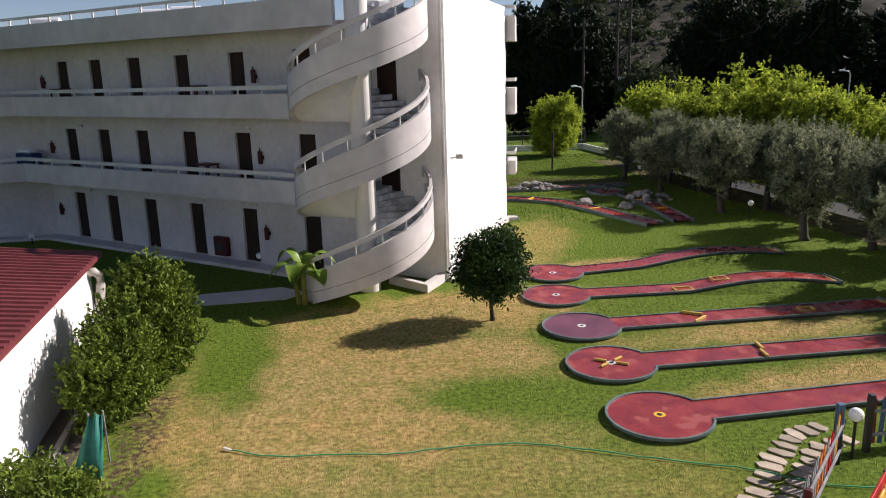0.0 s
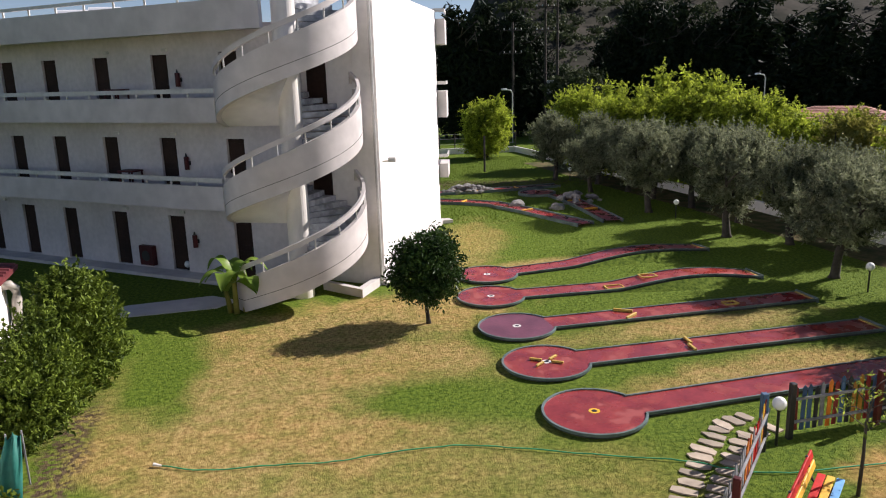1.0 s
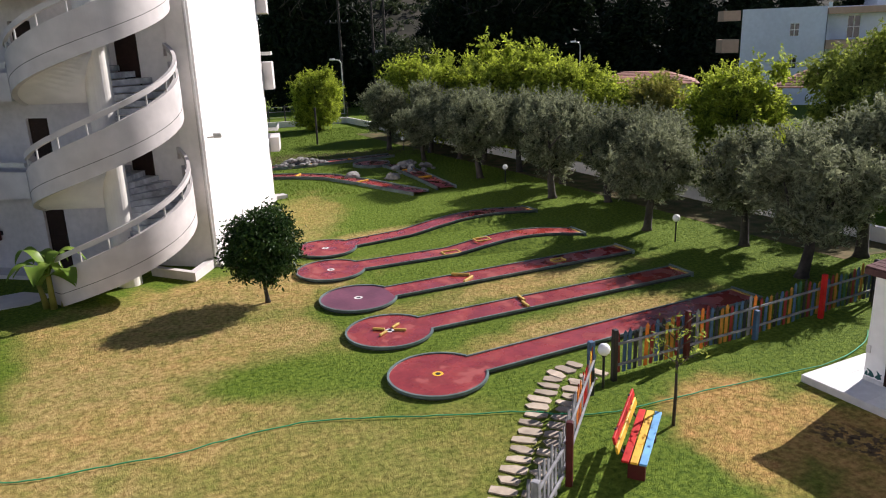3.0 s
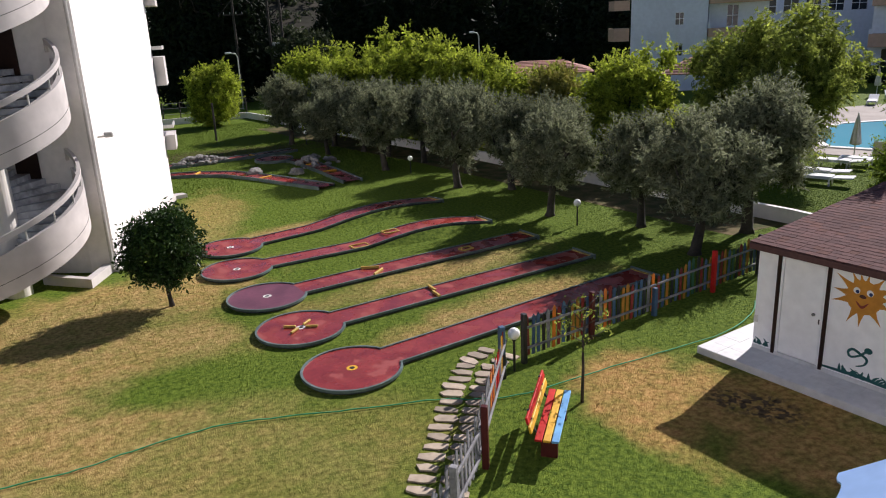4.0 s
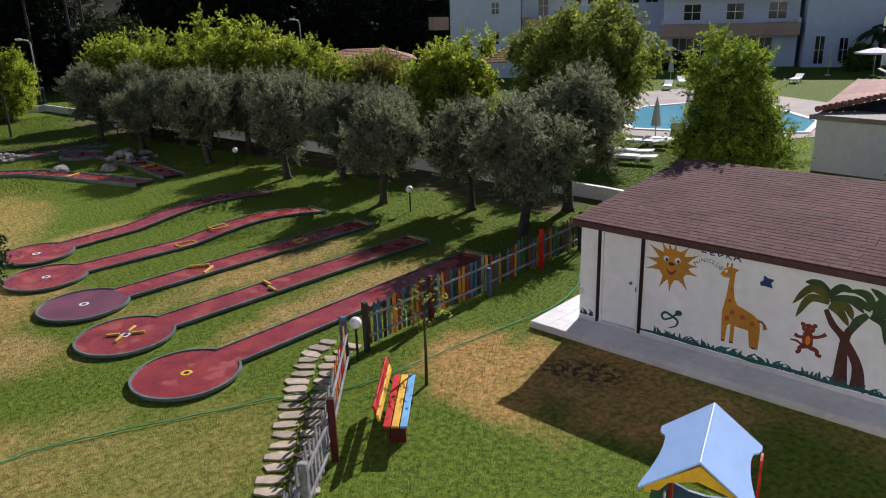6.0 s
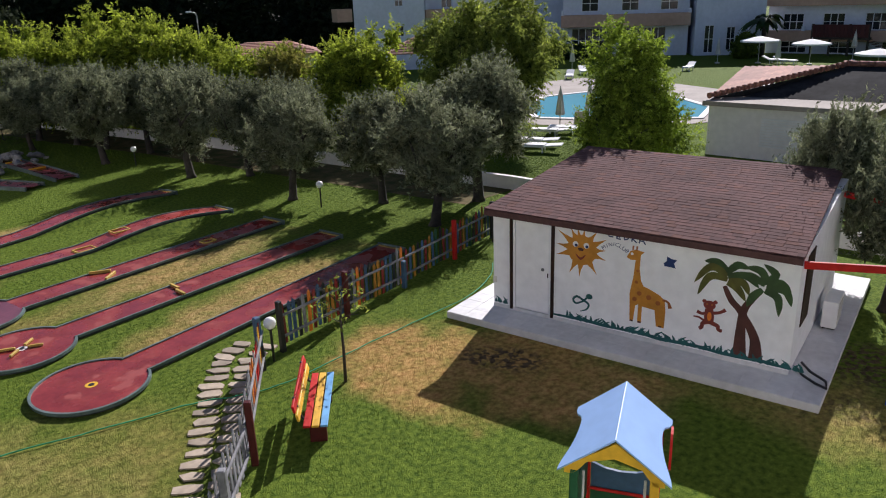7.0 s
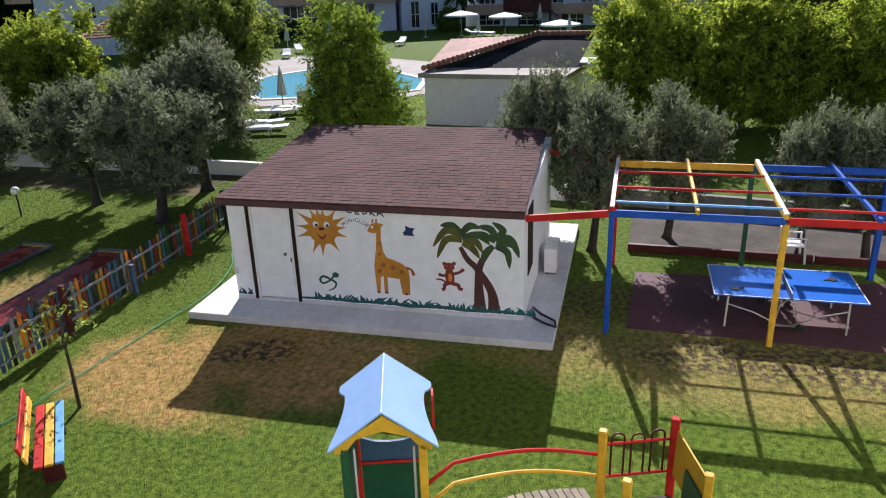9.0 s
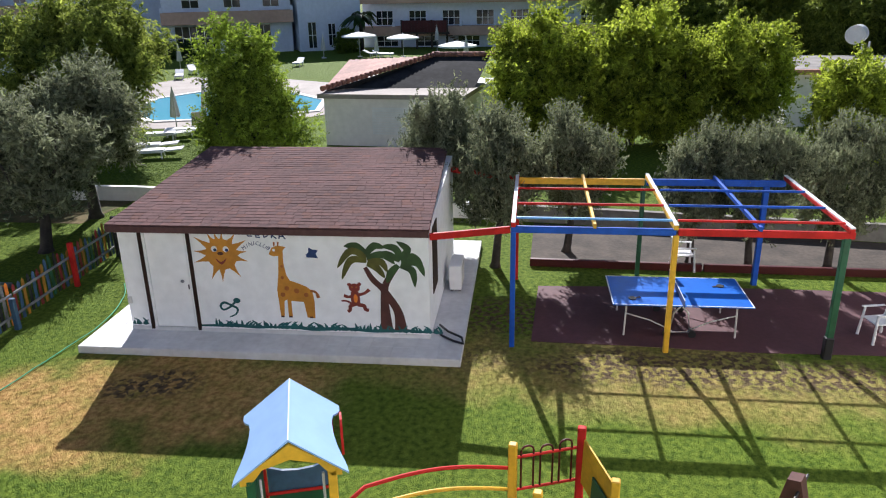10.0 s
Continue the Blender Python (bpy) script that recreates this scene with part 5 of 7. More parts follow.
for x0, x1 in ((0.505, 0.562), (1.398, 1.436)):
    part("door_frame", boxed(x0, -0.016, 0.2, x1, 0.1, 2.287, HUT, 0.004), M["hut_wall"], hut)
part("plinth", boxed(0.0, -0.02, 0.15, 6.28, -0.002, 0.24, HUT), M["slab"], hut)
M["mural_orange"] = material("mural_orange", (0.58, 0.25, 0.025), 0.8, 0.8, 10, 60, 0.05)
M["mural_teal"] = material("mural_teal", (0.015, 0.11, 0.11), 0.8, 0.75, 10, 60, 0.05)
M["mural_green"] = material("mural_green", (0.05, 0.10, 0.03), 0.8, 0.6, 20, 60, 0.05)
M["mural_olive"] = material("mural_olive_green", (0.13, 0.13, 0.02), 0.8, 0.6, 20, 60, 0.05)
M["mural_brown"] = material("mural_brown", (0.10, 0.035, 0.025), 0.8, 0.7, 12, 60, 0.05)
M["mural_spot"] = material("mural_spot", (0.40, 0.13, 0.025), 0.8, 0.8, 12, 60, 0.05)
M["mural_navy"] = material("mural_navy", (0.02, 0.05, 0.16), 0.8, 0.8, 12, 60, 0.05)
M["mural_red"] = material("mural_red", (0.22, 0.04, 0.025), 0.8, 0.8, 12, 60, 0.05)
WALL_UP = HUT @ Matrix(((1, 0, 0, 0), (0, 0, -1, 0), (0, 1, 0, 0), (0, 0, 0, 1)))


def painted(name, outline, mat, depth=0.003, label=""):
    o = part(name, prism(bmesh.new(), outline, 0.0005, depth, WALL_UP), M[mat], hut, label)
    return o


def disc(x, z, r, n=20, sq=1.0):
    return [(x + r * math.cos(i * 2 * math.pi / n), z + r * sq * math.sin(i * 2 * math.pi / n)) for i in range(n)]


def ribbon(name, pts, widths, mat, depth, label="", steps=6):
    """A smooth painted stroke through points, with its width along the way."""
    fine_pts = []
    for i in range(len(pts) - 1):
        p0, p1, p2, p3 = (Vector(pts[max(0, min(len(pts) - 1, i + k))]) for k in (-1, 0, 1, 2))
        for j in range(steps):
            t = j / steps
            fine_pts.append(0.5 * (2 * p1 + (p2 - p0) * t + (2 * p0 - 5 * p1 + 4 * p2 - p3) * t * t + (3 * p1 - p0 - 3 * p2 + p3) * t ** 3))
    fine_pts.append(Vector(pts[-1]))
    bm = bmesh.new()
    rows = []
    n = len(fine_pts) - 1
    for i, q in enumerate(fine_pts):
        d = (fine_pts[min(n, i + 1)] - fine_pts[max(0, i - 1)]).normalized()
        k = i / n * (len(widths) - 1)
        w = (widths[int(k)] + (widths[min(len(widths) - 1, int(k) + 1)] - widths[int(k)]) * (k - int(k))) / 2
        rows.append([bm.verts.new(WALL_UP @ Vector((q.x + s * d.y * w, q.y - s * d.x * w, z))) for s, z in ((1, 0.0005), (1, depth), (-1, depth), (-1, 0.0005))])
    for a, b in zip(rows, rows[1:]):
        for k in range(3):
            bm.faces.new((a[k], b[k], b[k + 1], a[k + 1]))
    bm.faces.new(rows[0])
    bm.faces.new(rows[-1][::-1])
    bmesh.ops.recalc_face_normals(bm, faces=bm.faces)
    return part(name, bm, M[mat], hut, label)


sx, sz = 2.13, 1.87
RAYS = [(-0.26, 0.45), (-0.10, 0.46), (0.05, 0.46), (0.33, 0.45), (0.54, 0.31), (0.53, 0.07), (0.54, -0.14), (0.35, -0.48), (-0.04, -0.60), (-0.27, -0.55), (-0.59, -0.19), (-0.58, 0.06), (-0.54, 0.36)]
painted("sun_disc", disc(sx, sz, 0.325, 26), "mural_orange", 0.004, "painted orange sun with a face")
for i, (rx, rz) in enumerate(RAYS):
    a = math.atan2(rz, rx)
    o = [(sx + 0.31 * math.cos(a + q), sz + 0.31 * math.sin(a + q)) for q in (-0.24, 0.24)]
    mid = [(sx + rx * 0.72 - math.sin(a) * q, sz + rz * 0.72 + math.cos(a) * q) for q in (0.028, -0.028)]
    painted("sun_ray", [o[0], o[1], mid[0], (sx + rx, sz + rz), mid[1]], "mural_orange", 0.003 + (i % 2) * 0.0004)
for ex in (-0.14, 0.10):
    painted("sun_eye", disc(sx + ex, sz + 0.11, 0.062), "white_plastic", 0.005)
    painted("sun_pupil", disc(sx + ex + 0.015, sz + 0.09, 0.034), "mural_navy", 0.006)
painted("sun_nose", disc(sx - 0.02, sz + 0.015, 0.065, 12, 0.55), "mural_brown", 0.005)
ribbon("sun_mouth", [(sx - 0.13, sz - 0.10), (sx - 0.02, sz - 0.19), (sx + 0.09, sz - 0.09)], (0.012, 0.06, 0.012), "mural_red", 0.005)
painted("painted_giraffe", [(3.23, 0.54), (3.30, 0.54), (3.33, 0.89), (3.39, 0.93), (3.39, 0.53), (3.47, 0.53), (3.47, 0.90), (3.73, 0.88), (3.78, 0.54), (3.94, 0.53), (3.95, 0.91), (3.92, 1.13), (3.80, 1.22), (3.63, 1.29), (3.48, 1.34),
                            (3.42, 1.45), (3.38, 1.70), (3.39, 1.98), (3.46, 2.05), (3.29, 2.08), (3.17, 2.03), (3.10, 1.89), (3.19, 1.85), (3.29, 1.86), (3.26, 1.50), (3.20, 1.13)], "mural_orange", 0.003, "plain painted orange giraffe shape")
ribbon("giraffe_tail", [(3.88, 1.13), (3.99, 1.10), (4.04, 0.98)], (0.05, 0.045, 0.08), "mural_spot", 0.0036)
for qx, qz, qr in ((3.40, 1.17, 0.05), (3.60, 1.12, 0.055), (3.79, 1.04, 0.05), (3.31, 1.03, 0.05), (3.34, 1.64, 0.03), (3.33, 1.40, 0.035)):
    painted("giraffe_spot", disc(qx, qz, qr, 9), "mural_spot", 0.0045)
for x in (3.265, 3.43, 3.86):
    painted("giraffe_hoof", [(x - 0.035, 0.53), (x + 0.035, 0.53), (x + 0.035, 0.565), (x - 0.035, 0.565)], "mural_brown", 0.0046)
painted("giraffe_eye", disc(3.21, 1.98, 0.03, 10), "white_plastic", 0.0046)
for x in (3.22, 3.30):
    ribbon("giraffe_horn", [(x, 2.06), (x + 0.01, 2.15)], (0.025, 0.035), "mural_spot", 0.0042, "", 2)
painted("painted_butterfly", [(3.91, 2.05), (3.99, 2.01), (4.10, 2.00), (4.05, 1.92), (4.09, 1.83), (3.99, 1.84), (3.87, 1.84), (3.85, 1.90), (3.91, 1.95)], "mural_navy", 0.003, "painted dark blue butterfly shape")
ribbon("painted_snake", [(2.14, 0.50), (2.28, 0.57), (2.32, 0.69), (2.19, 0.77), (2.05, 0.82), (1.97, 0.74), (2.03, 0.66), (2.18, 0.73), (2.27, 0.82), (2.33, 0.87)], (0.02, 0.05, 0.05, 0.04, 0.05), "mural_teal", 0.0036, "painted dark teal snake shape")
painted("snake_head", disc(2.33, 0.87, 0.075, 14, 0.8), "mural_teal", 0.0046)
tx = 4.79
ribbon("painted_bear", [(tx + 0.005, 0.83), (tx, 0.98), (tx - 0.01, 1.14)], (0.16, 0.19, 0.15), "mural_red", 0.003, "plain painted brown bear shape", 4)
painted("bear_head", disc(tx - 0.01, 1.22, 0.115, 18, 0.8), "mural_red", 0.0034)
for x, z in ((4.68, 1.285), (4.885, 1.30)):
    painted("bear_ear", disc(x, z, 0.04, 12), "mural_red", 0.0038)
ribbon("bear_arm", [(4.85, 1.07), (4.98, 1.11), (5.08, 1.19)], (0.07, 0.055, 0.075), "mural_red", 0.0042)
ribbon("bear_arm", [(4.74, 1.05), (4.65, 1.02), (4.56, 1.05)], (0.07, 0.055, 0.075), "mural_red", 0.0042)
ribbon("bear_leg", [(4.84, 0.86), (4.96, 0.83), (4.98, 0.76), (5.05, 0.74)], (0.09, 0.07, 0.07), "mural_red", 0.0042)
ribbon("bear_leg", [(4.77, 0.87), (4.68, 0.82), (4.67, 0.74), (4.62, 0.70)], (0.09, 0.07, 0.07), "mural_red", 0.0042)
ribbon("bear_tail", [(4.72, 0.87), (4.61, 0.93), (4.50, 0.93)], (0.045, 0.04, 0.03), "mural_red", 0.0038)
painted("bear_belly", disc(tx + 0.005, 0.99, 0.042, 14, 2.2), "orange", 0.0050)
for x in (4.735, 4.825):
    painted("bear_eye", disc(x, 1.235, 0.018, 10), "mural_spot", 0.0050)
ribbon("palm_trunk", [(5.40, 0.33), (5.38, 0.87), (5.40, 1.25), (5.51, 1.48), (5.66, 1.68)], (0.26, 0.17, 0.14, 0.12, 0.08), "mural_brown", 0.003, "painted brown palm trunk")
ribbon("palm_trunk", [(5.69, 0.33), (5.63, 0.75), (5.36, 1.20), (5.16, 1.41), (5.02, 1.66)], (0.26, 0.17, 0.13, 0.12, 0.08), "mural_brown", 0.0036, "painted brown palm trunk")
FRONDS = (((5.06, 1.94), (4.86, 2.10), (4.62, 2.09), "mural_green"), ((5.06, 1.88), (4.74, 1.99), (4.46, 1.63), "mural_olive"), ((5.06, 1.80), (4.74, 1.80), (4.54, 1.39), "mural_olive"), ((5.04, 1.93), (5.22, 2.11), (5.42, 2.07), "mural_green"),
          ((5.06, 1.86), (5.38, 1.93), (5.62, 1.74), "mural_green"), ((5.08, 1.78), (5.34, 1.78), (5.46, 1.57), "mural_olive"), ((5.06, 1.74), (5.25, 1.66), (5.41, 1.44), "mural_olive"), ((5.76, 1.84), (5.62, 2.07), (5.36, 2.10), "mural_green"),
          ((5.74, 1.88), (5.87, 2.05), (5.66, 2.21), "mural_green"), ((5.74, 1.83), (5.97, 1.90), (6.16, 1.76), "mural_green"), ((5.74, 1.77), (6.06, 1.77), (6.19, 1.50), "mural_green"), ((5.72, 1.71), (5.95, 1.61), (6.00, 1.26), "mural_green"),
          ((5.72, 1.82), (5.45, 1.94), (5.15, 1.88), "mural_green"), ((5.68, 1.72), (5.53, 1.56), (5.44, 1.34), "mural_green"))
for i, (p0, p1, p2, c) in enumerate(FRONDS):
    ribbon("palm_frond", [p0, p1, p2], (0.09, 0.135, 0.15, 0.11, 0.006), c, 0.0040 + i * 0.0002, "painted green palm frond", 7)
rng = random.Random(3)
for i in range(74):
    x = 1.50 + i * 0.0685 if i > 4 else 0.05 + i * 0.07
    h = rng.uniform(0.05, 0.17) * (1.7 if i in (3, 4) else 1)
    lean = rng.uniform(-0.16, 0.16)
    ribbon("painted_grass", [(x, 0.27), (x + lean * 0.3, 0.29 + h * 0.5), (x + lean, 0.29 + h)], (0.075, 0.05, 0.006), "mural_teal", 0.003 + (i % 4) * 0.0006, "", 3)
ribbon("grass_band", [(1.46, 0.285)] + [(1.46 + i * 0.4, 0.285 + 0.015 * (i % 3)) for i in range(1, 12)] + [(6.24, 0.285)], (0.04, 0.075, 0.05, 0.085, 0.06, 0.08, 0.04), "mural_teal", 0.0026, "", 3)


def letter(ch, x, z, size, turn, mat):
    """One painted letter of the built-in font on the hut's front wall."""
    cu = bpy.data.curves.new("letter", "FONT")
    cu.body, cu.size, cu.extrude, cu.align_x, cu.align_y = ch, size, 0.001, "CENTER", "CENTER"
    tmp = bpy.data.objects.new("letter", cu)
    me = bpy.data.meshes.new_from_object(tmp)
    bpy.data.objects.remove(tmp)
    me.transform(WALL_UP @ pose(x, z, 0.0035, 0, 0, turn))
    linked("painted_letter", me, M[mat], hut)


for i, ch in enumerate("MINICLUB"):
    k = i / 7
    letter(ch, 2.61 + 0.49 * k, 2.01 + 0.115 * math.sin(math.pi * min(1, k * 1.05) * 0.93) - 0.02 * k, 0.115, 36 - 92 * k, "mural_navy")
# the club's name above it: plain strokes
for x0, z0, x1, z1 in ((2.70, 2.33, 2.71, 2.27), (2.71, 2.265, 2.80, 2.265), (2.87, 2.33, 2.88, 2.25), (2.87, 2.245, 2.96, 2.24), (2.88, 2.29, 2.95, 2.285), (3.03, 2.33, 3.04, 2.24), (3.04, 2.24, 3.12, 2.28), (3.12, 2.28, 3.10, 2.33),
                       (3.20, 2.33, 3.19, 2.23), (3.20, 2.29, 3.29, 2.22), (3.21, 2.29, 3.28, 2.32), (3.36, 2.33, 3.34, 2.22), (3.38, 2.33, 3.47, 2.21), (3.36, 2.27, 3.43, 2.27)):
    ribbon("painted_stroke", [(x0, z0), (x1, z1)], (0.026, 0.026), "mural_navy", 0.003, "", 2)
part("switch_box", boxed(-0.0, -0.03, 0.75, 0.09, -0.001, 0.9, HUT, 0.004), M["parasol"], hut)
part("side_door", boxed(6.281, 0.55, 0.9, 6.30, 1.25, 2.3, HUT), M["door"], hut, "dark brown shutter in the side wall")
ac = thing("air_conditioner", "white outdoor air conditioning unit on the terrace", "air conditioner")
part("case", boxed(6.42, 2.35, 0.22, 6.70, 3.15, 0.80, HUT, 0.015), M["white_plastic"], ac)
part("grille", boxed(6.701, 2.42, 0.3, 6.712, 2.95, 0.74, HUT), M["parasol"], ac)
for y in (2.5, 3.0):
    part("foot", boxed(6.44, y - 0.04, 0.15, 6.68, y + 0.04, 0.22, HUT), M["black_metal"], ac)
hs = thing("black_hose", "black rubber hose loops on the terrace", "hose")
part("tube", sweep(bmesh.new(), [HUT @ Vector(q) for q in ((6.35, 0.35, 0.18), (6.5, 0.1, 0.18), (6.75, -0.15, 0.2), (6.95, -0.25, 0.2), (6.9, 0.05, 0.18), (6.6, 0.3, 0.18), (6.4, 0.6, 0.18))], 0.025, 6), M["black_metal"], hs)

# ---- pergola ----
PER = pose(13.23, 2.29, 0, 0, 0, -81.8)
per = thing("pergola", "open timber pergola painted blue, yellow, red and green", "pergola")
for x, y, c, w in ((0, 0, "blue", 0.1), (2.99, 0, "yellow", 0.1), (5.97, 0, "green", 0.12), (0.0, 3.55, "red", 0.1), (2.95, 4.0, "green", 0.1), (5.6, 3.6, "blue", 0.12)):
    part("post", boxed(x - w / 2, y - w / 2, -0.03, x + w / 2, y + w / 2, 2.42, PER, 0.01), M[c], per, c + " painted square post")
part("post_foot", boxed(5.97 - 0.08, -0.08, -0.02, 5.97 + 0.08, 0.08, 0.45, PER, 0.02), M["black_wood"], per)


def pbeam(a, b, z, w, h, c):
    q0, q1 = PER @ Vector((*a, z)), PER @ Vector((*b, z))
    part("beam", beam(bmesh.new(), q0, q1, w, h), M[c], per, c.replace("_", " ") + " painted beam")


pbeam((-0.05, 0), (2.98, 0), 2.47, 0.07, 0.13, "blue")
pbeam((3.02, 0), (6.1, 0), 2.47, 0.07, 0.13, "red")
pbeam((-0.05, 3.6), (2.9, 3.6), 2.47, 0.08, 0.15, "yellow")
pbeam((2.95, 3.6), (4.65, 3.6), 2.47, 0.08, 0.15, "blue")
pbeam((4.66, 3.6), (6.0, 3.6), 2.47, 0.08, 0.15, "blue")
for x, c in ((0.0, "red"), (2.96, "yellow"), (6.0, "red")):
    pbeam((x, -0.12), (x, 3.65), 2.585, 0.09, 0.09, c)
    pbeam((x, -0.14), (x, 3.67), 2.645, 0.075, 0.02, "white_plastic")
pbeam((1.5, -0.1), (1.5, 3.65), 2.585, 0.06, 0.09, "yellow")
pbeam((4.45, -0.1), (4.45, 3.65), 2.585, 0.06, 0.09, "blue")
for y in (1.1, 2.25):
    pbeam((0.05, y), (2.92, y), 2.655, 0.045, 0.045, "red")
    pbeam((3.02, y), (5.95, y), 2.655, 0.045, 0.045, "blue")
pbeam((0.05, 0.12), (2.92, 0.12), 2.66, 0.05, 0.04, "sky_blue")
pbeam((3.02, 0.12), (5.95, 0.12), 2.66, 0.05, 0.04, "red")
a = HUT @ Vector((6.3, 0.05, 2.3))
bq = PER @ Vector((-0.06, 0, 2.46))
part("beam", beam(bmesh.new(), a, bq, 0.07, 0.13), M["red"], per, "red beam fixed to the hut")
a = HUT @ Vector((6.3, 4.4, 2.55))
bq = PER @ Vector((-0.06, 3.6, 2.5))
part("beam", beam(bmesh.new(), a, bq, 0.07, 0.13), M["red"], per, "red beam fixed to the hut")
tagged(part("rubber_surface", prism(bmesh.new(), [(13.51, 1.94), (16.4, 2.2), (16.75, 0.4), (17.4, -3.2), (18.1, -8.5), (15.0, -8.5), (14.36, -4.46), (13.98, -2.29), (13.74, 0.16)], -0.05, 0.012), M["purple"]), "maroon rubber play surface under the table", "play surface", kind="structure")

# table tennis table with net and bats
TT = pose(14.975, -0.85, 0, 0, 0, math.degrees(math.atan2(-2.70, 0.42)))
tt = thing("table_tennis_table", "blue outdoor table tennis table with folding steel frame", "table")
for s in (-1, 1):
    part("tabletop", boxed(min(0.004 * s, 1.37 * s), -0.7625, 0.735, max(0.004 * s, 1.37 * s), 0.7625, 0.76, TT, 0.004), M["table_blue"], tt, "blue half of the table top")
    for y in (-0.75, 0.75):
        part("edge_line", boxed(min(0.01 * s, 1.368 * s), y - 0.01, 0.7605, max(0.01 * s, 1.368 * s), y + 0.01, 0.762, TT), M["white_plastic"], tt, "white edge line")
    part("end_line", boxed(s * 1.36 - 0.01, -0.74, 0.7605, s * 1.36 + 0.01, 0.74, 0.762, TT), M["white_plastic"], tt)
    for y in (-0.6, 0.6):
        part("leg", rod(bmesh.new(), TT @ Vector((s * 1.1, y, 0.0)), TT @ Vector((s * 1.08, y, 0.735)), 0.02), M["pale_metal"], tt)
        bm = sweep(bmesh.new(), [TT @ Vector(q) for q in ((s * 1.08, y, 0.5), (s * 0.6, y, 0.36), (s * 0.15, y, 0.14))], 0.014, 6)
        part("brace", bm, M["pale_metal"], tt)
for y in (-0.62, 0.62):
    bm = sweep(bmesh.new(), [TT @ Vector(q) for q in ((-0.2, y, 0.12), (-0.14, y, 0.55), (0, y, 0.7), (0.14, y, 0.55), (0.2, y, 0.12), (-0.2, y, 0.12))], 0.022, 6)
    part("centre_frame", bm, M["pale_metal"], tt)
    for x in (-0.25, 0.25):
        part("wheel", rod(bmesh.new(), TT @ Vector((x, y - 0.03, 0.08)), TT @ Vector((x, y + 0.03, 0.08)), 0.08, None, 14), M["black_metal"], tt)
part("net", boxed(-0.004, -0.86, 0.763, 0.004, 0.86, 0.905, TT), M["mural_navy"], tt, "dark net across the middle")
part("net_band", boxed(-0.006, -0.86, 0.9055, 0.006, 0.86, 0.915, TT), M["white_plastic"], tt)
for x, y, a in ((-0.95, -0.45, 20), (0.95, 0.3, 200)):
    bat = thing("table_tennis_bat", "black table tennis bat lying on the table", "bat", "table tennis bats")
    m = TT @ pose(x, y, 0.763, 0, 0, a)
    part("blade", prism(bmesh.new(), disc(0, 0, 0.08, 18), 0, 0.014, m), M["black_metal"], bat)
    part("grip", boxed(0.075, -0.014, 0, 0.18, 0.014, 0.02, m, 0.004), M["bark"], bat)


def garden_chair(x, y, turn):
    c = thing("plastic_chair", "white moulded plastic garden chair", "chair", "plastic chairs", at=(x, y, 0), turn=turn)
    part("seat", boxed(-0.23, -0.22, 0.40, 0.23, 0.22, 0.43, None, 0.012), M["white_plastic"], c)
    for sx2 in (-1, 1):
        part("leg", rod(bmesh.new(), (sx2 * 0.25, -0.24, 0), (sx2 * 0.21, -0.2, 0.62), 0.03, 0.022), M["white_plastic"], c)
        part("leg", rod(bmesh.new(), (sx2 * 0.25, 0.27, 0), (sx2 * 0.21, 0.2, 0.42), 0.03, 0.025), M["white_plastic"], c)
        part("armrest", boxed(sx2 * 0.25 - 0.03, -0.24, 0.61, sx2 * 0.25 + 0.03, 0.24, 0.64, None, 0.01), M["white_plastic"], c)
    bm = bmesh.new()
    for i in range(5):
        box(bm, -0.2 + i * 0.088, -0.02, 0, -0.152 + i * 0.088, 0.01, 0.38, pose(0, 0.22, 0.43, -12), 0.006)
    box(bm, -0.22, -0.022, 0.36, 0.24, 0.012, 0.42, pose(0, 0.22, 0.43, -12), 0.012)
    part("backrest", bm, M["white_plastic"], c)


garden_chair(15.15, -4.75, 200)
garden_chair(18.3, -1.15, 10)

# ---- playhouse with bridge and rail ----
PH = pose(6.19, 3.52, 0, 0, 0, 25.3)
ph = thing("playhouse", "small climbing-frame playhouse with pale blue gabled roof", "playhouse")
for s in (-1, 1):
    bm = bmesh.new()
    lo, hi = [], []
    for i in range(15):
        k = i / 14
        w = (0.62, 0.61, 0.585, 0.555, 0.53, 0.51, 0.495, 0.485, 0.48, 0.478, 0.482, 0.50, 0.555, 0.58, 0.58)[i]
        ridge, eave = (1.34 * k, 0.0, 2.3), (-0.10 + 1.32 * k, s * w, 2.3 - w * 0.68)
        for zz, row in ((0, hi), (-0.025, lo)):
            row.append((bm.verts.new((ridge[0], 0, ridge[2] + zz)), bm.verts.new((eave[0], eave[1], eave[2] + zz))))
    for row in (lo, hi):
        for p, q in zip(row, row[1:]):
            bm.faces.new((p[0], q[0], q[1], p[1]))
    for i in range(14):
        bm.faces.new((lo[i][1], lo[i + 1][1], hi[i + 1][1], hi[i][1]))
    for i in (0, 14):
        bm.faces.new((lo[i][0], lo[i][1], hi[i][1], hi[i][0]))
    bmesh.ops.recalc_face_normals(bm, faces=bm.faces)
    bmesh.ops.transform(bm, matrix=PH, verts=bm.verts)
    part("roof_panel", bm, M["play_roof"], ph, "pale blue roof panel with a waved edge")
part("ridge_strip", beam(bmesh.new(), PH @ Vector((0.0, 0, 2.301)), PH @ Vector((1.34, 0, 2.301)), 0.008, 0.006), M["play_roof"], ph)
for x in (0.02, 1.18):
    for s in (-1, 1):
        part("post", boxed(x - 0.05, s * 0.44 - 0.05, -0.02, x + 0.05, s * 0.44 + 0.05, 1.86, PH, 0.01), M["red" if x > 0.5 else ("yellow" if s < 0 else "green")], ph, "square painted corner post")
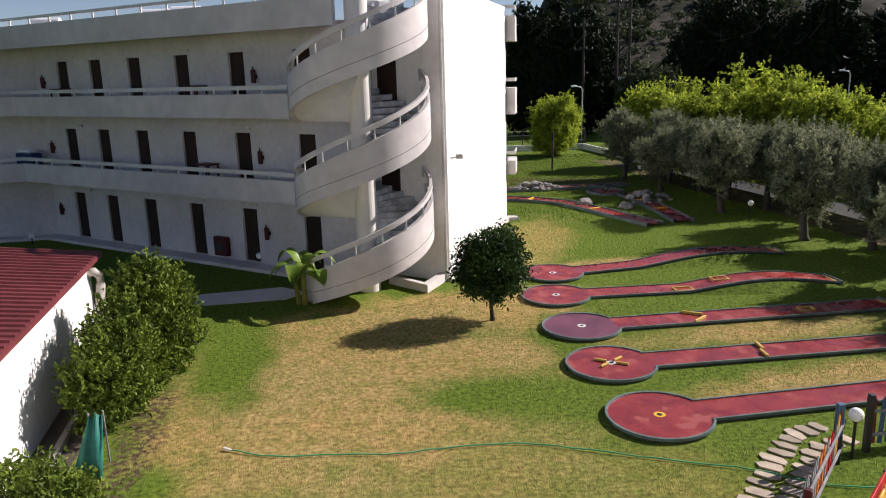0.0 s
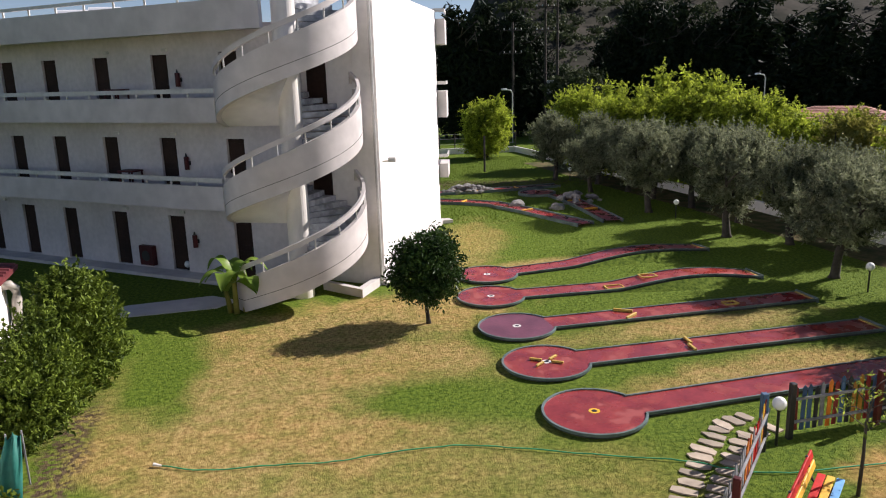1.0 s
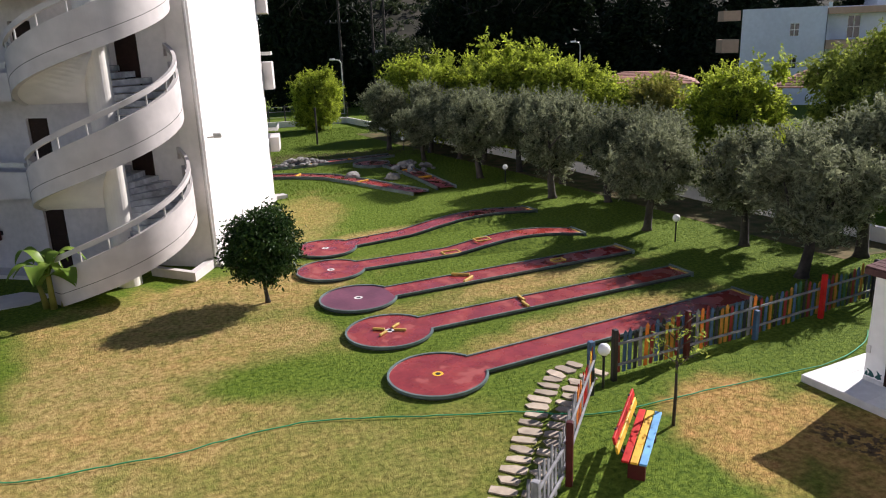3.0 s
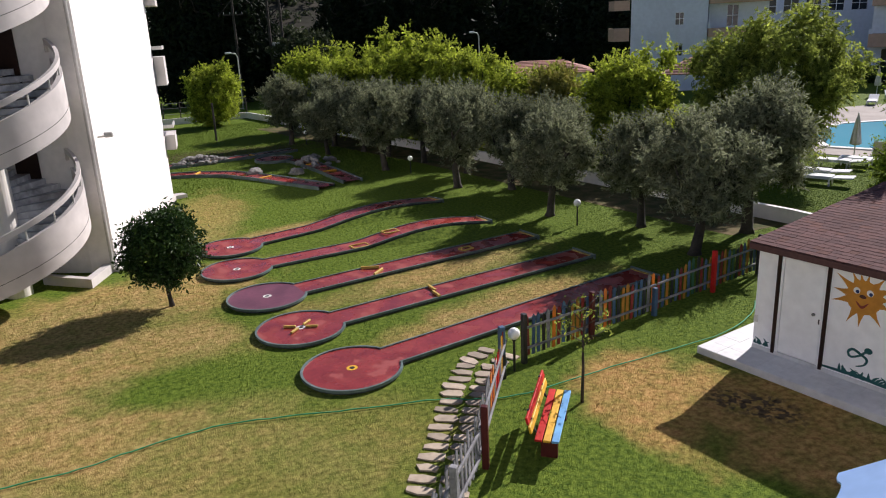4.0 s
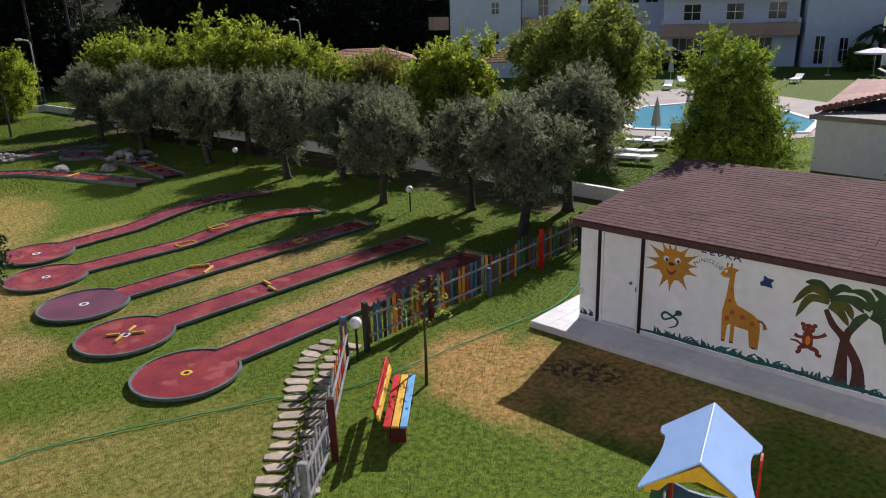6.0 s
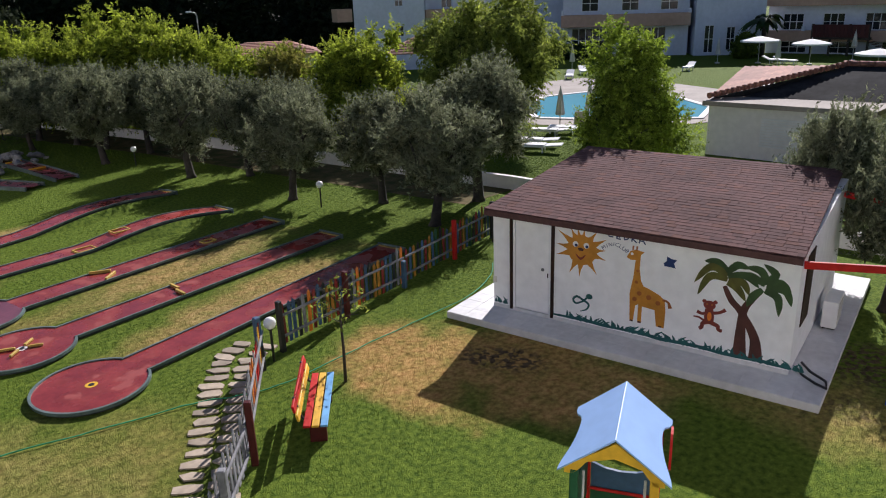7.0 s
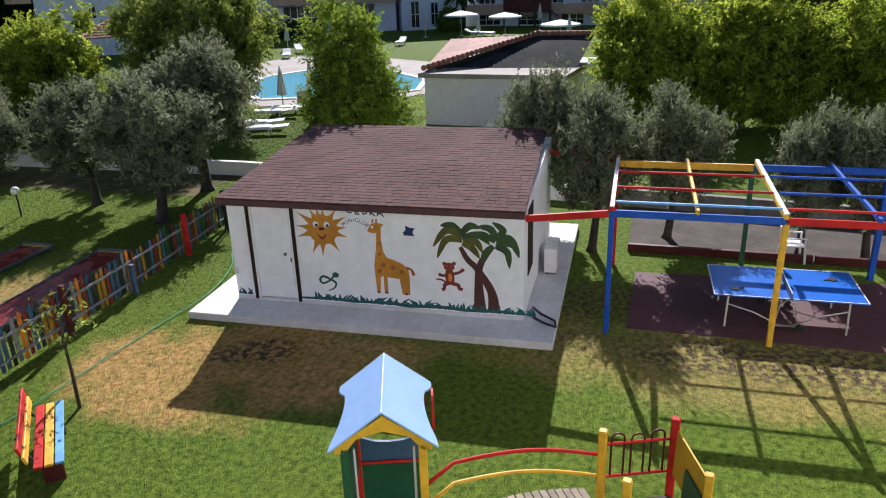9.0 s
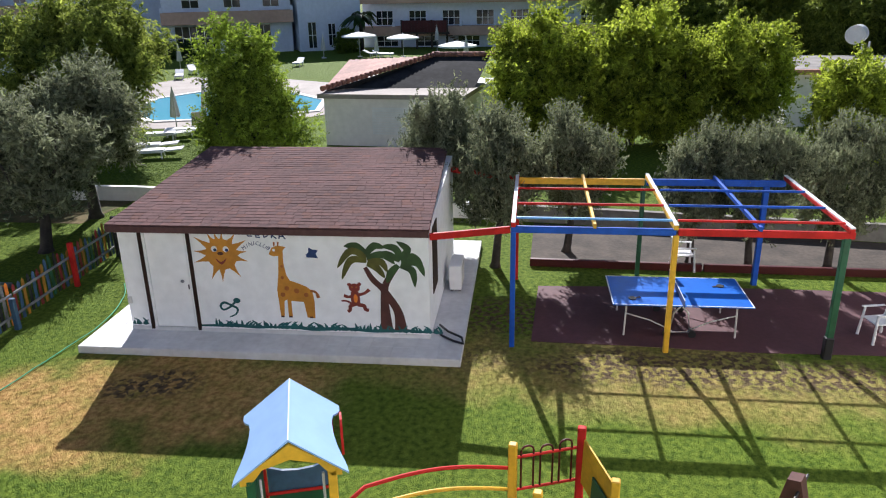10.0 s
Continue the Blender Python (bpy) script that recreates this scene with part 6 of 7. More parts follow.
for x in (-0.03, 1.16):
    o = [(-0.55, 1.88), (-0.55, 1.80), (-0.44, 1.80), (-0.3, 1.98), (0, 2.07), (0.3, 1.98), (0.44, 1.80), (0.55, 1.80), (0.55, 1.88), (0, 2.26)]
    part("gable", prism(bmesh.new(), o, x, x + 0.035, PH @ Matrix(((0, 0, 1, 0), (1, 0, 0, 0), (0, 1, 0, 0), (0, 0, 0, 1)))), M["yellow"], ph, "yellow arched gable board")
part("floor", boxed(0.06, -0.39, 0.02, 1.14, 0.39, 0.07, PH, 0.005), M["green"], ph)
part("side_panel", boxed(0.08, 0.42, 0.7, 1.12, 0.46, 1.55, PH, 0.006), M["green"], ph, "dark green side panel")
part("back_panel", boxed(1.15, -0.38, 0.02, 1.19, 0.38, 0.775, PH, 0.006), M["green"], ph, "dark green back panel")
o = [(-0.38, 0.785), (0.38, 0.785), (0.38, 1.17), (0.2, 1.10), (0, 1.08), (-0.2, 1.10), (-0.38, 1.17)]
part("back_panel", prism(bmesh.new(), o, 1.15, 1.19, PH @ Matrix(((0, 0, 1, 0), (1, 0, 0, 0), (0, 1, 0, 0), (0, 0, 0, 1)))), M["dull_blue"], ph, "blue upper back panel with a dipped edge")
part("cross_bar", rod(bmesh.new(), PH @ Vector((1.12, -0.4, 0.79)), PH @ Vector((1.12, 0.4, 0.79)), 0.022), M["red"], ph)
part("slide_rail", rod(bmesh.new(), PH @ Vector((0.06, -0.34, 0.4)), PH @ Vector((0.05, -0.34, 1.8)), 0.016), M["pale_metal"], ph)
part("side_disc", prism(bmesh.new(), disc(0.98, 1.66, 0.26), -0.60, -0.57, PH @ Matrix(((1, 0, 0, 0), (0, 0, 1, 0), (0, 1, 0, 0), (0, 0, 0, 1)))), M["red"], ph, "red rounded side panel")
part("slide_rail", sweep(bmesh.new(), [PH @ Vector(q) for q in ((0.06, 0.34, 0.4), (0.05, 0.34, 1.3), (0.05, 0.34, 1.8))], 0.016, 6), M["pale_metal"], ph)
BR0, BR1 = Vector((6.85, 2.95, 0)), Vector((8.0, 1.45, 0))
bridge = thing("play_bridge", "arched climbing-frame bridge with red and yellow tube rails", "play bridge")
side = Vector((BR1.y - BR0.y, BR0.x - BR1.x, 0)).normalized()
for z0, z1, c in ((1.30, 1.0, "red"), (1.0, 0.67, "yellow")):
    pts = [BR0.lerp(BR1, k / 14) + Vector((0, 0, z0 + (z1 - z0) * k / 14 + 0.12 * math.sin(math.pi * k / 14))) for k in range(15)]
    pts.insert(0, Vector((6.48, 3.14, z0 - 0.09)))
    part("rail", sweep(bmesh.new(), pts, 0.025, 8), M[c], bridge, c + " tube rail")
for i in range(17):
    k = (i + 0.5) / 17
    c = BR0.lerp(BR1, k) + Vector((0, 0, 0.22 + 0.14 * math.sin(math.pi * k)))
    part("plank", beam(bmesh.new(), c - side * 0.3, c + side * 0.3, 0.09, 0.03), M["stone"], bridge, "pale wooden bridge plank")
rail_t = thing("play_platform", "climbing-frame platform with yellow and red posts", "play platform")
for (x, y), c in (((8.06, 1.39), "yellow"), ((8.51, 0.56), "red"), ((7.62, 0.09), "yellow"), ((7.2, 0.95), "yellow")):
    part("post", boxed(x - 0.055, y - 0.055, -0.02, x + 0.055, y + 0.055, 1.34 if c == "yellow" else 1.42, None, 0.015), M[c], rail_t, c + " square post")
p0, p1 = Vector((8.06, 1.39, 0)), Vector((8.51, 0.56, 0))
for z in (0.62, 1.12):
    part("rail", rod(bmesh.new(), p0 + Vector((0, 0, z)), p1 + Vector((0, 0, z)), 0.02), M["red"], rail_t)
for i in range(3):
    a, b = p0.lerp(p1, 0.12 + i * 0.28), p0.lerp(p1, 0.12 + i * 0.28 + 0.18)
    z = 1.26 - 0.03 * (i == 1)
    pts = [a + Vector((0, 0, 0.62)), a + Vector((0, 0, z - 0.06))] + [a.lerp(b, 0.5 - 0.5 * math.cos(t)) + Vector((0, 0, z - 0.06 + 0.07 * math.sin(t))) for t in (0.5, 1.0, 1.57, 2.1, 2.6)] + [b + Vector((0, 0, z - 0.06)), b + Vector((0, 0, 0.62))]
    part("bar_loop", sweep(bmesh.new(), pts, 0.014, 6), M["red_box"], rail_t, "dark red looped bar")
part("deck", prism(bmesh.new(), [(8.0, 1.4), (8.45, 0.55), (7.65, 0.12), (7.2, 0.97)], 0.2, 0.26), M["bark"], rail_t)
a, b = Vector((8.51, 0.56, 0)), Vector((7.62, 0.09, 0))
part("side_panel", beam(bmesh.new(), a.lerp(b, 0.08) + Vector((0, 0, 0.95)), a.lerp(b, 0.92) + Vector((0, 0, 0.9)), 0.025, 0.7), M["yellow"], rail_t, "yellow side panel")
part("side_panel", beam(bmesh.new(), a.lerp(b, 0.45) + Vector((-0.02, 0.03, 0.75)), a.lerp(b, 0.92) + Vector((-0.02, 0.03, 0.72)), 0.025, 0.5), M["green"], rail_t, "green side panel")
rider = thing("spring_rider", "dark brown spring rocking toy on the grass", "spring rider", at=(8.6, -2.35, 0))
part("spring", sweep(bmesh.new(), [(0.09 * math.cos(i * 0.8), 0.09 * math.sin(i * 0.8), i * 0.009) for i in range(44)], 0.014, 5), M["black_metal"], rider)
part("body", prism(bmesh.new(), [(-0.35, 0.4), (0.3, 0.4), (0.42, 0.62), (0.36, 0.95), (0.2, 0.98), (0.12, 0.66), (-0.3, 0.62)], -0.1, 0.1, pose(0, 0, 0, 0, 0, 65) @ Matrix(((1, 0, 0, 0), (0, 0, 1, 0), (0, 1, 0, 0), (0, 0, 0, 1)))), M["mural_brown"], rider)
part("grip", rod(bmesh.new(), (-0.15, 0.3, 0.82), (0.4, 0.05, 0.82), 0.018), M["black_metal"], rider)


# ---- obstacles on the minigolf courses ----
def square_frame(g, x, y, z, s, mat="obstacle_yellow"):
    bm = bmesh.new()
    for a, b in (((-s, -s * 0.7), (s, -s * 0.7)), ((-s, s * 0.7), (s, s * 0.7)), ((-s, -s * 0.7), (-s, s * 0.7)), ((s, -s * 0.7), (s, s * 0.7))):
        beam(bm, (x + a[0], y + a[1], z + 0.022), (x + b[0], y + b[1], z + 0.022), 0.045, 0.045)
    part("obstacle_frame", bm, M[mat], g, "yellow square frame obstacle")


g2, b_, _, _ = LANES[1]
for a in (35, -35):
    c, s = math.cos(radians(a)), math.sin(radians(a))
    for k0, k1 in ((0.12, 0.42), (-0.42, -0.12)):
        part("obstacle_bar", beam(bmesh.new(), (c * k0, s * k0, b_ + 0.035), (c * k1, s * k1, b_ + 0.035), 0.055, 0.05), M["obstacle_yellow"], g2, "yellow bar round the hole")
for y0, y1, x in ((-0.44, -0.02, 3.75), (0.02, 0.44, 3.9)):
    part("obstacle_bar", beam(bmesh.new(), (x, y0, b_ + 0.05), (x + 0.05, y1, b_ + 0.05), 0.07, 0.06), M["obstacle_yellow"], g2, "yellow crossbar")
g3, b_, _, _ = LANES[2]
for y in (-1, 1):
    part("obstacle_bar", beam(bmesh.new(), (3.1, y * 0.42, b_ + 0.04), (3.55, y * 0.1, b_ + 0.04), 0.06, 0.08), M["obstacle_yellow"], g3, "slanted yellow bar")
square_frame(g3, 6.65, 0, b_, 0.2)
g4, b_, _, pr = LANES[3]
square_frame(g4, 4.05, -0.2, pr(4.05), 0.28)
square_frame(g4, 5.4, 0.2, pr(5.4), 0.26)


def far_lane(pts, width, label, ring=None):
    """A course along a bent line, with rims."""
    g = thing("minigolf_course", label, "minigolf course", "minigolf courses")
    pts = [Vector(q) for q in pts]
    bm = bmesh.new()
    prev = None
    sides = ([], [])
    for i, q in enumerate(pts):
        d = (pts[min(i + 1, len(pts) - 1)] - pts[max(i - 1, 0)]).normalized()
        s = Vector((-d.y, d.x)) * width / 2
        row = [bm.verts.new((q.x + s.x, q.y + s.y, 0.1)), bm.verts.new((q.x - s.x, q.y - s.y, 0.1))]
        sides[0].append((q.x + s.x, q.y + s.y))
        sides[1].append((q.x - s.x, q.y - s.y))
        if prev:
            bm.faces.new((prev[0], prev[1], row[1], row[0]))
        prev = row
    part("playing_surface", bm, M["lane"], g, "worn red painted surface")
    part("rim", band(bmesh.new(), sides[0], 0, 0.16, 0.06), M["rim"], g)
    part("rim", band(bmesh.new(), sides[1], 0, 0.16, -0.06), M["rim"], g)
    for k in (0.35, 0.75):
        i = int(k * (len(pts) - 1))
        part("obstacle_bar", beam(bmesh.new(), (*(pts[i].lerp(Vector(sides[0][i]), 0.8)), 0.13), (*(pts[i].lerp(Vector(sides[1][i]), 0.8)), 0.13), 0.1, 0.06), M["yellow"], g)
    if ring:
        bm = bmesh.new()
        bmesh.ops.create_cone(bm, cap_ends=True, segments=28, radius1=1.05, radius2=1.05, depth=0.11, matrix=Matrix.Translation((*ring, 0.055)))
        part("round_end", bm, M["lane"], g)
        circ = [(ring[0] + 1.08 * math.cos(a * 0.21), ring[1] + 1.08 * math.sin(a * 0.21)) for a in range(30)]
        part("rim", band(bmesh.new(), circ, 0, 0.16, 0.06), M["rim"], g)


far_lane([(3.0, 40.5), (4.8, 39.8), (6.3, 38.7), (7.6, 36.4), (8.6, 34.3), (9.5, 32.4)], 0.9, "bent red minigolf course on the lawn beside the end wall")
far_lane([(10.2, 40.8), (10.6, 38.5), (10.8, 36.0), (10.95, 32.9)], 0.9, "red minigolf course with a round end among rocks", (9.3, 41.7))
far_lane([(3.4, 43.2), (6.0, 43.4), (8.5, 43.8), (11.2, 44.4)], 0.8, "narrow dark minigolf course beside the bare soil")


def rock(x, y, r, seed, label="pale weathered boulder on the lawn", parent=None, z=0.0):
    bm = bmesh.new()
    bmesh.ops.create_icosphere(bm, subdivisions=3 if r > 0.3 else 2, radius=r)
    for v in bm.verts:
        k = noise.noise(v.co * (1.3 / r) + Vector((seed, seed * 2, 0))) * 0.45 + noise.noise(v.co * (3.5 / r) + Vector((seed, 0, 9))) * 0.16
        v.co *= 1 + k
        v.co.z *= 0.62
        v.co += Vector((x, y, z + r * 0.3))
    if parent:
        part("rock", bm, M["rock"], parent)
    else:
        b = thing("boulder", label, "rock", "boulders")
        part("stone", bm, M["rock"], b)


rock(7.4, 37.9, 0.42, 3)
rock(9.3, 36.8, 0.38, 9)
pile = thing("rock_pile", "heap of broken pale rocks on bare soil", "rocks")
g = random.Random(21)
for i in range(46):
    a, d = g.random() * 6.28, g.random() ** 0.6
    rock(5.4 + math.cos(a) * d * 1.7, 43.6 + math.sin(a) * d * 0.9, g.uniform(0.09, 0.22), i, parent=pile, z=(1 - d) * 0.4)
pile = thing("rock_pile", "heap of grey rocks beside a minigolf course", "rocks")
for i in range(30):
    a, d = g.random() * 6.28, g.random() ** 0.6
    rock(10.9 + math.cos(a) * d * 1.3, 38.9 + math.sin(a) * d * 1.2, g.uniform(0.11, 0.26), i + 60, parent=pile, z=(1 - d) * 0.45)

# ---- gallery fittings ----
for k, fz in enumerate(FLOORS):
    for x in (1.28, -11.6):
        e = thing("fire_extinguisher", "dark red fire extinguisher hung on the gallery wall", "fire extinguisher", "fire extinguishers")
        q = FAC @ Vector((x, -0.09, fz + 0.95))
        part("cylinder", rod(bmesh.new(), q, q + Vector((0, 0, 0.46)), 0.085, None, 14), M["red_box"], e)
        part("valve", rod(bmesh.new(), q + Vector((0, 0, 0.46)), q + Vector((0, 0, 0.58)), 0.04, 0.02, 10), M["black_metal"], e)
        part("bracket", boxed(x - 0.12, -0.02, fz + 1.1, x + 0.12, 0.0, fz + 1.25, FAC), M["black_metal"], e)
    for dx in (-2.1, 0.75, -9.3):
        l = thing("wall_light", "small pale wall light above the doors", "light", "gallery wall lights")
        part("case", boxed(dx - 0.12, -0.09, fz + 2.15, dx + 0.12, 0.0, fz + 2.26, FAC, 0.02), M["pale_metal"], l)
cab = thing("hose_cabinet", "dark red hose cabinet on the ground floor wall", "cabinet")
part("case", boxed(-1.5, -0.22, 0.25, -0.8, 0.0, 1.0, FAC, 0.02), M["red_box"], cab)
part("dial", rod(bmesh.new(), FAC @ Vector((-1.15, -0.225, 0.62)), FAC @ Vector((-1.15, -0.24, 0.62)), 0.2, None, 18), M["black_metal"], cab)
for x, fz in ((-1.5, 2.98), (-1.7, 5.85), (-10.1, 5.85)):
    t2 = thing("gallery_table", "small dark red table behind the parapet", "table", "gallery tables")
    part("top", boxed(x, -0.75, fz + 0.86, x + 0.75, -0.2, fz + 0.92, FAC, 0.01), M["red_box"], t2)
    for lx in (x + 0.05, x + 0.7):
        for ly in (-0.7, -0.25):
            part("leg", boxed(lx - 0.025, ly - 0.025, fz, lx + 0.025, ly + 0.025, fz + 0.858, FAC), M["red_box"], t2)
t2 = thing("linen_trolley", "loaded housekeeping trolley on the gallery", "trolley")
part("frame", boxed(-13.6, -0.9, 3.0, -11.95, -0.4, 3.95, FAC, 0.02), M["mural_navy"], t2)
part("linen", boxed(-13.4, -0.85, 3.955, -12.2, -0.45, 4.12, FAC, 0.05), M["white_canvas"], t2)
for x, y in ((-18.4, 36.2), (-12.2, 33.4), (-10.6, 32.5)):
    t2 = thing("solar_boiler", "white solar water boiler on the flat roof", "boiler", "solar boilers")
    part("tank", rod(bmesh.new(), (x - 0.6, y, 9.75), (x + 0.6, y + 0.1, 9.75), 0.25, None, 18), M["white_plastic"], t2)
    part("collector", boxed(-0.6, -0.9, -0.04, 0.6, 0.5, 0.04, pose(x, y - 0.5, 9.35, 35)), M["glass_dark"], t2)
    for sx in (-0.5, 0.5):
        part("stand", rod(bmesh.new(), (x + sx, y, 8.75), (x + sx, y, 9.6), 0.03), M["pale_metal"], t2)

# ---- pool garden ----
tagged(part("pool_deck", prism(bmesh.new(), [(32.6, 24.6), (34.6, 19.2), (39.2, 16.6), (45, 16.2), (50, 19), (53, 27), (53, 35), (47, 36.5), (38, 33)], -0.05, 0.03), M["deck"]), "pale paved deck round the swimming pool", "deck", kind="structure")
POOL = [(34.6, 25.6), (36.4, 21.6), (39.2, 18.2), (43.0, 19.4), (46.6, 24.0), (46.2, 29.0), (42.0, 30.4), (37.4, 29.0)]
tagged(part("swimming_pool", prism(bmesh.new(), POOL, -0.05, 0.045), M["water"]), "turquoise swimming pool water", "pool", kind="structure")
curb = part("pool_curb", band(bmesh.new(), POOL + POOL[:1], 0, 0.09, -0.4), M["white_wall"])
tagged(curb, "white stone edge of the pool", "pool edge", kind="structure")


def lounger(x, y, turn, back=25, mat="white_plastic", label="white plastic sun lounger on the grass"):
    l = thing("sun_lounger", label, "sun lounger", "sun loungers", at=(x, y, 0), turn=turn)
    part("frame", boxed(-0.95, -0.33, 0.27, 0.45, 0.33, 0.33, None, 0.01), M["white_plastic"], l)
    part("mattress", boxed(-0.93, -0.3, 0.334, 0.44, 0.3, 0.39, None, 0.015), M[mat], l)
    part("backrest", boxed(0, -0.32, 0, 0.75, 0.32, 0.06, pose(0.46, 0, 0.30, 0, -back), 0.015), M[mat], l)
    for a in (-0.8, 0.35):
        for b in (-0.28, 0.28):
            part("leg", boxed(a - 0.03, b - 0.03, 0, a + 0.03, b + 0.03, 0.268), M["white_plastic"], l)


for q in ((26.9, 20.1, -66, 4), (27.9, 21.0, -66, 4), (30.4, 21.9, -66, 5), (31.5, 21.6, -66, 5), (34.9, 21.4, -66, 8), (36.4, 20.4, -66, 8), (52.0, 35.5, 30), (55.5, 36.5, 40), (58, 34, 30), (62, 30, 10), (47.5, 17.8, 10), (70.8, 26.0, 90), (70.5, 24.9, 90)):
    lounger(*q)
lounger(33.3, 22.0, 216, 62, "duct", "brown-framed sun lounger with raised back")


def parasol(x, y, h, shut=True, r=1.2):
    p_ = thing("parasol", "closed grey-beige pool parasol" if shut else "open white pool parasol", "parasol", "closed parasols" if shut else "open parasols", at=(x, y, 0))
    part("pole", rod(bmesh.new(), (0, 0, 0.05), (0, 0, h + 0.1), 0.03), M["pale_metal"], p_)
    part("base", rod(bmesh.new(), (0, 0, 0.0), (0, 0, 0.09), 0.25, 0.22, 16), M["concrete_paint"], p_)
    bm = bmesh.new()
    n = 16
    if shut:
        levels = ((h, 0.03), (h - 0.25, 0.10), (h - 0.9, 0.20), (h - 1.35, 0.26), (h - 1.4, 0.2))
    else:
        levels = ((h, 0.03), (h - 0.12, r * 0.4), (h - 0.36, r), (h - 0.5, r * 1.01))
    rings = [[bm.verts.new((rr * (1 - (0.22 if shut and i % 2 else 0)) * math.cos(i * 2 * math.pi / n), rr * (1 - (0.22 if shut and i % 2 else 0)) * math.sin(i * 2 * math.pi / n), z)) for i in range(n)] for z, rr in levels]
    for a, b in zip(rings, rings[1:]):
        for i in range(n):
            bm.faces.new((a[i], b[i], b[(i + 1) % n], a[(i + 1) % n]))
    bm.faces.new(rings[0])
    part("canopy", bm, M["parasol" if shut else "white_canvas"], p_)


for q in ((32.6, 22.8, 2.1), (35.4, 22.8, 2.1), (57.5, 39.0, 2.2), (69.0, 30.6, 2.2), (66.5, 24.2, 2.3), (76.0, 21.0, 2.6), (63.5, 15.0, 2.4)):
    parasol(*q)
for q in ((70.5, 27.4, 2.4, False, 1.7), (70.8, 23.0, 2.2, False, 1.6), (64.5, 16.0, 2.0, False, 1.7)):
    parasol(*q)

# pool building with its tiled and dark glazed roof
ob = thing("pool_building", "low white service building with dark roof and tiled edge", "building")
part("wall", prism(bmesh.new(), [(30.7, 13.8), (31.05, 7.6), (38.5, 7.6), (39.5, 15.4)], 0, 2.12), M["white_wall"], ob, "white rendered wall")
part("slab", prism(bmesh.new(), [(30.45, 14.0), (30.85, 7.4), (35.1, 7.4), (34.6, 14.3)], 2.124, 2.32), M["deck"], ob)
bm = bmesh.new()
for i in range(11):
    box(bm, 0.02, 0, 0.55 + i * 0.11, 1.7, 0.03, 0.63 + i * 0.11, pose(30.78, 11.6, 0, 0, 0, -86.8) @ Matrix.Rotation(radians(0), 4, "X"))
part("louvre", bm, M["white_plastic"], ob, "white louvred grille")
bm = bmesh.new()
R1, R2 = (36.4, 10.2, 3.4), (36.7, 7.5, 3.4)
vs = [bm.verts.new(q) for q in ((32.3, 13.1, 2.34), R1, R2, (33.3, 7.5, 2.34), (30.95, 13.8, 2.38))]
bm.faces.new(vs[:4])
bm.faces.new((vs[4], vs[1], vs[0]))
part("roof", bm, M["dark_roof"], ob, "dark glossy roof membrane")
A_, B_, R_ = Vector((30.9, 13.9, 2.4)), Vector((40.0, 16.2, 2.8)), Vector(R1)
n_rows = 13
for i in range(n_rows):
    k0, k1 = i / n_rows, (i + 0.92) / n_rows
    a, b = A_.lerp(R_, k0), A_.lerp(R_, k1)
    c, d2 = B_.lerp(R_, k0), B_.lerp(R_, k1)
    bm = bmesh.new()
    up = Vector((0, 0, 0.05))
    vv = [bm.verts.new(q) for q in (a + up, c + up, d2, b, a, c)]
    bm.faces.new(vv[:4])
    bm.faces.new((vv[0], vv[4], vv[5], vv[1]))
    part("tile_course", bm, M["tile_roof"], ob)
for i in range(26):
    k = i / 25
    q = A_.lerp(R_, k)
    part("ridge_tile", sweep(bmesh.new(), [q + Vector((-0.12, -0.02, 0.10)), q + Vector((0.16, -0.10, 0.14))], [0.13, 0.10], 8), M["tile_roof"], ob)
for i in range(10):
    q = Vector(R1).lerp(Vector(R2), i / 9)
    part("ridge_tile", sweep(bmesh.new(), [q + Vector((0, 0.15, 0.08)), q + Vector((0, -0.2, 0.10))], [0.14, 0.11], 8), M["tile_roof"], ob)


# ---- houses in the distance ----
def facade(name, label, a, b, depth, h, wall="far_wall", trim="far_trim", storeys=(), windows=(), roof_trim=True):
    """A block from a to b (plan), depth behind; storeys: heights of balcony bands; windows: (along, width, bottom, top)."""
    a, b = Vector(a), Vector(b)
    d = (b - a)
    length = d.length
    m = pose(a.x, a.y, 0, 0, 0, math.degrees(math.atan2(d.y, d.x)))
    t = thing(name, label, "building")
    bm = bmesh.new()
    open_wall(bm, 0, length, 0, h, [tuple(w) for w in windows], 0.3, m)
    part("wall", bm, M[wall], t)
    part("body", boxed(0, 0.31, 0, length, depth, h, m), M[wall], t)
    for x, w, z0, z1 in windows:
        o = part("window", boxed(x, 0.16, z0, x + w, 0.2, z1, m), M["glass_dark"], t)
        bm = bmesh.new()
        nx = max(2, round(w / 0.7))
        for i in range(nx + 1):
            box(bm, x + w * i / nx - 0.035, 0.11, z0, x + w * i / nx + 0.035, 0.158, z1, m)
        for k in (0, 0.5, 1):
            box(bm, x, 0.115, z0 + (z1 - z0) * k - 0.03, x + w, 0.155, z0 + (z1 - z0) * k + 0.03, m)
        part("frame", bm, M["white_plastic"], o, "white window bars")
    for z0, z1 in storeys:
        part("balcony", boxed(-0.1, -1.3, z0, length + 0.1, -0.003, z1, m, 0.02), M[trim], t, "peach balcony band")
        n = int(length / 3.6)
        for i in range(n + 1):
            part("pillar", boxed(length * i / max(n, 1) - 0.14, -1.25, z1, length * i / max(n, 1) + 0.14, -0.9, z1 + 0.45, m), M[wall], t)
    if roof_trim:
        part("cornice", boxed(-0.4, -0.5, h - 0.05, length + 0.4, depth, h + 0.45, m), M[trim], t, "peach cornice")
    return t


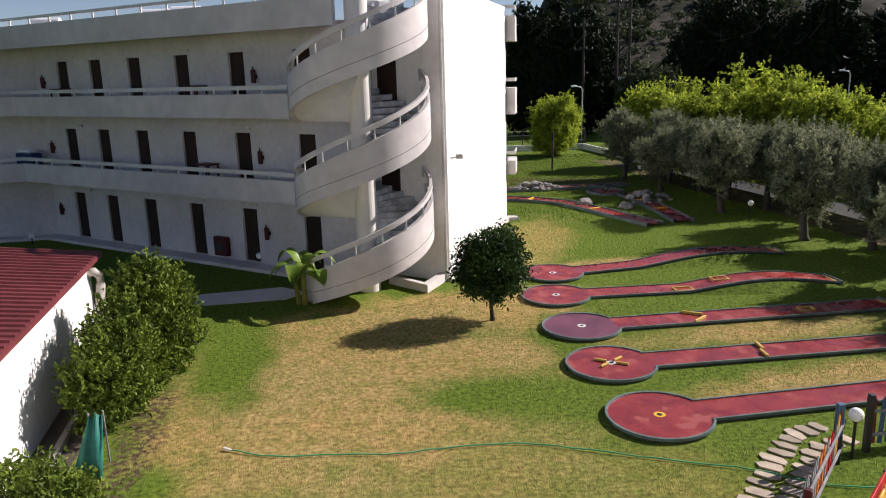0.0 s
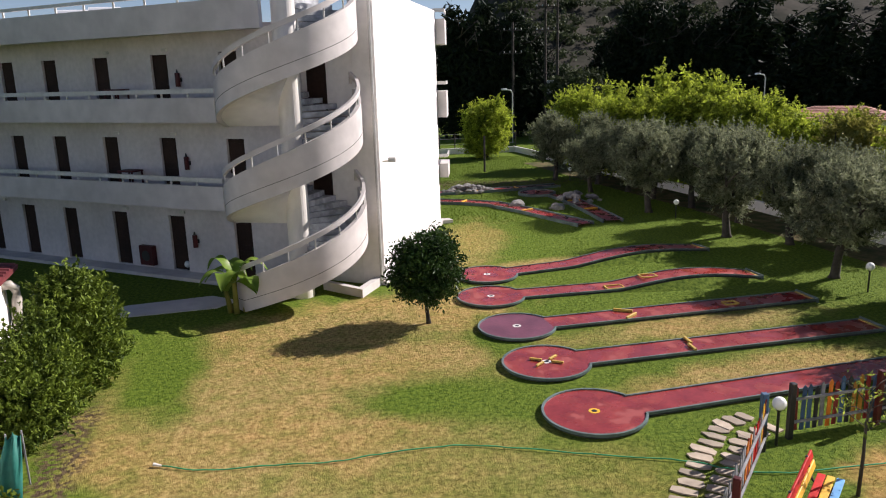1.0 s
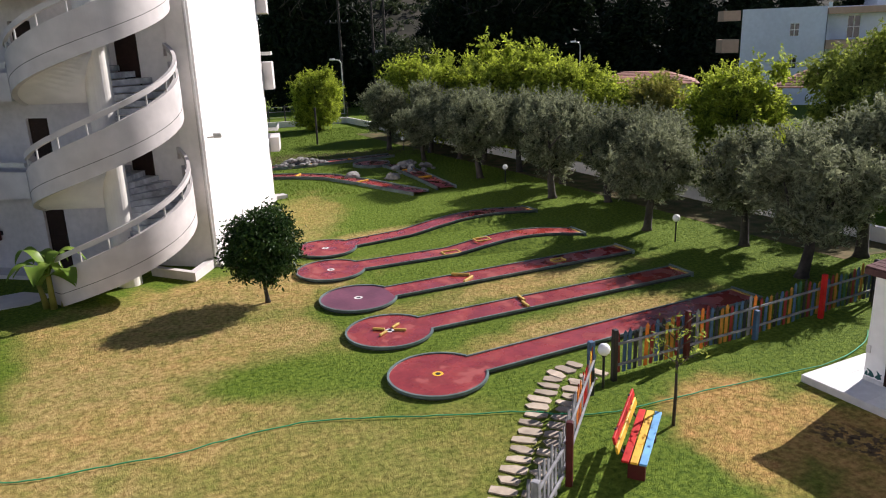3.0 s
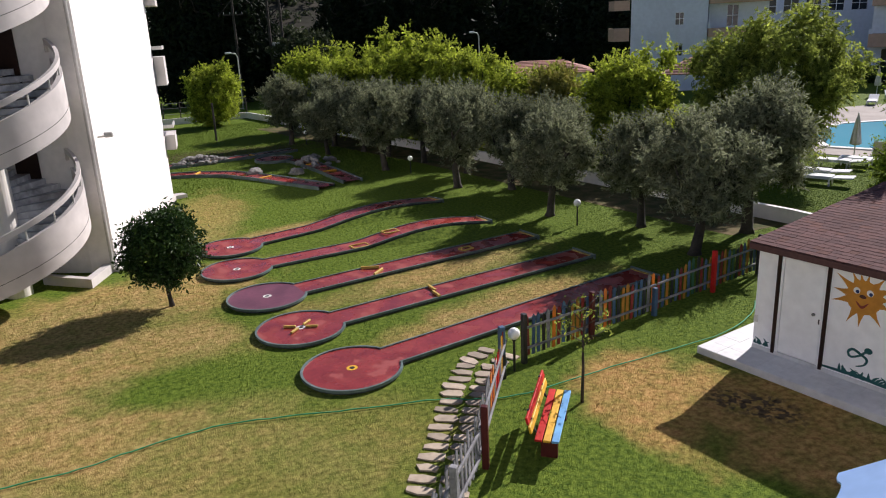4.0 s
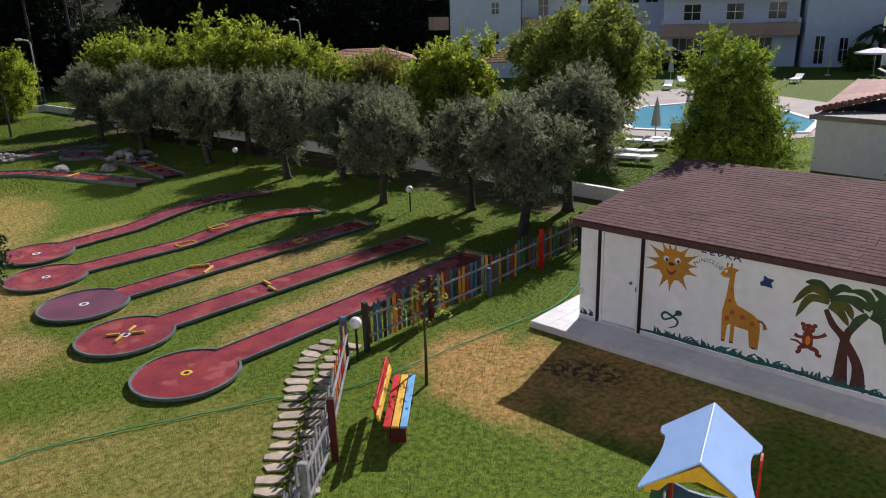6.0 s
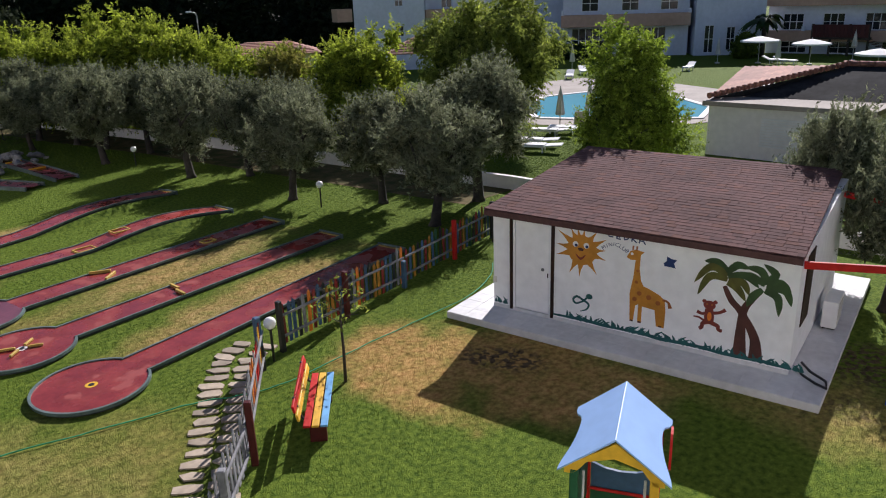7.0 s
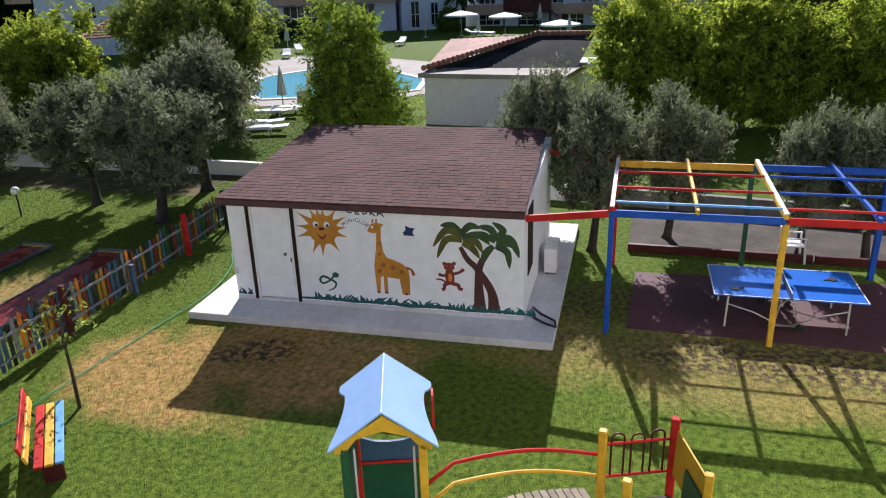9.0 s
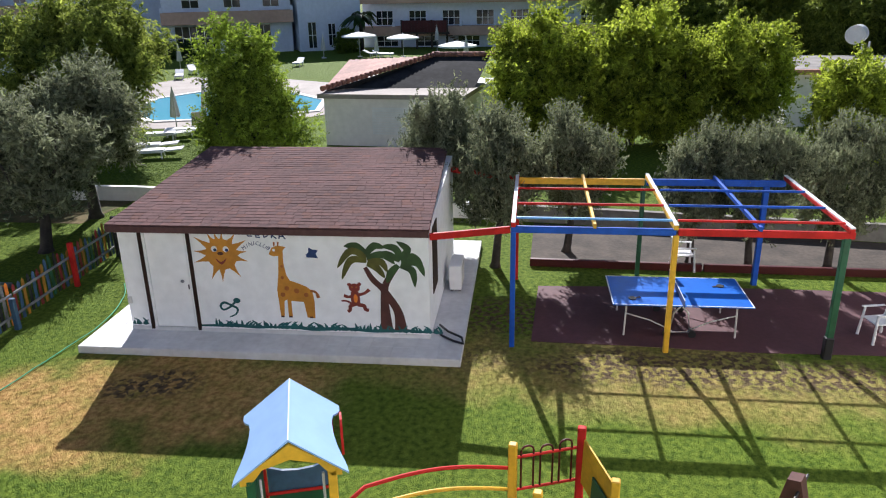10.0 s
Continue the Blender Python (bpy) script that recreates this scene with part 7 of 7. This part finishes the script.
facade("apartment_building", "white apartment block with small windows and peach trim", (47.9, 57.7), (52.9, 53.0), 9, 8.45, windows=[(4.0, 0.75, 3.2, 4.2), (4.0, 0.75, 6.0, 7.1)], roof_trim=False)
facade("apartment_building", "cream apartment wing with balconies", (53.6, 53.6), (57.6, 50.4), 9, 8.4, storeys=((2.0, 2.8), (4.85, 5.6), (7.75, 8.3)), windows=[(1.6, 1.0, 2.85, 4.6), (1.6, 1.0, 5.7, 7.6)], roof_trim=False)
facade("hotel_wing", "white hotel wing with peach balconies and barred windows", (69.7, 48.6), (76.3, 37.3), 12, 8.5, storeys=((3.1, 4.35), (6.9, 7.6)), windows=[(1.0, 4.4, 0.5, 2.9), (6.4, 4.4, 0.5, 2.9), (2.0, 1.7, 4.7, 6.3), (6.2, 1.7, 4.7, 6.3), (10.2, 1.7, 4.7, 6.3)])
facade("hotel_wing", "plain white hotel wing with tall windows", (75.6, 36.2), (79.5, 30.6), 12, 8.5, windows=[(1.0, 0.9, 0.3, 3.0), (3.2, 0.8, 0.5, 2.8)], roof_trim=False)
facade("hotel_wing", "long white hotel wing with balconies and barred windows", (81.3, 31.0), (85.5, -6.0), 10, 5.4, storeys=((1.3, 2.3), (4.7, 5.6)), windows=[(1.5 + i * 3.75, 1.9, 2.35, 3.9) for i in range(9)] + [(1.5 + i * 4.6, 2.4, 0.1, 1.2) for i in range(8)])
facade("hotel_wing", "pale distant hotel wing", (98, 2.0), (104, -30), 10, 8.5, storeys=((5.0, 5.9),), windows=[(2 + i * 4.5, 1.6, 6.0, 7.4) for i in range(6)])
facade("hotel_wing", "pale blue distant hotel wing", (66, 60), (76, 52), 8, 10.5, storeys=(), windows=[(1 + i * 2.2, 1.5, 6.6, 8.0) for i in range(5)], roof_trim=False)

# side balconies of the white block, seen past its corner
ab = bpy.data.objects["apartment_building"]
for z0, z1 in ((4.7, 5.9), (7.5, 8.4)):
    part("balcony", prism(bmesh.new(), [(47.8, 57.8), (46.6, 58.6), (47.2, 60.2), (48.6, 59.4)], z0, z1), M["far_trim"], ab, "peach side balcony")
# timber terrace with a stair before the long wing
td = thing("timber_terrace", "red-brown timber terrace with a stair in front of the hotel wing", "terrace")
for i in range(14):
    part("board", boxed(79.9, 21.0 + i * 0.36, 1.75, 80.0, 21.34 + i * 0.36, 2.95), M["red_box"], td)
for y in (21.0, 22.7, 24.4, 26.1):
    part("post", boxed(80.02, y - 0.09, 0, 80.2, y + 0.09, 3.0), M["bark"], td)
part("deck", boxed(80.02, 21.0, 1.55, 81.9, 26.1, 1.72), M["bark"], td)
for i in range(8):
    part("step", boxed(79.9 - i * 0.0, 20.9 - i * 0.3, 1.5 - i * 0.19, 81.2, 21.2 - i * 0.3, 1.56 - i * 0.19), M["red_box"], td)
gz = thing("tiled_pavilion", "pool pavilion with terracotta tiled pyramid roof", "pavilion")
for i in range(4):
    m = pose(35.2, 36.0, 0, 0, 0, 45 + i * 90)
    for j in range(8):
        k0, k1 = j / 8, (j + 1) / 8
        bm = bmesh.new()
        w0, w1 = 2.0 * (1 - k0), 2.0 * (1 - k1)
        vv = [bm.verts.new(m @ Vector(q)) for q in ((-w0, -w0, 3.45 + k0 * 1.05 + 0.03), (w0, -w0, 3.45 + k0 * 1.05 + 0.03), (w1, -w1, 3.45 + k1 * 1.05), (-w1, -w1, 3.45 + k1 * 1.05), (-w0, -w0, 3.45 + k0 * 1.05 - 0.04), (w0, -w0, 3.45 + k0 * 1.05 - 0.04))]
        bm.faces.new(vv[:4])
        bm.faces.new((vv[0], vv[4], vv[5], vv[1]))
        part("tile_course", bm, M["tile_roof"], gz)
    q = m @ Vector((1.7, -1.7, 0))
    part("post", rod(bmesh.new(), (q.x, q.y, 0), (q.x, q.y, 3.45), 0.12), M["bark"], gz)
lt = thing("tiled_house", "low white house with a long terracotta tiled roof", "house")
mh = pose(28.2, 49.6, 0, 0, 0, -33)
part("wall", boxed(0, 0, 0, 7.1, 5, 3.2, mh), M["white_wall"], lt)
HIP = [(-0.4, -0.5), (7.5, -0.5), (7.5, 5.5), (-0.4, 5.5)]
RIDGE = [(2.2, 2.5), (5.2, 2.5), (5.2, 2.5), (2.2, 2.5)]
for i in range(4):
    e0, e1, r0, r1 = (Vector((*q, z)) for q, z in ((HIP[i], 3.2), (HIP[(i + 1) % 4], 3.2), (RIDGE[i], 4.0), (RIDGE[(i + 1) % 4], 4.0)))
    for j in range(9):
        k0, k1 = j / 9, (j + 0.98) / 9
        a, b, c, d = e0.lerp(r0, k0), e1.lerp(r1, k0), e1.lerp(r1, k1), e0.lerp(r0, k1)
        up = Vector((0, 0, 0.04))
        bm = bmesh.new()
        vv = [bm.verts.new(mh @ q) for q in (a + up, b + up, c, d, a - up, b - up)]
        bm.faces.new(vv[:4])
        bm.faces.new((vv[0], vv[4], vv[5], vv[1]))
        part("tile_course", bm, M["tile_roof"], lt)
tb = thing("flat_roofed_house", "low white flat-roofed house with a red coping", "house")
part("wall", prism(bmesh.new(), [(38.5, -6.5), (40.5, -16), (48, -16), (47, -6)], 0, 2.5), M["white_wall"], tb)
part("roof", prism(bmesh.new(), [(38.8, -6.6), (40.7, -15.9), (47.8, -15.9), (46.8, -6.2)], 2.504, 2.56), M["old_wall"], tb, "grey flat roof")
part("coping", band(bmesh.new(), [(38.4, -6.4), (40.4, -16)], 2.504, 2.72, -0.3), M["tile_roof"], tb)
part("window", prism(bmesh.new(), [(38.73, -7.7), (38.93, -8.7), (38.99, -8.69), (38.79, -7.69)], 0.9, 1.7), M["glass_dark"], tb)
wt = thing("water_tank", "white round water tank on a stand on the roof", "water tank")
part("tank", rod(bmesh.new(), (41.7, -9.75, 4.05), (42.5, -10.1, 4.05), 0.46, None, 22), M["white_plastic"], wt)
for q in ((41.5, -10.1), (42.3, -10.6)):
    part("stand", rod(bmesh.new(), (*q, 2.5), (*q, 3.7), 0.05), M["white_plastic"], wt)

# palm by the far wing, poles and street lamps
palm = thing("palm_tree", "dark date palm in front of the hotel wing", "tree", at=(76.8, 29.6, 0))
part("trunk", sweep(bmesh.new(), [(0, 0, -0.05), (0.1, 0, 2.0), (0, 0, 3.6)], [0.3, 0.22, 0.2], 10), M["bark"], palm)
g = random.Random(8)
bm = bmesh.new()
for i in range(30):
    a, rise, L0 = i * 2.4, g.uniform(-0.3, 1.4), g.uniform(1.8, 2.6)
    prev = None
    for j in range(8):
        k = j / 7
        c = Vector((math.cos(a) * L0 * k, math.sin(a) * L0 * k, 3.6 + rise * k * 1.5 - (1.2 + rise) * k * k))
        s = Vector((-math.sin(a), math.cos(a), -0.3)) * 0.28 * math.sin(math.pi * (0.1 + 0.88 * k))
        row = (bm.verts.new(c + s), bm.verts.new(c), bm.verts.new(c - s * Vector((1, 1, -1)).x))
        if prev:
            bm.faces.new((prev[0], row[0], row[1], prev[1]))
            bm.faces.new((prev[1], row[1], row[2], prev[2]))
        prev = row
part("crown", bm, M["darkleaf"], palm)
for x, y, h, arms in ((18.3, 77.8, 14.2, True), (19.5, 77.5, 14.0, False), (15.0, 78.5, 12.0, True)):
    u = thing("utility_pole", "tall wooden utility pole", "utility pole", "utility poles", at=(x, y, 0))
    part("pole", rod(bmesh.new(), (0, 0, -0.05), (0, 0, h), 0.16, 0.11, 10), M["bark"], u)
    if arms:
        for z in (h - 0.9, h - 3.2):
            part("crossarm", boxed(-1.0, -0.06, z, 1.0, 0.06, z + 0.12), M["bark"], u)
            for xx in (-0.9, -0.3, 0.3, 0.9):
                part("insulator", rod(bmesh.new(), (xx, 0, z + 0.12), (xx, 0, z + 0.32), 0.04), M["parasol"], u)
bx_ = thing("transformer", "pale grey transformer box between two poles", "transformer", at=(18.9, 77.6, 0))
part("case", boxed(-0.45, -0.3, 4.6, 0.45, 0.3, 6.0, None, 0.05), M["parasol"], bx_)
part("bracket", boxed(-0.75, -0.06, 4.45, 0.75, 0.06, 4.595), M["bark"], bx_)
for x, y, h in ((38.3, 70.2, 6.0), (14.0, 73.6, 5.2)):
    u = thing("street_lamp", "grey street lamp with a flat head", "street lamp", "street lamps", at=(x, y, 0))
    part("pole", sweep(bmesh.new(), [(0, 0, -0.05), (0, 0, h - 0.3), (-0.15, 0, h), (-0.7, -0.1, h + 0.1)], 0.06, 8), M["pale_metal"], u)
    part("head", boxed(-1.15, -0.24, h + 0.02, -0.6, 0.0, h + 0.2, None, 0.05), M["white_plastic"], u)
fw = thing("boundary_fence", "wire boundary fence with dark posts above the wall", "fence")
for i in range(11):
    part("post", rod(bmesh.new(), (-1 + i * 1.4, 67.0, 0), (-1 + i * 1.4, 67.0, 1.7), 0.05), M["bark"], fw)
for z in (0.7, 1.2, 1.6):
    part("wire", rod(bmesh.new(), (-1, 67, z), (13, 67, z), 0.02, None, 5), M["grey_wood"], fw)
gp = thing("garden_post", "thin dark garden post", "post", at=(7.9, 52.5, 0))
part("shaft", rod(bmesh.new(), (0, 0, -0.02), (0, 0, 2.6), 0.07), M["bark"], gp)

# hedge under the far wing, shrubs
for k, (x, y, w, d_, h) in enumerate(((67.5, 46.0, 1.2, 7.0, 1.2), (75.0, 30.5, 1.6, 1.6, 2.0))):
    hb = thing("hedge", "dark clipped hedge in front of the hotel wing", "hedge", "far hedges")
    linked("crown", leaves_mesh("crown", [(x, y, h * 0.5, w, d_ * 0.5, h * 0.6)], 160, 30, 0.35, 0.4, 0.25, M["darkleaf" if k == 0 else "hedge"], 200 + k, 0, 0.5), None, hb)
    part("stem", sweep(bmesh.new(), [(x, y, -0.05), (x, y, h * 0.6)], [0.08, 0.04], 6), M["bark"], hb)
for i, (x, y, s) in enumerate(((62, -4, 1.35), (58, -9, 1.4), (66, 1, 1.3), (60, -15, 1.5), (55, -13, 1.3), (64, -20, 1.6), (52, -19, 1.5), (50, -25, 1.5))):
    c = copy_thing(willow, pose(x, y, 0, 0, 0, i * 50))
    c.scale = (s * 1.1, s * 1.1, s)
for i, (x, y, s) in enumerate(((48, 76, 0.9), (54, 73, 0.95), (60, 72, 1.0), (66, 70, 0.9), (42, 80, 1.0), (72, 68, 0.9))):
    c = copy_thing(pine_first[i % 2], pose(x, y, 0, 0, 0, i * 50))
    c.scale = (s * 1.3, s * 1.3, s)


# ---- shingles, paving and grass ----
me_s = []
for w in (0.17, 0.19, 0.22):
    me = bpy.data.meshes.new("shingle")
    b2 = boxed(0.003, 0, 0, w - 0.003, 0.185, 0.013, Matrix.Rotation(radians(-2.0), 4, "X"))
    b2.to_mesh(me)
    b2.free()
    me.materials.append(M["shingle"])
    me_s.append((w, me))
rng = random.Random(14)
count = 0
rest_v, rest_f = [], []
for row in range(33):
    x = -0.10 - (row % 2) * 0.15
    right = 6.33 - 0.19 * row / 33
    while x < right - 0.03:
        w, me = rng.choice(me_s)
        x0 = max(x, -0.10)
        fit_x = min(1.0, (right - x0) / w)
        m = pose(x0, -0.02 + row * 0.162 + rng.uniform(-0.003, 0.003), 0.078 + rng.uniform(0, 0.004), 0, 0, rng.uniform(-0.3, 0.3)) @ Matrix.Diagonal((fit_x, 1, 1, 1))
        if count < 300:
            s = linked("shingle", me, None, hut_roof)
            s.matrix_basis = roof_m @ m
        else:
            base_i = len(rest_v)
            mm = roof_m @ m
            rest_v += [mm @ v.co for v in me.vertices]
            rest_f += [[base_i + i for i in p.vertices] for p in me.polygons]
        count += 1
        x = x0 + w
me = bpy.data.meshes.new("shingles_far")
me.from_pydata(rest_v, [], rest_f)
tagged(linked("shingles", me, M["shingle"], hut_roof), kind="stuff")

tile_me = bpy.data.meshes.new("paving_tile")
b2 = boxed(0.0015, 0.0015, 0, 0.4505, 0.4565, 0.012, None, 0.002)
b2.to_mesh(tile_me)
b2.free()
tile_me.materials.append(M["slab"])
for i in range(17):
    for j in range(2):
        t = linked("paving_tile", tile_me, None, HUT_SLAB)
        t.matrix_basis = HUT @ pose(-0.735 + i * 0.452, -0.845 + j * 0.42, 0.15) @ Matrix.Diagonal((1, 0.917, 1, 1))
for j in range(13):
    for i in range(1):
        for x in (-0.735, 6.497):
            t = linked("paving_tile", tile_me, None, HUT_SLAB)
            t.matrix_basis = HUT @ pose(x, 0.0 + j * 0.458, 0.15)

# pantiles of the shed roof are ribs; grass blades over the open lawn
gr = np.random.default_rng(77)


def inside(px, py, poly):
    hit = np.zeros(len(px), bool)
    n = len(poly)
    for i in range(n):
        (x0, y0), (x1, y1) = poly[i], poly[(i + 1) % n]
        cond = (y0 > py) != (y1 > py)
        with np.errstate(divide="ignore", invalid="ignore"):
            hit ^= cond & (px < (x1 - x0) * (py - y0) / (y1 - y0 + 1e-12) + x0)
    return hit


def lane_poly(h, e, w):
    h, e = Vector(h), Vector(e)
    d = (e - h).normalized()
    s = Vector((-d.y, d.x)) * w
    return [tuple(h + s), tuple(e + s), tuple(e - s), tuple(h - s)]


KEEP_OFF = [lane_poly(h, e, 0.52) for h, e in HOLES]
KEEP_OFF += [[plan(HUT, x, y) for x, y in ((-0.76, -0.95), (6.97, -0.95), (6.97, 6.1), (-0.76, 6.1))], [(13.51, 1.94), (16.4, 2.2), (16.75, 0.4), (17.4, -3.2), (18.1, -8.5), (15.0, -8.5), (14.36, -4.46), (13.98, -2.29), (13.74, 0.16)], bed,
             [(17.75, 2.6), (18.95, -7.5), (21.4, -7.5), (21.2, 3.0)], [(-10.2, 21.9), (-7.9, 22.25), (-5.2, 22.7), (-4.6, 23.4), (-5.6, 24.1), (-8.6, 23.4), (-10.4, 23.1)],
             [(-30, 36), plan(FAC, -12, -0.8), plan(FAC, 3, -0.8), (-2.5, 21.2), (0.2, 22.8), (3.2, 35), (-5, 60), (-30, 60)], [(-9.5, 19), (-6.5, 8), (-20, 8), (-20, 19)]]
KEEP_OFF += [[(h[0] + 1.2 * math.cos(a * 0.4), h[1] + 1.2 * math.sin(a * 0.4)) for a in range(16)] for h, e in HOLES]
BV = []
for (x0, x1, y0, y1), n_, hmin, hmax, wid in (((-10, 20, 7, 20), 240000, 0.015, 0.034, 0.010), ((3, 15, -9, 7), 80000, 0.015, 0.034, 0.010), ((-12, 20, 20, 34), 120000, 0.02, 0.042, 0.015), ((2, 19, 34, 62), 50000, 0.04, 0.08, 0.03), ((21.8, 32.4, 14.2, 34), 110000, 0.02, 0.042, 0.016)):
    px, py = gr.uniform(x0, x1, n_), gr.uniform(y0, y1, n_)
    ok = np.ones(n_, bool)
    for poly in KEEP_OFF:
        ok &= ~inside(px, py, poly)
    px, py = px[ok], py[ok]
    n = len(px)
    h, a = gr.uniform(hmin, hmax, n), gr.uniform(0, 2 * np.pi, n)
    lean = gr.normal(size=(n, 2)) * h[:, None] * 0.55
    V = np.zeros((n, 3, 3))
    V[:, 0] = np.stack([px - np.cos(a) * wid / 2, py - np.sin(a) * wid / 2, np.zeros(n)], 1)
    V[:, 1] = np.stack([px + np.cos(a) * wid / 2, py + np.sin(a) * wid / 2, np.zeros(n)], 1)
    V[:, 2] = np.stack([px + lean[:, 0], py + lean[:, 1], h], 1)
    BV.append(V.reshape(-1, 3))
V = np.concatenate(BV)
N = len(V) // 3
me = bpy.data.meshes.new("grass")
me.vertices.add(N * 3)
me.vertices.foreach_set("co", V.astype(np.float32).ravel())
me.loops.add(N * 3)
me.loops.foreach_set("vertex_index", np.arange(N * 3, dtype=np.int32))
me.polygons.add(N)
me.polygons.foreach_set("loop_start", np.arange(0, N * 3, 3, dtype=np.int32))
me.update(calc_edges=True)
tagged(linked("grass", me, M["blade"]), "short mown grass, green and straw-dry", "grass", kind="stuff")
